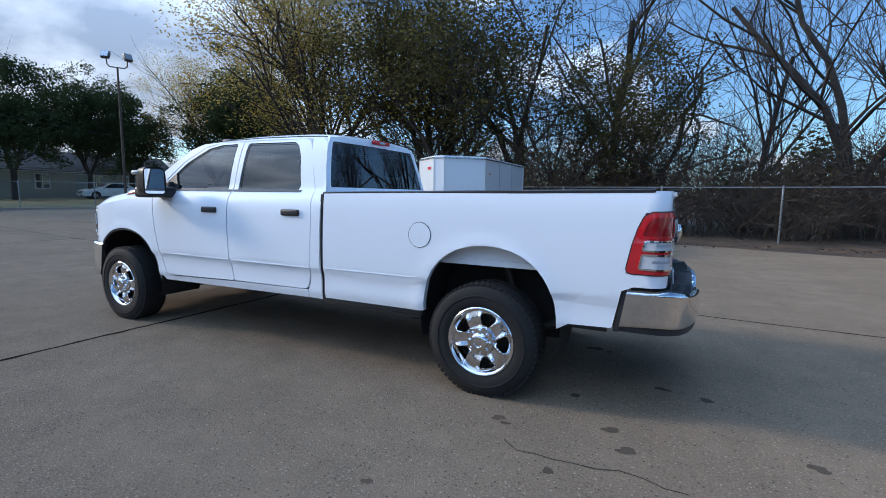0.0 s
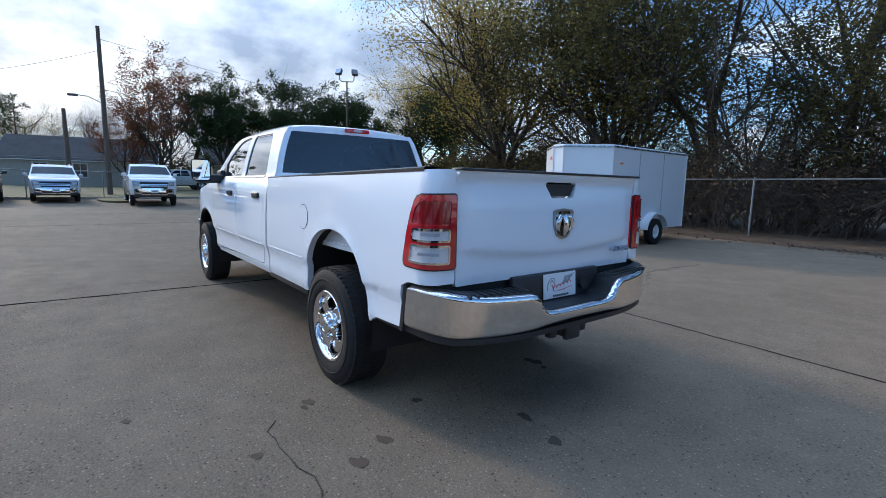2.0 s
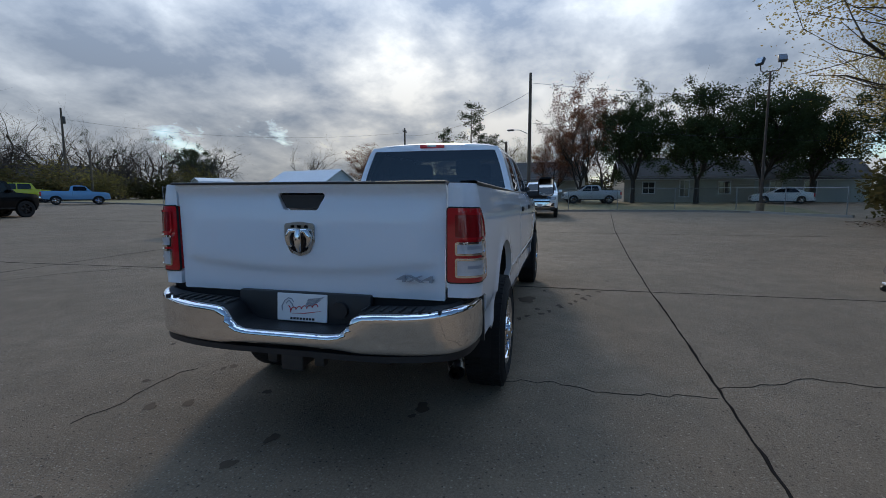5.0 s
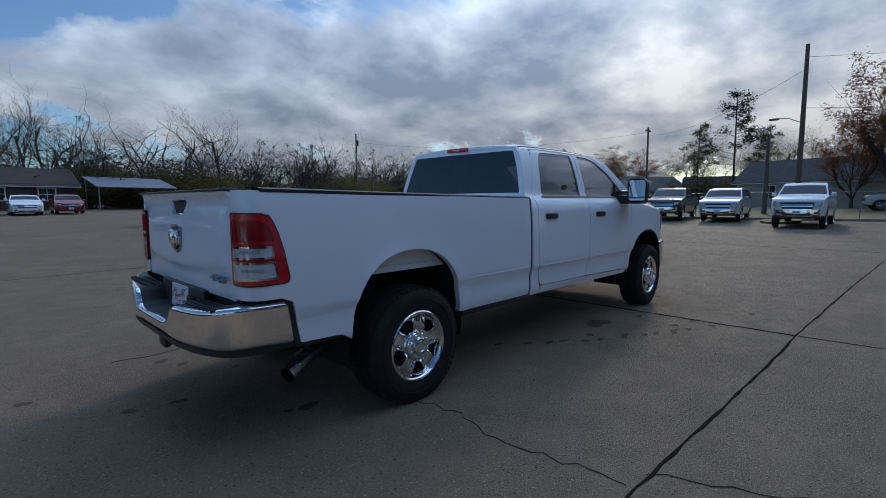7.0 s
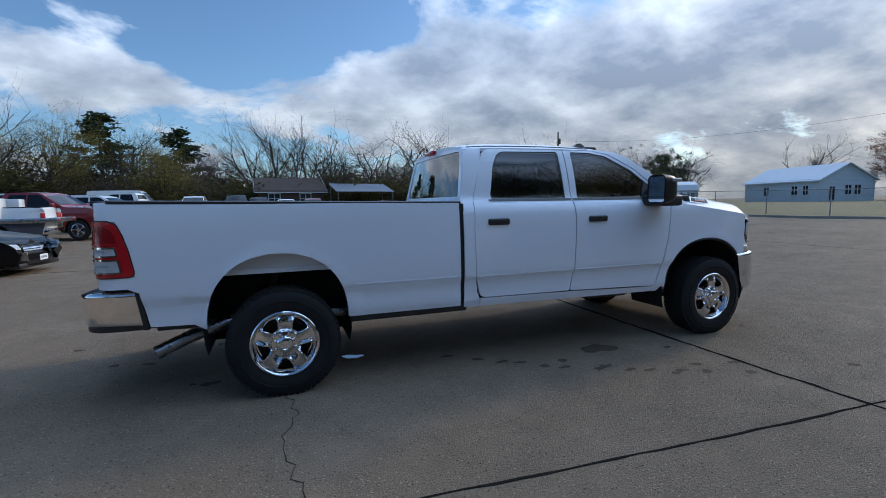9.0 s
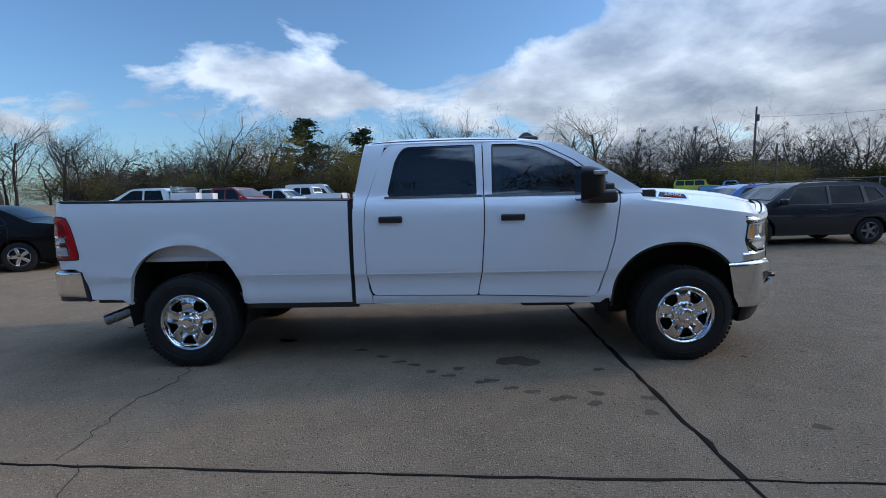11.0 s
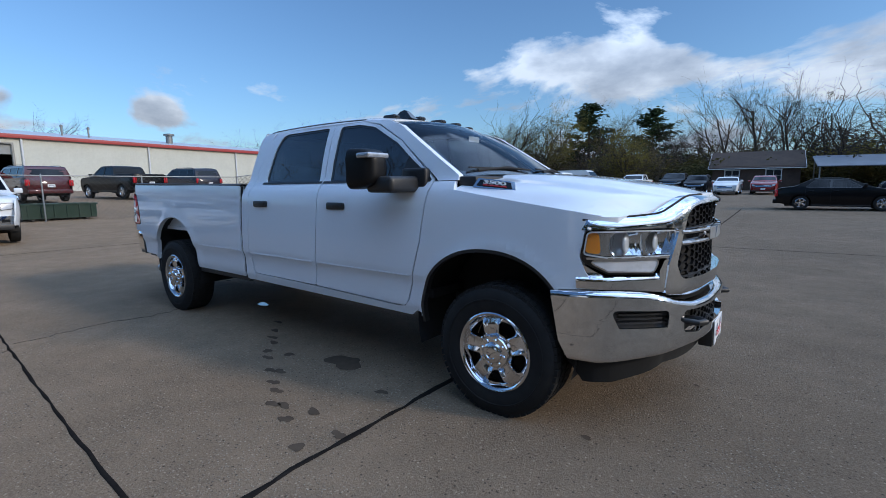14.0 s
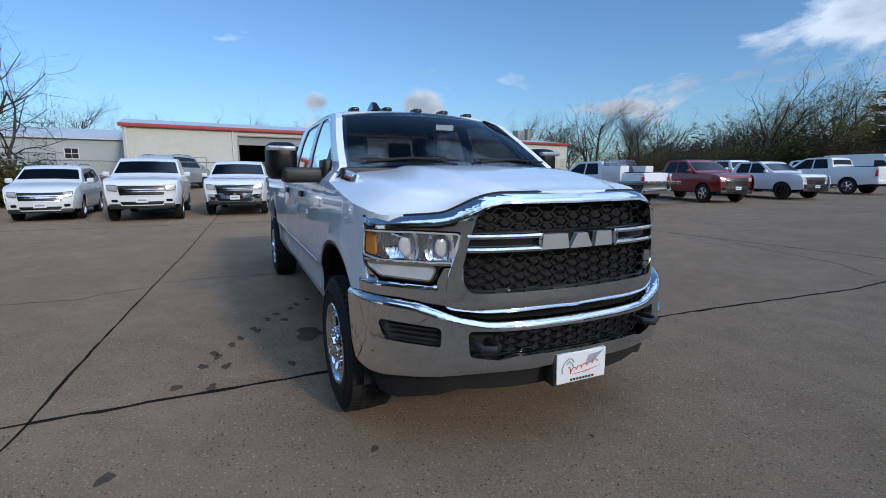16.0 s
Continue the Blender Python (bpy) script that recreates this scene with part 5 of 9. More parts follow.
LOW_MESH = [(fy(-0.43), 0.60), (fy(0.43), 0.60), (fy(0.43), 0.725), (fy(-0.43), 0.725)]
tpart("lower_mesh", sheet(LOW_MESH, hexes(-0.42, 0.43, 0.600, 0.72, 0.044, 0.040, [(-0.43, 0.604), (0.43, 0.604), (0.43, 0.722), (-0.43, 0.722)], 0.005), lambda u, z, d: fb_fold(u, z, 0.040 + d), 0.30, 0.2, 0.012), MIRROR_BLACK, "black honeycomb lower grille", fbumper)
for s in (1, -1):
    hk = bmesh.new()
    tube(hk, [(5.22, s * 0.455, 0.655), (5.335, s * 0.455, 0.655), (5.365, s * 0.49, 0.655), (5.34, s * 0.535, 0.655), (5.20, s * 0.535, 0.655)], 0.018, 10)
    tpart("tow_hook", hk, BLACK_TRIM, "black tow hook", fbumper)
ad = [(fy(-0.975), 0.458), (fy(-0.8), 0.485), (-0.3, 0.52), (0.3, 0.52), (fy(0.8), 0.485), (fy(0.975), 0.458), (fy(0.965), 0.31), (fy(0.88), 0.315), (fy(0.6), 0.40), (fy(-0.6), 0.40), (fy(-0.88), 0.315), (fy(-0.965), 0.31)]
tpart("air_dam", sheet(ad, [], lambda u, z, d: fb_fold(u, max(z, 0.50), d + 0.05 + 0.25 * (0.50 - z))[:2] + (z,), 0.05, 0.04, 0.02), SHELL, "black plastic air dam", fbumper)
pb = bmesh.new()
box(pb, 5.29, 5.368, -0.165, 0.165, 0.415, 0.582, 0.008, 2)
tpart("plate_bracket", pb, BLACK_TRIM, "black plate bracket", fbumper)
dealer_plate(Matrix.Translation((5.374, 0, 0.500)) @ Matrix.Rotation(radians(90), 4, "Z") @ Matrix.Rotation(radians(90), 4, "X"), fbumper)

# grille
gx = curve([(0.0, 5.325), (0.3, 5.302), (0.5, 5.256), (0.60, 5.205), (0.70, 5.125), (0.80, 5.035), (0.88, 4.945), (0.93, 4.86), (0.945, 4.80)])


def gr_fold(y, z, d):
    return (gx(abs(y)) - 0.03 * (z - 0.95) - d, y, z)


GRILLE = rounded([(-0.565, 0.895, 0.05), (0.565, 0.895, 0.05), (0.595, 0.98, 0.05), (0.560, 1.14, 0.05), (0.525, 1.262, 0.06), (0.43, 1.302, 0.08), (-0.43, 1.302, 0.08), (-0.525, 1.262, 0.06), (-0.560, 1.14, 0.05), (-0.595, 0.98, 0.05)], 5)
BROW = [(0.925 - 1.85 * k / 60, brow_top(abs(0.925 - 1.85 * k / 60))) for k in range(61)]
SURROUND = rounded([(-0.66, 0.815, 0.04), (-0.45, 0.795, 0.04), (0.45, 0.795, 0.04), (0.66, 0.815, 0.04), (0.640, 0.98, 0.03), (0.600, 1.12, 0.03), (0.585, 1.178, 0.02), (0.70, 1.182, 0.0), (0.935, 1.176, 0.0)]
                   + [(y, z, 0.0) for y, z in BROW]
                   + [(-0.935, 1.176, 0.0), (-0.70, 1.182, 0.0), (-0.585, 1.178, 0.02), (-0.600, 1.12, 0.03), (-0.640, 0.98, 0.03)], 5)


def sur_fold(y, z, d):
    x, yy, zz = gr_fold(y, z, d)
    top = brow_top(abs(y))
    return (x + 0.018 - 0.045 * min(1, max(0, (z - (top - 0.045)) / 0.045)) ** 2 - 0.02 * max(0, (0.85 - z) / 0.05) ** 2, yy, zz)


grille = tpart("grille", sheet(SURROUND, [GRILLE], sur_fold, 0.03, 0.012, 0.06), CHROME, "chrome grille surround with black honeycomb mesh")
tpart("grille_backing", sheet(grow(GRILLE, 0.01), [], lambda y, z, d: gr_fold(y, z, 0.085), 0.06, 0.05, 0.0), SHELL, "", grille)


HALF_TOP = [(-0.556, 1.176), (0.556, 1.176), (0.522, 1.258), (0.43, 1.297), (-0.43, 1.297), (-0.522, 1.258)]
HALF_LOW = [(-0.560, 0.901), (0.560, 0.901), (0.588, 0.98), (0.572, 1.072), (-0.572, 1.072), (-0.588, 0.98)]
CELLS = hexes(-0.62, 0.64, 0.905, 1.31, 0.050, 0.047, HALF_TOP) + hexes(-0.62, 0.64, 0.905, 1.10, 0.050, 0.047, HALF_LOW)
tpart("grille_mesh", sheet(grow(GRILLE, 0.006), CELLS, lambda y, z, d: gr_fold(y, z, 0.026 + d), 0.40, 0.4, 0.014), MIRROR_BLACK, "black honeycomb mesh", grille)
for s in (1, -1):
    gb = bmesh.new()
    for z0, z1 in ((1.143, 1.167), (1.080, 1.108)):
        tube(gb, [(gx(abs(yy)) + 0.004, s * yy, (z0 + z1) / 2) for yy in (0.225, 0.32, 0.42, 0.50, 0.565)], 0.014, 8)
    box(gb, 5.270, 5.325, s * 0.228 - 0.012, s * 0.228 + 0.012, 1.080, 1.167, 0.006, 2)
    tpart("grille_bar", gb, CHROME, "chrome looped cross bar", grille)
tpart("grille_bar_backing", sheet([(-0.555, 1.075), (0.555, 1.075), (0.545, 1.172), (-0.545, 1.172)], [], lambda y, z, d: gr_fold(y, z, 0.012 + d), 0.1, 0.1, 0.02), GLOSS_BLACK, "", grille)
MARK_SILVER = material("satin_silver_mark", (0.42, 0.43, 0.44), 0.40, 0.5, vary=0.15, scale=20.0)
# the brand mark is drawn as three plain silver blocks
for y0, w0, w1 in ((0.142, 0.058, 0.050), (0.0, 0.066, 0.030), (-0.150, 0.074, 0.066)):
    blk = [(y0 - w0, 1.088), (y0 + w0, 1.088), (y0 + w1, 1.158), (y0 - w1, 1.158)]
    tpart("grille_mark", sheet(blk, [], lambda y, z, d: (gx(abs(y)) + 0.016 - d, y, z), 0.05, 0.05, 0.03), MARK_SILVER, "plain silver block", grille)
# dark shut line between bonnet and chrome brow
gap = bmesh.new()
tube(gap, [Vector(sur_fold(0.93 * k / 40, brow_top(abs(0.93 * k / 40)) + 0.002, 0.012)) for k in range(-40, 41)], 0.0065, 6)
tpart("bonnet_gap", gap, SHELL, "dark shut line under the bonnet edge", grille)
# black filler between the bumper's top and the lamps
fill = bmesh.new()
prev = None
for k in range(61):
    u = END * (-0.97 + 1.94 * k / 60)
    p, nn = FRONT_PLAN.at(u)
    nn = nn if nn.x > 0 or nn.y * p.y > 0 else -nn
    zt = fb_top(abs(u)) - 0.004
    cur = [fill.verts.new((*(p - nn * 0.018), zt - 0.02)), fill.verts.new((*(p - nn * 0.020), zt)), fill.verts.new((*(p - nn * 0.15), zt + 0.004))]
    if prev:
        for m in range(2):
            fill.faces.new((prev[m], prev[m + 1], cur[m + 1], cur[m]))
    prev = cur
tpart("bumper_filler", fill, SHELL, "black filler panel above the bumper", fbumper)

for s in (1, -1):
    LP = Plan([(5.215, 0.575), (5.165, 0.65), (5.085, 0.745), (5.005, 0.825), (4.935, 0.887), (4.875, 0.922), (4.815, 0.943), (4.75, 0.955)])

    def hl(off, s=s, LP=LP):
        def f(u, z, d):
            # u: 0 beside the grille, growing outwards and back along the wing
            p, n = LP.at(max(u, 0))
            n = n if n.x + n.y > 0 else -n
            p = p + n * (off - d)
            return (p.x - 0.03 * (z - 1.0), s * p.y, z)
        return f
    EL = LP.s[-1] - 0.065
    house = rounded([(0.03, 1.02, 0.02), (0.11, 1.015, 0.02), (0.15, 0.930, 0.03), (0.42, 0.940, 0.04), (EL - 0.01, 1.00, 0.03), (EL, 1.06, 0.02), (EL - 0.03, 1.175, 0.03), (0.20, 1.180, 0.02), (0.0, 1.176, 0.02)])
    big = rounded([(0.035, 1.030, 0.02), (0.42, 1.028, 0.03), (EL - 0.015, 1.045, 0.02), (EL - 0.035, 1.166, 0.03), (0.20, 1.170, 0.02), (0.012, 1.166, 0.02)])
    lowp = rounded([(0.155, 0.945, 0.03), (0.415, 0.955, 0.04), (EL - 0.03, 1.012, 0.02), (0.12, 1.012, 0.03)])
    lampo = tpart("headlamp", sheet(house, [grow(big, -0.006)], hl(0.0), 0.03, 0.03, 0.05, s < 0), GLOSS_BLACK, "clear headlamp with amber corner reflector")
    def bowl(u, z, d, f=hl(-0.012)):
        """Two parabolic bowls side by side, finely fluted at the sides."""
        c, w = (0.110, 0.085) if u < 0.205 else (0.300, 0.105)
        q = min(1.0, ((u - c) / w) ** 2 + ((z - 1.098) / 0.085) ** 2)
        return f(u, z, d + 0.052 * (1 - q) + 0.0012 * math.cos(u * 260) * min(1, abs(u - c) * 18))
    tpart("reflector_bowl", sheet(grow(big, -0.002), [], bowl, 0.006, 0.012, 0.0, s < 0), CHROME, "silver reflector bowls", lampo)
    for uc, rr in ((0.110, 0.046), (0.292, 0.054)):
        bb = bmesh.new()
        c = Vector(hl(-0.046)(uc, 1.098, 0))
        bmesh.ops.create_uvsphere(bb, u_segments=20, v_segments=12, radius=rr)
        bmesh.ops.transform(bb, matrix=Matrix.Translation(c) @ Matrix.Diagonal((0.30, 0.85, 1.05, 1)), verts=bb.verts)
        tpart("lamp_projector", bb, LAMP_SILVER, "silvered bulb shield", lampo)
    for u0, u1 in ((0.196, 0.212), (0.020, 0.040)):
        tpart("bowl_rib", sheet([(u0, 1.035), (u1, 1.035), (u1 + 0.01, 1.163), (u0 + 0.01, 1.163)], [], hl(-0.008), 0.03, 0.03, 0.02, s < 0), CHROME, "", lampo)
    tpart("lamp_frame", sheet(grow(big, 0.003), [grow(big, -0.005)], hl(0.009), 0.03, 0.03, 0.010, s < 0), REVERSE_LENS, "clear lens edge", lampo)
    tpart("lamp_frame", sheet(grow(lowp, 0.005), [grow(lowp, -0.003)], hl(0.009), 0.03, 0.03, 0.010, s < 0), CHROME, "chrome indicator frame", lampo)
    tpart("amber_corner", sheet(rounded([(EL - 0.105, 1.045, 0.02), (EL - 0.022, 1.055, 0.02), (EL - 0.040, 1.158, 0.02), (EL - 0.095, 1.160, 0.02)]), [], hl(-0.006), 0.03, 0.03, 0.006, s < 0), AMBER, "amber corner reflector", lampo)
    tpart("turn_lens", sheet(lowp, [], hl(0.005), 0.03, 0.03, 0.01, s < 0), REVERSE_LENS, "clear lower indicator", lampo)
    tpart("headlamp_lens", sheet(big, [], hl(0.006), 0.03, 0.03, 0.01, s < 0), CLEAR_LENS, "clear plastic lens", lampo)
    bez = rounded([(-0.03, 1.02, 0.01), (0.09, 1.008, 0.02), (0.135, 0.918, 0.03), (0.43, 0.925, 0.04), (EL + 0.01, 1.00, 0.02), (EL + 0.03, 0.985, 0.0), (EL + 0.02, 0.862, 0.0), (0.30, 0.852, 0.02), (0.02, 0.825, 0.02), (-0.04, 0.83, 0.02)])
    tpart("headlamp_bezel", sheet(bez, [], lambda u, z, d, f=hl(0.010): f(u, z, d + rolled(z, 0.82, 0.925 if u > 0.12 else 1.03, 0.02)), 0.02, 0.012, 0.04, s < 0), CHROME, "chrome trim below the headlamp", lampo)
    tpart("lens_divider", sheet([(0.04, 1.018), (EL - 0.03, 1.018), (EL - 0.03, 1.030), (0.04, 1.030)], [], hl(0.009), 0.03, 0.03, 0.012, s < 0), CHROME, "", lampo)

# badges, mirrors, roof lamps, cabin
for s in (1, -1):
    def bon(x, t, off, s=s):
        """On the bonnet's steep flank."""
        return Vector((x, s * (0.840 - 0.030 * t - 0.05 * (x - 4.25) + off), 1.404 - 0.10 * (x - 4.25) + 0.058 * t + off * 0.6))
    bm = sheet(rounded([(4.075, -0.42, 0.02), (4.375, -0.40, 0.02), (4.350, 0.55, 0.02), (4.100, 0.60, 0.02)]), [], lambda x, t, d: bon(x, t, 0.018 - d), 0.06, 0.3, 0.012, s > 0)
    bd = tpart("model_badge", bm, CHROME, "chrome-framed badge reading 3500")
    bm = sheet(rounded([(4.100, -0.24, 0.02), (4.350, -0.22, 0.02), (4.330, 0.40, 0.02), (4.120, 0.43, 0.02)]), [], lambda x, t, d: bon(x, t, 0.021 - d), 0.06, 0.3, 0.003, s > 0)
    tpart("badge_field", bm, GLOSS_BLACK, "", bd)
    lt = letters("3500", 0.058, 0.003, 0.0015)
    for v in lt.verts:
        v.co = bon(4.225 - s * v.co.x * 1.35, 0.17 + v.co.y * 9.0, 0.024 + v.co.z)
    tpart("badge_lettering", lt, PLATE_WHITE, "silver 3500 numerals", bd, 30)
    bm = bmesh.new()
    bar = [bon(4.150 + 0.160 * k, -0.12, 0.024) for k in (0, 0.5, 1)]
    tube(bm, bar, 0.004, 6)
    tpart("badge_bar", bm, PRINT_RED, "", bd)
    # towing mirror: arm, tall housing, lamp strip, glass
    bm = bmesh.new()
    box(bm, 3.42, 3.66, 0.0, 0.30, -0.050, 0.058, 0.030, 3, Matrix.Translation((0, 0.885, 1.425)))
    box(bm, 3.48, 3.70, -0.03, 0.03, -0.075, 0.085, 0.018, 3, Matrix.Translation((0.02, 0.885, 1.455)))
    bmesh.ops.transform(bm, matrix=Matrix.Diagonal((1, s, 1, 1)), verts=bm.verts)
    mir = tpart("towing_mirror", bm, BLACK_TRIM, "tall black towing mirror")
    def shape(u, v):
        a = 2 * math.pi * u
        w = 0.112 - 0.012 * v
        px = math.copysign(abs(math.cos(a)) ** 0.45, math.cos(a))
        pz = math.copysign(abs(math.sin(a)) ** 0.45, math.sin(a))
        k = max(0.18, math.cos(v * math.pi / 2) ** 0.42)
        return Vector((3.340 + 0.205 * math.sin(v * math.pi / 2), s * (1.165 + px * w * k - 0.01 * v), 1.533 + pz * 0.136 * k + 0.01 * v))
    bm = patch(shape, 40, 10)
    bm.verts.ensure_lookup_table()
    bmesh.ops.remove_doubles(bm, verts=bm.verts, dist=1e-4)
    bmesh.ops.holes_fill(bm, edges=[e for e in bm.edges if e.is_boundary], sides=0)
    tpart("mirror_housing", bm, MIRROR_BLACK, "black grained housing", mir)
    bm = sheet(rounded([(1.175, 1.415, 0.03), (1.262, 1.415, 0.03), (1.262, 1.65, 0.03), (1.072, 1.65, 0.03), (1.072, 1.415, 0.03)]), [], lambda y, z, d: (3.3375 + d, s * y, z), 0.1, 0.1, 0.003)
    tpart("mirror_glass", bm, material("mirror_silver", (0.85, 0.87, 0.88), 0.02, 1.0) if s > 0 else bpy.data.materials["mirror_silver"], "mirror glass", mir)
    bm = bmesh.new()
    box(bm, 3.43, 3.545, -0.098, 0.098, 1.598, 1.634, 0.012, 3, Matrix.Translation((0, s * 1.172, 0)))
    tpart("mirror_lamp", bm, WHITE_LENS, "clear indicator strip", mir)
    bm = bmesh.new()
    tri = [(3.44, 1.462), (3.74, 1.462), (3.705, 1.49), (3.50, 1.628)]
    tpart("mirror_sail", sheet(tri, [], lambda x, z, d, s=s: (x, s * (side_y(z) + 0.002 - d), z), 0.1, 0.1, 0.02, s > 0), BLACK_TRIM, "", mir)

for k in range(5):
    y = (-0.52, -0.25, 0.02, 0.28, 0.54)[k] - 0.01
    c = Vector(roof_fold(3.125 - 0.06 * (abs(y) / 0.55) ** 2, y / 0.70, 0))
    bm = bmesh.new()
    box(bm, -0.075, 0.060, -0.036, 0.036, -0.012, 0.026, 0.018, 3)
    bmesh.ops.transform(bm, matrix=Matrix.Translation(c), verts=bm.verts)
    cl = tpart("clearance_lamp", bm, BLACK_TRIM, "smoked roof clearance lamp")
    bm = bmesh.new()
    box(bm, 0.035, 0.066, -0.026, 0.026, -0.004, 0.016, 0.006, 2)
    bmesh.ops.transform(bm, matrix=Matrix.Translation(c), verts=bm.verts)
    tpart("lamp_lens", bm, GLOSS_BLACK, "smoked lens", cl)
bm = bmesh.new()
prof = [(-0.11, 0.0), (-0.085, 0.028), (-0.045, 0.068), (0.0, 0.077), (0.03, 0.064), (0.075, 0.02), (0.10, 0.0)]
c = Vector(roof_fold(3.06, -0.36 / 0.71, 0))
for side in (-1, 1):
    for i, (px, pz) in enumerate(prof):
        bm.verts.new(c + Vector((px, side * (0.038 - 0.30 * pz), pz - 0.005)))
bm.verts.ensure_lookup_table()
n = len(prof)
for i in range(n - 1):
    bm.faces.new((bm.verts[i], bm.verts[i + 1], bm.verts[n + i + 1], bm.verts[n + i]))
bm.faces.new([bm.verts[i] for i in range(n)])
bm.faces.new([bm.verts[n + i] for i in range(n)][::-1])
tpart("roof_antenna", bm, GLOSS_BLACK, "black shark-fin antenna")

# cabin, seen darkly through the glass
bm = bmesh.new()
box(bm, 3.35, 3.95, -0.78, 0.78, 1.15, 1.40, 0.07, 3)
tpart("dashboard", bm, DASH, "dark dashboard")
bm = bmesh.new()
box(bm, 1.62, 3.75, -0.88, 0.88, 0.64, 0.70)
tpart("cabin_floor", bm, DASH)
bm = bmesh.new()
box(bm, 1.75, 3.1, -0.62, 0.62, 1.905, 1.935, 0.01)
tpart("headliner", bm, material("grey_headliner", (0.22, 0.22, 0.22), 0.9))
for x in (2.62, 1.80):
    for y in (0.38, -0.38):
        bm = bmesh.new()
        box(bm, x - 0.02, x + 0.50, y - 0.26, y + 0.26, 0.88, 1.06, 0.06, 3)
        box(bm, -0.07, 0.07, y - 0.25, y + 0.25, 0.0, 0.62, 0.06, 3, Matrix.Translation((x - 0.02, 0, 1.02)) @ Matrix.Rotation(radians(-14), 4, "Y"))
        st = tpart("seat", bm, SEAT_CLOTH, "dark cloth seat")
        bm = bmesh.new()
        box(bm, -0.05, 0.05, y - 0.14, y + 0.14, 0.0, 0.19, 0.05, 3, Matrix.Translation((x - 0.18, 0, 1.62)) @ Matrix.Rotation(radians(-10), 4, "Y"))
        tpart("headrest", bm, SEAT_CLOTH, "", st)
bm = bmesh.new()
r = 0.185
mm = Matrix.Translation((3.22, 0.40, 1.33)) @ Matrix.Rotation(radians(-62), 4, "Y")
tube(bm, [mm @ Vector((r * math.cos(2 * math.pi * k / 28), r * math.sin(2 * math.pi * k / 28), 0)) for k in range(29)], 0.017, 8)
tube(bm, [mm @ Vector((-r, 0, 0)), mm @ Vector((r, 0, 0))], 0.02, 6)
tube(bm, [mm @ Vector((0, 0, 0)), Vector((3.5, 0.40, 1.22))], 0.03, 8)
tpart("steering_wheel", bm, DASH, "black steering wheel")
bm = bmesh.new()
box(bm, 3.40, 3.404, 0.08, 0.24, 1.80, 1.845)
tpart("windscreen_sticker", bm, PAPER, "white paper sticker inside the windscreen")

# ---- verges round the lot ----
LITTER = material("leaf_litter", (0.17, 0.092, 0.045), 0.95, vary=0.9, scale=5.0, other=(0.055, 0.036, 0.022), bump=1.0, bump_scale=35)


def verge(name, inner, outer, mat, label, lift=0.03, rows=8):
    """A raised strip of ground between two lines of (x, y) points."""
    bm = bmesh.new()
    grid = []
    for (x0, y0), (x1, y1) in zip(inner, outer):
        col = []
        for k in range(rows + 1):
            t = (k / rows) ** 1.8
            x, y = x0 + (x1 - x0) * t, y0 + (y1 - y0) * t
            col.append(bm.verts.new((x, y, gz(x, y) + (lift if k else -0.01) + (0.05 * noise.noise((x * 0.6, y * 0.6, 3)) if k else 0))))
        grid.append(col)
    for a, b in zip(grid, grid[1:]):
        for k in range(rows):
            bm.faces.new((a[k], a[k + 1], b[k + 1], b[k]))
    bmesh.ops.recalc_face_normals(bm, faces=bm.faces)
    ob = finish(bm, name, mat, 60)
    return tagged(ob, label, "verge", kind="structure")


def densify(pts, step=1.5):
    out = []
    for (x0, y0), (x1, y1) in zip(pts, pts[1:]):
        n = max(1, int(math.hypot(x1 - x0, y1 - y0) / step))
        out += [(x0 + (x1 - x0) * i / n, y0 + (y1 - y0) * i / n) for i in range(n)]
    return out + [pts[-1]]


rv = random.Random(5)
south = densify([(-40, -8.5), (-15, -9.6), (-5.7, -10.5), (-1.4, -11.25), (5, -12.2), (15, -13.8), (21, -15.8), (25, -16.2)])
south = [(x, y + rv.uniform(-0.15, 0.15)) for x, y in south]
verge("ground_verge_south", south, [(x * 1.3, -70) for x, y in south], LITTER, "brown leaf litter under the trees along the fence")
east = densify([(25, -16.2), (26.4, -15.2), (30, -13.2), (31.2, -9), (31.4, -5.6), (29.6, 8.4), (27.6, 12.6), (27.5, 20), (30, 34), (31, 52)], 2.0)
verge("ground_verge_east", east, [(140, y * 2.2) for x, y in east], GRASS, "dormant green and straw coloured grass beyond the lot")
north = densify([(31, 52), (16, 47), (0, 46), (-14, 47.5), (-30, 52)], 3.0)
verge("ground_verge_north", north, [(x * 2.5, 150) for x, y in north], LITTER, "brown ground under bare trees north of the lot")
def kerb(pts):
    bm = bmesh.new()
    prev = None
    for i, (x, y) in enumerate(pts):
        a, b = pts[max(i - 1, 0)], pts[min(i + 1, len(pts) - 1)]
        d = Vector((b[0] - a[0], b[1] - a[1])).normalized()
        nx, ny = -d.y, d.x
        z = gz(x, y)
        cur = [bm.verts.new((x + nx * o, y + ny * o, z + h)) for o, h in ((0.0, -0.02), (0.01, 0.11), (0.03, 0.13), (0.14, 0.13), (0.15, -0.02))]
        if prev:
            for k in range(4):
                bm.faces.new((prev[k], prev[k + 1], cur[k + 1], cur[k]))
        prev = cur
    bmesh.ops.recalc_face_normals(bm, faces=bm.faces)
    return bm
tagged(finish(kerb(east), "kerb", material("kerb_concrete", (0.38, 0.35, 0.31), 0.85, vary=0.5, scale=2.0), 40), "pale concrete kerb at the edge of the lot", "kerb", kind="structure")
isl = bmesh.new()
vs = [isl.verts.new((x, y, gz(x, y) + 0.10)) for x, y in arc(29.0, 1.0, 2.2, 0.9, 0, 345, 23)]
isl.faces.new(vs)
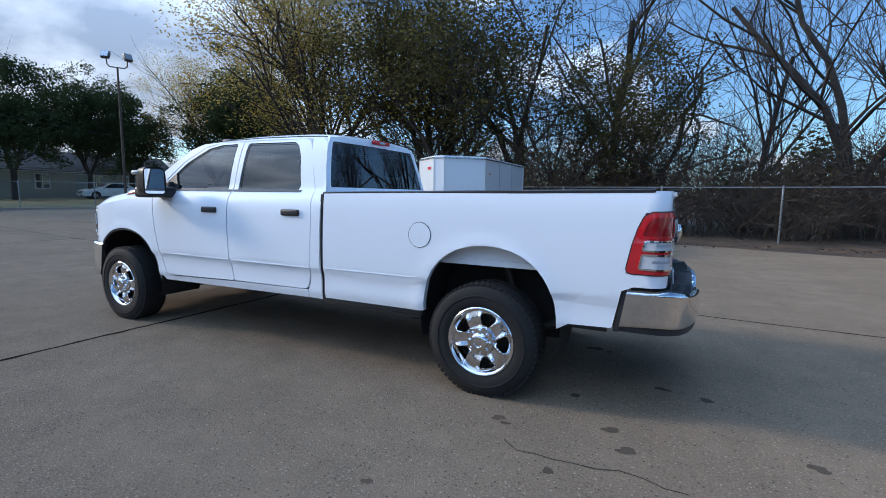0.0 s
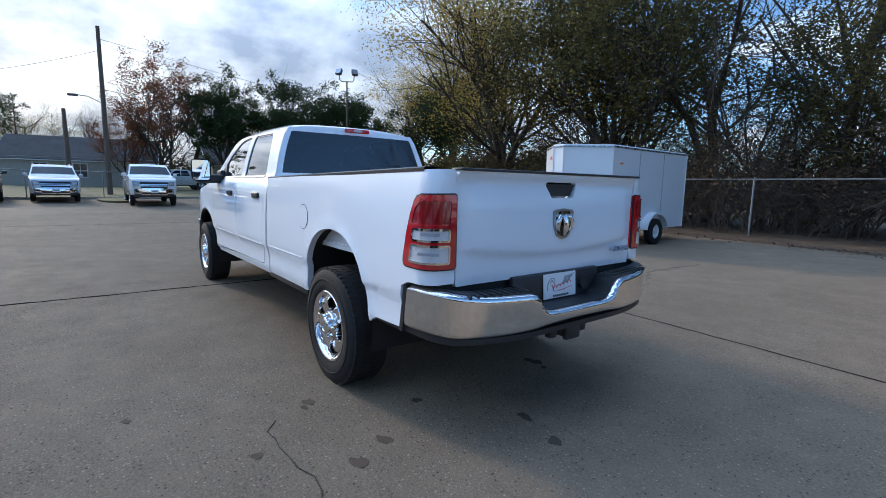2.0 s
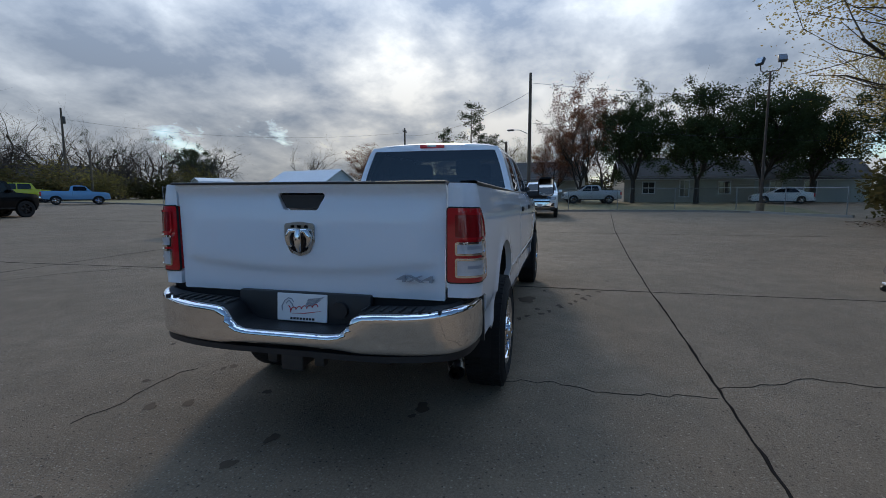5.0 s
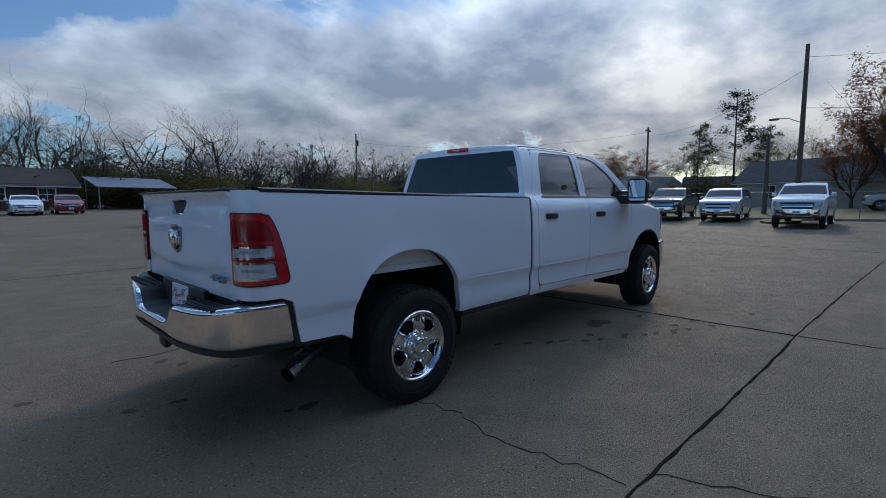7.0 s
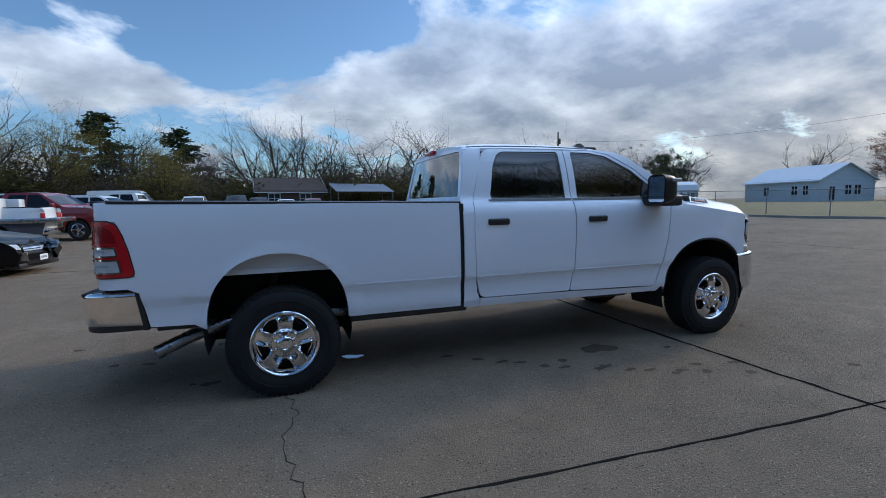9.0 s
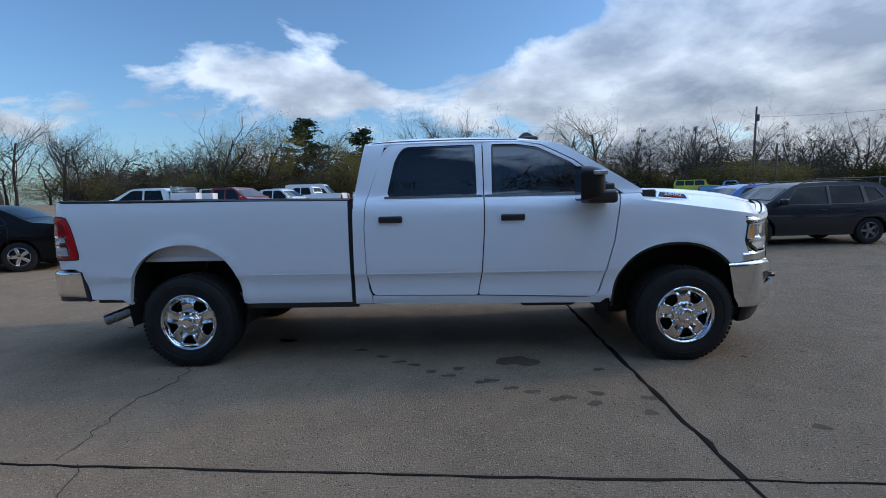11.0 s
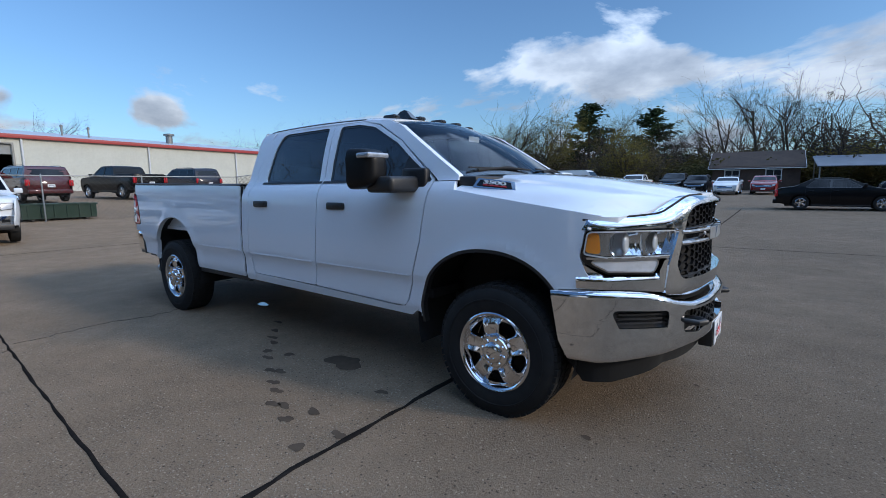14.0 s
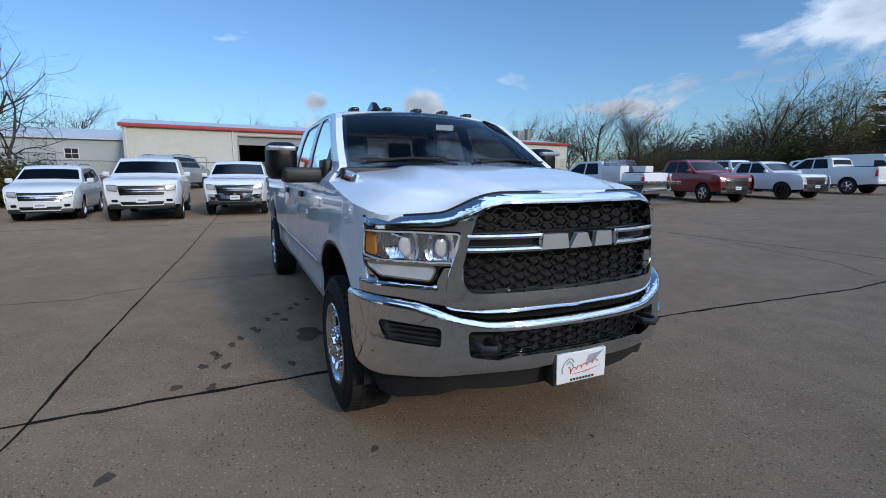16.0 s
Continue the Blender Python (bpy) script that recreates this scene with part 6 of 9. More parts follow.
r = bmesh.ops.extrude_face_region(isl, geom=isl.faces[:])
for v in vs:
    v.co.z -= 0.12
tagged(finish(isl, "ground_island", GRASS, 40), "small grass island beside the parked trucks", "verge", kind="structure")
# fallen leaves scattered along the verge: too many to count
lv = bmesh.new()
rl = random.Random(8)
for i in range(1500):
    x = rl.uniform(-16, 22)
    yb = -11.3 - 0.12 * (x + 1.4) if x > -1.4 else -11.3 - 0.16 * (x + 1.4) * -0.4
    y = yb + abs(rl.gauss(0, 0.55)) - 0.7
    m = Matrix.Translation((x, y, gz(x, y) + 0.045)) @ Euler((rl.uniform(-0.5, 0.5), rl.uniform(-0.5, 0.5), rl.uniform(0, 6))).to_matrix().to_4x4()
    w = rl.uniform(0.03, 0.065)
    lv.faces.new([lv.verts.new(m @ Vector(p)) for p in ((-w, 0, 0), (0, -w * 0.5, 0.008), (w, 0, 0), (0, w * 0.5, 0.008))])
tagged(finish(lv, "fallen_leaves", material("dry_leaf", (0.20, 0.10, 0.045), 0.8, vary=0.6, island=True, other=(0.09, 0.05, 0.03)), 0), "dry brown fallen leaves along the fence", "leaves", kind="stuff")

# ---- chain-link fences ----
GALV = material("galvanised_pipe", (0.30, 0.31, 0.31), 0.5, 0.6, vary=0.5, scale=6.0)
WIRE = material("fence_wire", (0.075, 0.075, 0.072), 0.8, 0.2)


def fence(line, height, label, spacing=3.0, cell=0.16, wire=0.004, rails=True, lean=0.0):
    f = thing("chain_link_fence", label, "fence")
    pts = densify(line, spacing)
    top = []
    for x, y in pts:
        z = gz(x, y)
        bm = bmesh.new()
        tube(bm, [(x, y, z - 0.05), (x, y, z + height + 0.03), (x, y, z + height + 0.06)], [0.030, 0.030, 0.012], 8)
        part("post", bm, GALV, f)
        top.append(Vector((x, y, z + height)))
    bm = bmesh.new()
    tube(bm, top, 0.021, 6)
    part("top_rail", bm, GALV, f)
    V, F = [], []
    for (x0, y0), (x1, y1) in zip(pts, pts[1:]):
        L = math.hypot(x1 - x0, y1 - y0)
        n = max(1, int(L / cell))
        h = height - 0.04
        for i in range(-int(h / cell), n):
            for s in (0, 1):
                a0, a1 = i * cell, i * cell + h
                z0, z1 = (0, h) if s == 0 else (h, 0)
                # clip to this bay
                t0 = max(0.0, -a0 / (a1 - a0))
                t1 = min(1.0, (L - a0) / (a1 - a0))
                if t1 <= t0:
                    continue
                q = []
                for t in (t0, t1):
                    d = (a0 + (a1 - a0) * t) / L
                    x, y = x0 + (x1 - x0) * d, y0 + (y1 - y0) * d
                    q.append(Vector((x, y, gz(x, y) + 0.03 + z0 + (z1 - z0) * t)))
                k = len(V)
                w = Vector((0, 0, wire))
                nrm = Vector((y1 - y0, x0 - x1, 0)).normalized() * wire
                V += [q[0] + w, q[0] - w * 0.5 + nrm, q[0] - w * 0.5 - nrm, q[1] + w, q[1] - w * 0.5 + nrm, q[1] - w * 0.5 - nrm]
                F += [(k, k + 1, k + 4, k + 3), (k + 1, k + 2, k + 5, k + 4), (k + 2, k, k + 3, k + 5)]
    me = bpy.data.meshes.new("wire_mesh")
    me.from_pydata([tuple(v) for v in V], [], F)
    me.materials.append(WIRE)
    ob = new("wire_mesh", me)
    ob.parent = f
    tagged(ob, "galvanised diamond wire mesh", kind="stuff")
    return f


fence([(-30, -11.4), (-12, -12.6), (-4.1, -13.3), (2.6, -13.8), (9, -14.3), (15.2, -15.0), (21, -17.2)], 1.75, "weathered chain-link fence in front of the trees", 3.3, 0.13, 0.0024)
fence([(26.5, -16.6), (33.2, -13.4), (33.6, -5.6), (31.8, 8.6), (29.8, 12.8), (29.6, 20), (32.0, 34)], 1.55, "low chain-link fence along the street side of the lot", 3.5, 0.2, 0.005)
fence([(-18.4, -13), (-18.2, -4), (-18.0, 1.8), (-17.6, 5.2), (-17.4, 9.5)], 1.85, "chain-link fence in front of the workshop yard", 3.4, 0.2, 0.005)
fence([(-17.4, 9.5), (-30, 22), (-36, 34)], 1.85, "chain-link fence along the back of the yard", 4.0, 0.25, 0.006)

# ---- poles ----
WOOD_POLE = material("creosote_pole", (0.075, 0.055, 0.042), 0.9, vary=0.8, scale=5.0, other=(0.14, 0.11, 0.085), bump=0.5, bump_scale=25)
POLE_PAINT = material("rusty_pole_steel", (0.115, 0.085, 0.07), 0.7, 0.2, vary=0.6, scale=6.0)
LAMP_GREY = material("lamp_head_grey", (0.10, 0.10, 0.105), 0.5, 0.3)


def lamp_post(x, y, h, turn):
    t = thing("street_lamp", "tall steel lot lamp with two tilted flood heads", "street lamp", at=pose(x, y, gz(x, y), 0, 0, turn))
    bm = bmesh.new()
    tube(bm, [(0, 0, -0.05), (0, 0, 0.55), (0, 0, 0.6)], [0.24, 0.24, 0.22], 16)
    part("footing", bm, CONCRETE, t, "round concrete footing")
    bm = bmesh.new()
    tube(bm, [(0, 0, 0.55), (0, 0, h * 0.6), (0, 0, h - 0.9)], [0.085, 0.07, 0.055], 10)
    part("pole", bm, POLE_PAINT, t)
    bm = bmesh.new()
    tube(bm, [(-0.55, 0, h - 0.45), (-0.52, 0, h - 0.78), (-0.38, 0, h - 0.90), (0, 0, h - 0.90), (0.38, 0, h - 0.90), (0.52, 0, h - 0.78), (0.55, 0, h - 0.45)], 0.035, 8)
    part("arm", bm, POLE_PAINT, t, "curved twin bracket")
    for s in (-1, 1):
        bm = bmesh.new()
        box(bm, -0.24, 0.24, -0.12, 0.12, -0.24, 0.24, 0.05, 2, Matrix.Translation((s * 0.58, 0.05, h - 0.22)) @ Euler((radians(28), 0, radians(s * -25))).to_matrix().to_4x4())
        hd = part("lamp_head", bm, LAMP_GREY, t, "grey flood lamp head")
        bm = bmesh.new()
        box(bm, -0.20, 0.20, 0.115, 0.128, -0.20, 0.20, 0.0, 1, Matrix.Translation((s * 0.58, 0.05, h - 0.22)) @ Euler((radians(28), 0, radians(s * -25))).to_matrix().to_4x4())
        part("lamp_glass", bm, WHITE_LENS, hd)
    return t


lamp_post(30.8, -14.0, 9.7, 62)
lamp_post(35.5, 60.5, 9.2, 60)


def wood_pole(x, y, h, label, bar=False, light=0.0, can=False, turn=0.0):
    t = thing("utility_pole", label, "utility pole", at=pose(x, y, gz(x, y), 0, 0, turn))
    bm = bmesh.new()
    tube(bm, [(0, 0, -0.2), (0.02, 0, h * 0.5), (0.05, 0.02, h)], [0.17, 0.145, 0.11], 10)
    part("pole", bm, WOOD_POLE, t)
    if bar:
        bm = bmesh.new()
        box(bm, -0.9, 0.9, -0.05, 0.05, h - 0.55, h - 0.43, 0.01)
        part("cross_arm", bm, WOOD_POLE, t)
        for k in (-0.8, -0.4, 0.4, 0.8):
            bm = bmesh.new()
            tube(bm, [(k, 0, h - 0.43), (k, 0, h - 0.32), (k, 0, h - 0.25)], [0.02, 0.04, 0.025], 8)
            part("insulator", bm, LAMP_GREY, t)
    if light:
        bm = bmesh.new()
        tube(bm, [(0, 0, light - 0.4), (0, 0.8, light), (0, 1.5, light + 0.05)], 0.03, 6)
        part("lamp_arm", bm, GALV, t)
        bm = bmesh.new()
        box(bm, -0.13, 0.13, 1.3, 1.85, light - 0.05, light + 0.09, 0.05, 2)
        part("lamp_head", bm, LAMP_GREY, t, "small street light head")
    if can:
        bm = bmesh.new()
        tube(bm, [(0.28, 0, h - 1.9), (0.28, 0, h - 1.85), (0.28, 0, h - 1.05), (0.28, 0, h - 1.0)], [0.17, 0.2, 0.2, 0.15], 14)
        part("transformer", bm, LAMP_GREY, t, "grey can transformer")
    return t


wood_pole(35.2, 1.1, 10.7, "weathered wooden utility pole with a street light arm", light=6.3, turn=-10)
wood_pole(37.5, 3.2, 5.6, "short wooden pole stub beside the utility pole")
wood_pole(43, 59.7, 11.6, "wooden utility pole carrying a can transformer", bar=False, can=True)
wood_pole(44.5, 57.5, 6.5, "short leaning wooden pole")
wood_pole(63, 21, 10.5, "distant wooden utility pole", bar=True)
CABLE = material("cable_black", (0.012, 0.012, 0.012), 0.7)


def cable(a, b, sag, r=0.012):
    bm = bmesh.new()
    a, b = Vector(a), Vector(b)
    tube(bm, [a.lerp(b, k / 16) - Vector((0, 0, sag * 4 * (k / 16) * (1 - k / 16))) for k in range(17)], r, 5)
    tagged(finish(bm, "overhead_cable", CABLE, 60), "thin black overhead cable between poles", "cable")


cable((35.2, 1.1, 7.2), (46, -34, 6.0), 0.5, 0.014)
cable((35.2, 1.1, 9.6), (63, 21, 10.2), 1.0)
cable((63, 21, 10.6), (43, 59.7, 11.0), 1.4)
cable((35.2, 1.1, 10.3), (44, -60, 10), 1.8)

# ---- parked vehicles ----
def paint(name, colour, metal=0.0, coat=1.0):
    return material(name, colour, 0.45, metal, spec=0.2, vary=0.06, scale=3.0, coat=coat, other=tuple(c * 0.8 for c in colour))


P_WHITE = paint("white_paint", (0.72, 0.74, 0.75))
P_BLACK = material("black_paint", (0.004, 0.004, 0.005), 0.35, 0.0, spec=0.10, vary=0.06, scale=3.0, coat=0.3)
P_NAVY = paint("near_black_navy_paint", (0.012, 0.013, 0.024), 0.0, 0.5)
P_BLUE = paint("bright_blue_paint", (0.016, 0.15, 0.46))
P_RED = paint("red_paint", (0.22, 0.010, 0.012))
P_MAROON = paint("maroon_paint", (0.07, 0.012, 0.014))
P_GREY = paint("grey_paint", (0.16, 0.165, 0.17), 0.3)
P_SILVER = paint("silver_paint", (0.48, 0.49, 0.50), 0.4)
P_BROWN = paint("dark_brown_paint", (0.028, 0.020, 0.016))
P_YELLOW = paint("lime_yellow_paint", (0.50, 0.52, 0.02))
P_SKYBLUE = paint("faded_light_blue_paint", (0.12, 0.32, 0.55))
P_SLATE = paint("slate_two_tone_paint", (0.06, 0.075, 0.10))
CAR_GLASS = glass("parked_car_glass", (0.05, 0.055, 0.06), 0.85)
CAR_LAMP = material("glazed_headlamp", (0.20, 0.21, 0.23), 0.15, 0.2, vary=0.6, scale=25.0, other=(0.55, 0.57, 0.60), coat=1.0)
GRILLE_BLACK = material("black_grille", (0.010, 0.010, 0.011), 0.35, vary=0.5, scale=60.0)

# side outlines: x from the tail (0) to the nose, z up; belt = foot of the windows
KINDS = {
    "pickup": dict(top=[(0.0, 0.62), (-0.02, 0.95), (0.03, 1.36), (0.06, 1.39), (1.98, 1.39), (2.05, 1.42), (2.18, 1.86), (2.45, 1.92), (3.3, 1.92), (3.56, 1.87), (4.36, 1.32), (4.6, 1.31), (5.42, 1.245), (5.68, 1.17), (5.77, 0.95), (5.80, 0.62)],
                   low=0.46, belt=1.29, axles=(1.25, 4.85), r=0.41, W=1.01, win=[[(2.26, 1.34), (3.0, 1.33), (3.0, 1.82), (2.42, 1.82)], [(3.08, 1.33), (4.10, 1.31), (3.52, 1.79), (3.38, 1.82), (3.08, 1.82)]], roof=(2.2, 3.5), ws=(3.56, 4.36), back=(2.05, 2.18), bed=(0.06, 1.98)),
    "suv": dict(top=[(0.05, 0.55), (-0.02, 0.75), (0.02, 1.02), (0.20, 1.10), (0.52, 1.52), (0.75, 1.60), (1.6, 1.635), (2.5, 1.60), (2.75, 1.54), (3.38, 1.10), (3.6, 1.06), (4.2, 0.96), (4.40, 0.82), (4.48, 0.55)],
                low=0.30, belt=1.03, axles=(0.88, 3.58), r=0.345, W=0.91, win=[[(0.55, 1.20), (0.95, 1.10), (1.02, 1.50), (0.75, 1.47)], [(1.05, 1.08), (1.85, 1.07), (1.85, 1.52), (1.10, 1.52)], [(1.92, 1.07), (2.95, 1.07), (2.62, 1.48), (1.92, 1.52)]], roof=(0.6, 2.75), ws=(2.75, 3.38), back=(0.20, 0.52), bed=None),
    "big_suv": dict(top=[(0.03, 0.62), (-0.02, 0.85), (0.04, 1.12), (0.16, 1.25), (0.38, 1.78), (0.6, 1.85), (2.0, 1.88), (3.0, 1.85), (3.25, 1.80), (3.95, 1.28), (4.15, 1.24), (4.95, 1.16), (5.15, 1.05), (5.25, 0.62)],
                    low=0.40, belt=1.22, axles=(1.05, 4.10), r=0.39, W=1.0, win=[[(0.42, 1.30), (1.15, 1.27), (1.15, 1.75), (0.58, 1.74)], [(1.22, 1.27), (2.15, 1.26), (2.15, 1.76), (1.22, 1.76)], [(2.22, 1.26), (3.55, 1.26), (3.15, 1.72), (2.22, 1.76)]], roof=(0.4, 3.2), ws=(3.25, 3.95), back=(0.16, 0.38), bed=None),
    "sedan": dict(top=[(0.05, 0.50), (0.0, 0.70), (0.06, 0.98), (0.55, 1.05), (0.75, 1.06), (1.35, 1.40), (1.7, 1.44), (2.4, 1.43), (2.7, 1.38), (3.45, 1.02), (3.7, 0.98), (4.5, 0.84), (4.75, 0.68), (4.82, 0.48)],
                  low=0.22, belt=0.99, axles=(1.0, 3.80), r=0.325, W=0.91, win=[[(1.15, 1.03), (2.0, 1.03), (2.0, 1.36), (1.50, 1.36)], [(2.08, 1.03), (3.12, 1.02), (2.62, 1.33), (2.08, 1.36)]], roof=(1.35, 2.7), ws=(2.7, 3.45), back=(0.75, 1.35), bed=None),
    "van": dict(top=[(0.0, 0.55), (-0.02, 1.2), (0.03, 2.35), (0.15, 2.45), (3.7, 2.48), (4.0, 2.40), (4.75, 1.45), (4.95, 1.35), (5.5, 1.12), (5.68, 0.90), (5.72, 0.5)],
                low=0.35, belt=1.25, axles=(1.15, 4.75), r=0.35, W=1.0, win=[[(3.45, 1.35), (4.45, 1.35), (4.02, 1.95), (3.45, 1.98)]], roof=(0.15, 4.0), ws=(4.0, 4.75), back=(-0.02, 0.0), bed=None),
    "jeep": dict(top=[(0.0, 0.62), (-0.02, 1.05), (0.02, 1.20), (0.12, 1.78), (0.25, 1.84), (2.9, 1.84), (3.0, 1.78), (3.25, 1.28), (3.35, 1.25), (4.25, 1.18), (4.32, 1.10), (4.34, 0.62)],
                 low=0.48, belt=1.22, axles=(0.85, 3.80), r=0.42, W=0.93, win=[[(0.25, 1.26), (1.05, 1.26), (1.05, 1.76), (0.30, 1.76)], [(1.15, 1.26), (1.95, 1.26), (1.95, 1.76), (1.15, 1.76)], [(2.05, 1.26), (3.0, 1.26), (2.88, 1.74), (2.05, 1.76)]], roof=(0.12, 2.95), ws=(3.0, 3.25), back=(0.02, 0.12), bed=None),
    "bed_jeep": dict(top=[(0.0, 0.62), (-0.02, 1.0), (0.02, 1.20), (0.05, 1.24), (1.36, 1.24), (1.42, 1.28), (1.50, 1.76), (1.62, 1.84), (3.72, 1.84), (3.84, 1.78), (4.14, 1.28), (4.24, 1.25), (5.16, 1.18), (5.27, 1.10), (5.30, 0.62)],
                     low=0.48, belt=1.22, axles=(1.02, 4.60), r=0.43, W=0.94, win=[[(1.62, 1.27), (2.62, 1.27), (2.62, 1.75), (1.70, 1.75)], [(2.72, 1.27), (3.86, 1.27), (3.72, 1.74), (2.72, 1.75)]], roof=(1.52, 3.7), ws=(3.84, 4.14), back=(1.42, 1.50), bed=(0.05, 1.36)),
    "old_pickup": dict(top=[(0.0, 0.55), (0.0, 0.90), (0.03, 1.15), (1.95, 1.13), (2.0, 1.15), (2.12, 1.55), (2.3, 1.60), (3.0, 1.60), (3.15, 1.55), (3.55, 1.12), (3.7, 1.09), (4.75, 1.02), (4.88, 0.92), (4.95, 0.55)],
                       low=0.42, belt=1.12, axles=(1.05, 4.05), r=0.35, W=0.93, win=[[(2.25, 1.17), (3.35, 1.17), (3.10, 1.52), (2.30, 1.52)]], roof=(2.2, 3.1), ws=(3.15, 3.55), back=(2.0, 2.12), bed=(0.05, 1.9)),
}


def car_wheel(r, rim_mat):
    w = new("wheel")
    bm = bmesh.new()
    lathe(bm, [(r * 0.62, -0.10), (r * 0.82, -0.115), (r * 0.97, -0.10), (r, -0.07), (r, 0.07), (r * 0.97, 0.10), (r * 0.82, 0.115), (r * 0.62, 0.10)], 28, True)
    part("tyre", bm, RUBBER, w)
    bm = bmesh.new()
    lathe(bm, [(r * 0.64, 0.10), (r * 0.60, 0.105), (r * 0.56, 0.06), (r * 0.52, -0.05)], 28)
    for k in range(5):
        a = 2 * math.pi * k / 5
        box(bm, 0.03, r * 0.60, 0.055, 0.085, -0.035, 0.035, 0.008, 1, Matrix.Rotation(a, 4, "Y"))
    lathe(bm, [(r * 0.17, 0.06), (r * 0.16, 0.095), (0.001, 0.10)], 14)
    part("rim", bm, rim_mat, w)
    bm = bmesh.new()
    lathe(bm, [(r * 0.60, 0.0), (0.001, 0.0)], 20)
    part("brake_disc", bm, DARK_METAL, w)
    return w


def car(kind, label, colour, x, y, heading, stretch=1.0, grow_z=1.0, lower=None, rim=None, grille="dark", name="car", bed_mat=None, low_trim=True, lift=0.0, group="parked vehicles"):
    """A parked vehicle: a shaped body with wheel openings, glass, lamps, grille and bumpers."""
    K = KINDS[kind]
    L = K["top"][-1][0] * stretch
    sx = stretch
    root = thing(name, label, {"pickup": "pickup truck", "old_pickup": "pickup truck", "suv": "car", "big_suv": "car", "sedan": "car", "van": "van", "jeep": "car", "bed_jeep": "pickup truck"}[kind], group,
                 at=pose(x, y, gz(x, y) + lift, 0, 0, heading) @ Matrix.Translation((-L / 2, 0, 0)) @ Matrix.Diagonal((1, 1, grow_z, 1)))
    top = [(u * sx, z) for u, z in K["top"]]
    zb = top[3][1]
    for _ in range(2):                    # cut the corners twice: pressed sheet has no sharp bends
        cut = [top[0]]
        for (u0, z0), (u1, z1) in zip(top, top[1:]):
            cut += [(u0 + 0.22 * (u1 - u0), z0 + 0.22 * (z1 - z0)), (u1 - 0.22 * (u1 - u0), z1 - 0.22 * (z1 - z0))]
        top = cut + [top[-1]]
    W, belt, low, r = K["W"], K["belt"], K["low"], K["r"]
    zmax = max(z for _, z in top)
    lean = 0.20 if kind not in ("van", "jeep", "bed_jeep") else 0.08

    def half(u, z):
        """Half width: tucked under, full at the shoulder, leaning in above the belt, drawn in at both ends."""
        e = min(u, L - u)
        end = 0.13 * max(0, 1 - max(e, -0.02) / 0.55) ** 2
        if z > belt:
            return W - 0.035 - lean * (z - belt) / (zmax - belt) * 0.9 - end * 0.4
        k = (belt - z) / (belt - low)
        return W - 0.035 * (1 - min(1, k * 3)) - 0.05 * max(0, k - 0.6) / 0.4 - end

    def roof_z(u):
        """Height of the outline above a point along the roof."""
        return max(z0 + (z1 - z0) * (u - u0) / (u1 - u0) for (u0, z0), (u1, z1) in zip(top, top[1:]) if u0 < u1 and u0 <= u <= u1)

    roof = K["roof"]
    body_edge = list(top)
    under = []
    axles = [a * sx for a in K["axles"]]
    ra = r * 1.16
    for a in axles[::-1]:
        under += [(a + ra, low + 0.02)] + arc(a, r * 1.02, ra, ra * 1.0, 0, 180, 14, 2.1) + [(a - ra, low + 0.02)]
    outline = body_edge + [(L - 0.05, low + 0.05)] + under + [(0.10, low + 0.08)]
    wins = [[(u * sx, z) for u, z in w] for w in K["win"]]
    wins = [rounded([(u, z, 0.03) for u, z in w], 3) for w in wins]
    for s in (1, -1):
        fold = lambda u, z, d, s=s: (u, s * (half(u, z) - d), z)
        bm = sheet(outline, [grow(w, 0.01) for w in wins], fold, 0.16, 0.09, 0.03, s > 0)
        part("body_side", bm, colour, root)
        if kind in ("suv", "big_suv", "sedan"):
            pts = sorted({(round(u, 4), round(z, 4)) for w in wins for u, z in w})
            hull = []
            for seq in (pts, pts[::-1]):
                row = []
                for p in seq:
                    while len(row) > 1 and (row[-1][0] - row[-2][0]) * (p[1] - row[-2][1]) - (row[-1][1] - row[-2][1]) * (p[0] - row[-2][0]) <= 0:
                        row.pop()
                    row.append(p)
                hull += row[:-1]
            part("window_surround", sheet(grow(hull, 0.022), wins, lambda u, z, d, s=s: (u, s * (half(u, z) + 0.003 - d), z), 0.3, 0.15, 0.01, s > 0), GLOSS_BLACK, root, "black window surround")
        if kind in ("suv", "big_suv"):
            rail = bmesh.new()
            n = 9
            tube(rail, [(roof[0] * sx + 0.25 + (roof[1] - roof[0] - 0.5) * sx * k / n, s * (half(roof[0] * sx + 1, zmax) - 0.05), roof_z(roof[0] * sx + 0.25 + (roof[1] - roof[0] - 0.5) * sx * k / n) + (0.045 if 0 < k < n else 0.0)) for k in range(n + 1)], 0.016, 6)
            part("roof_rail", rail, BLACK_TRIM, root, "black roof rail")
        for w in wins:
            part("window_glass", sheet(w, [], lambda u, z, d, s=s: (u, s * (half(u, z) - 0.012 - d), z), 0.3, 0.15, 0.004, s > 0), CAR_GLASS, root)
        if lower is not None:
            lo = [(L - 0.06, low + 0.06)] + under + [(0.12, low + 0.09), (0.02, belt * 0.70), (L - 0.02, belt * 0.70)]
            part("lower_side", sheet(lo, [], lambda u, z, d, s=s: (u, s * (half(u, z) + 0.004 - d), z), 0.16, 0.09, 0.02, s > 0), lower, root)
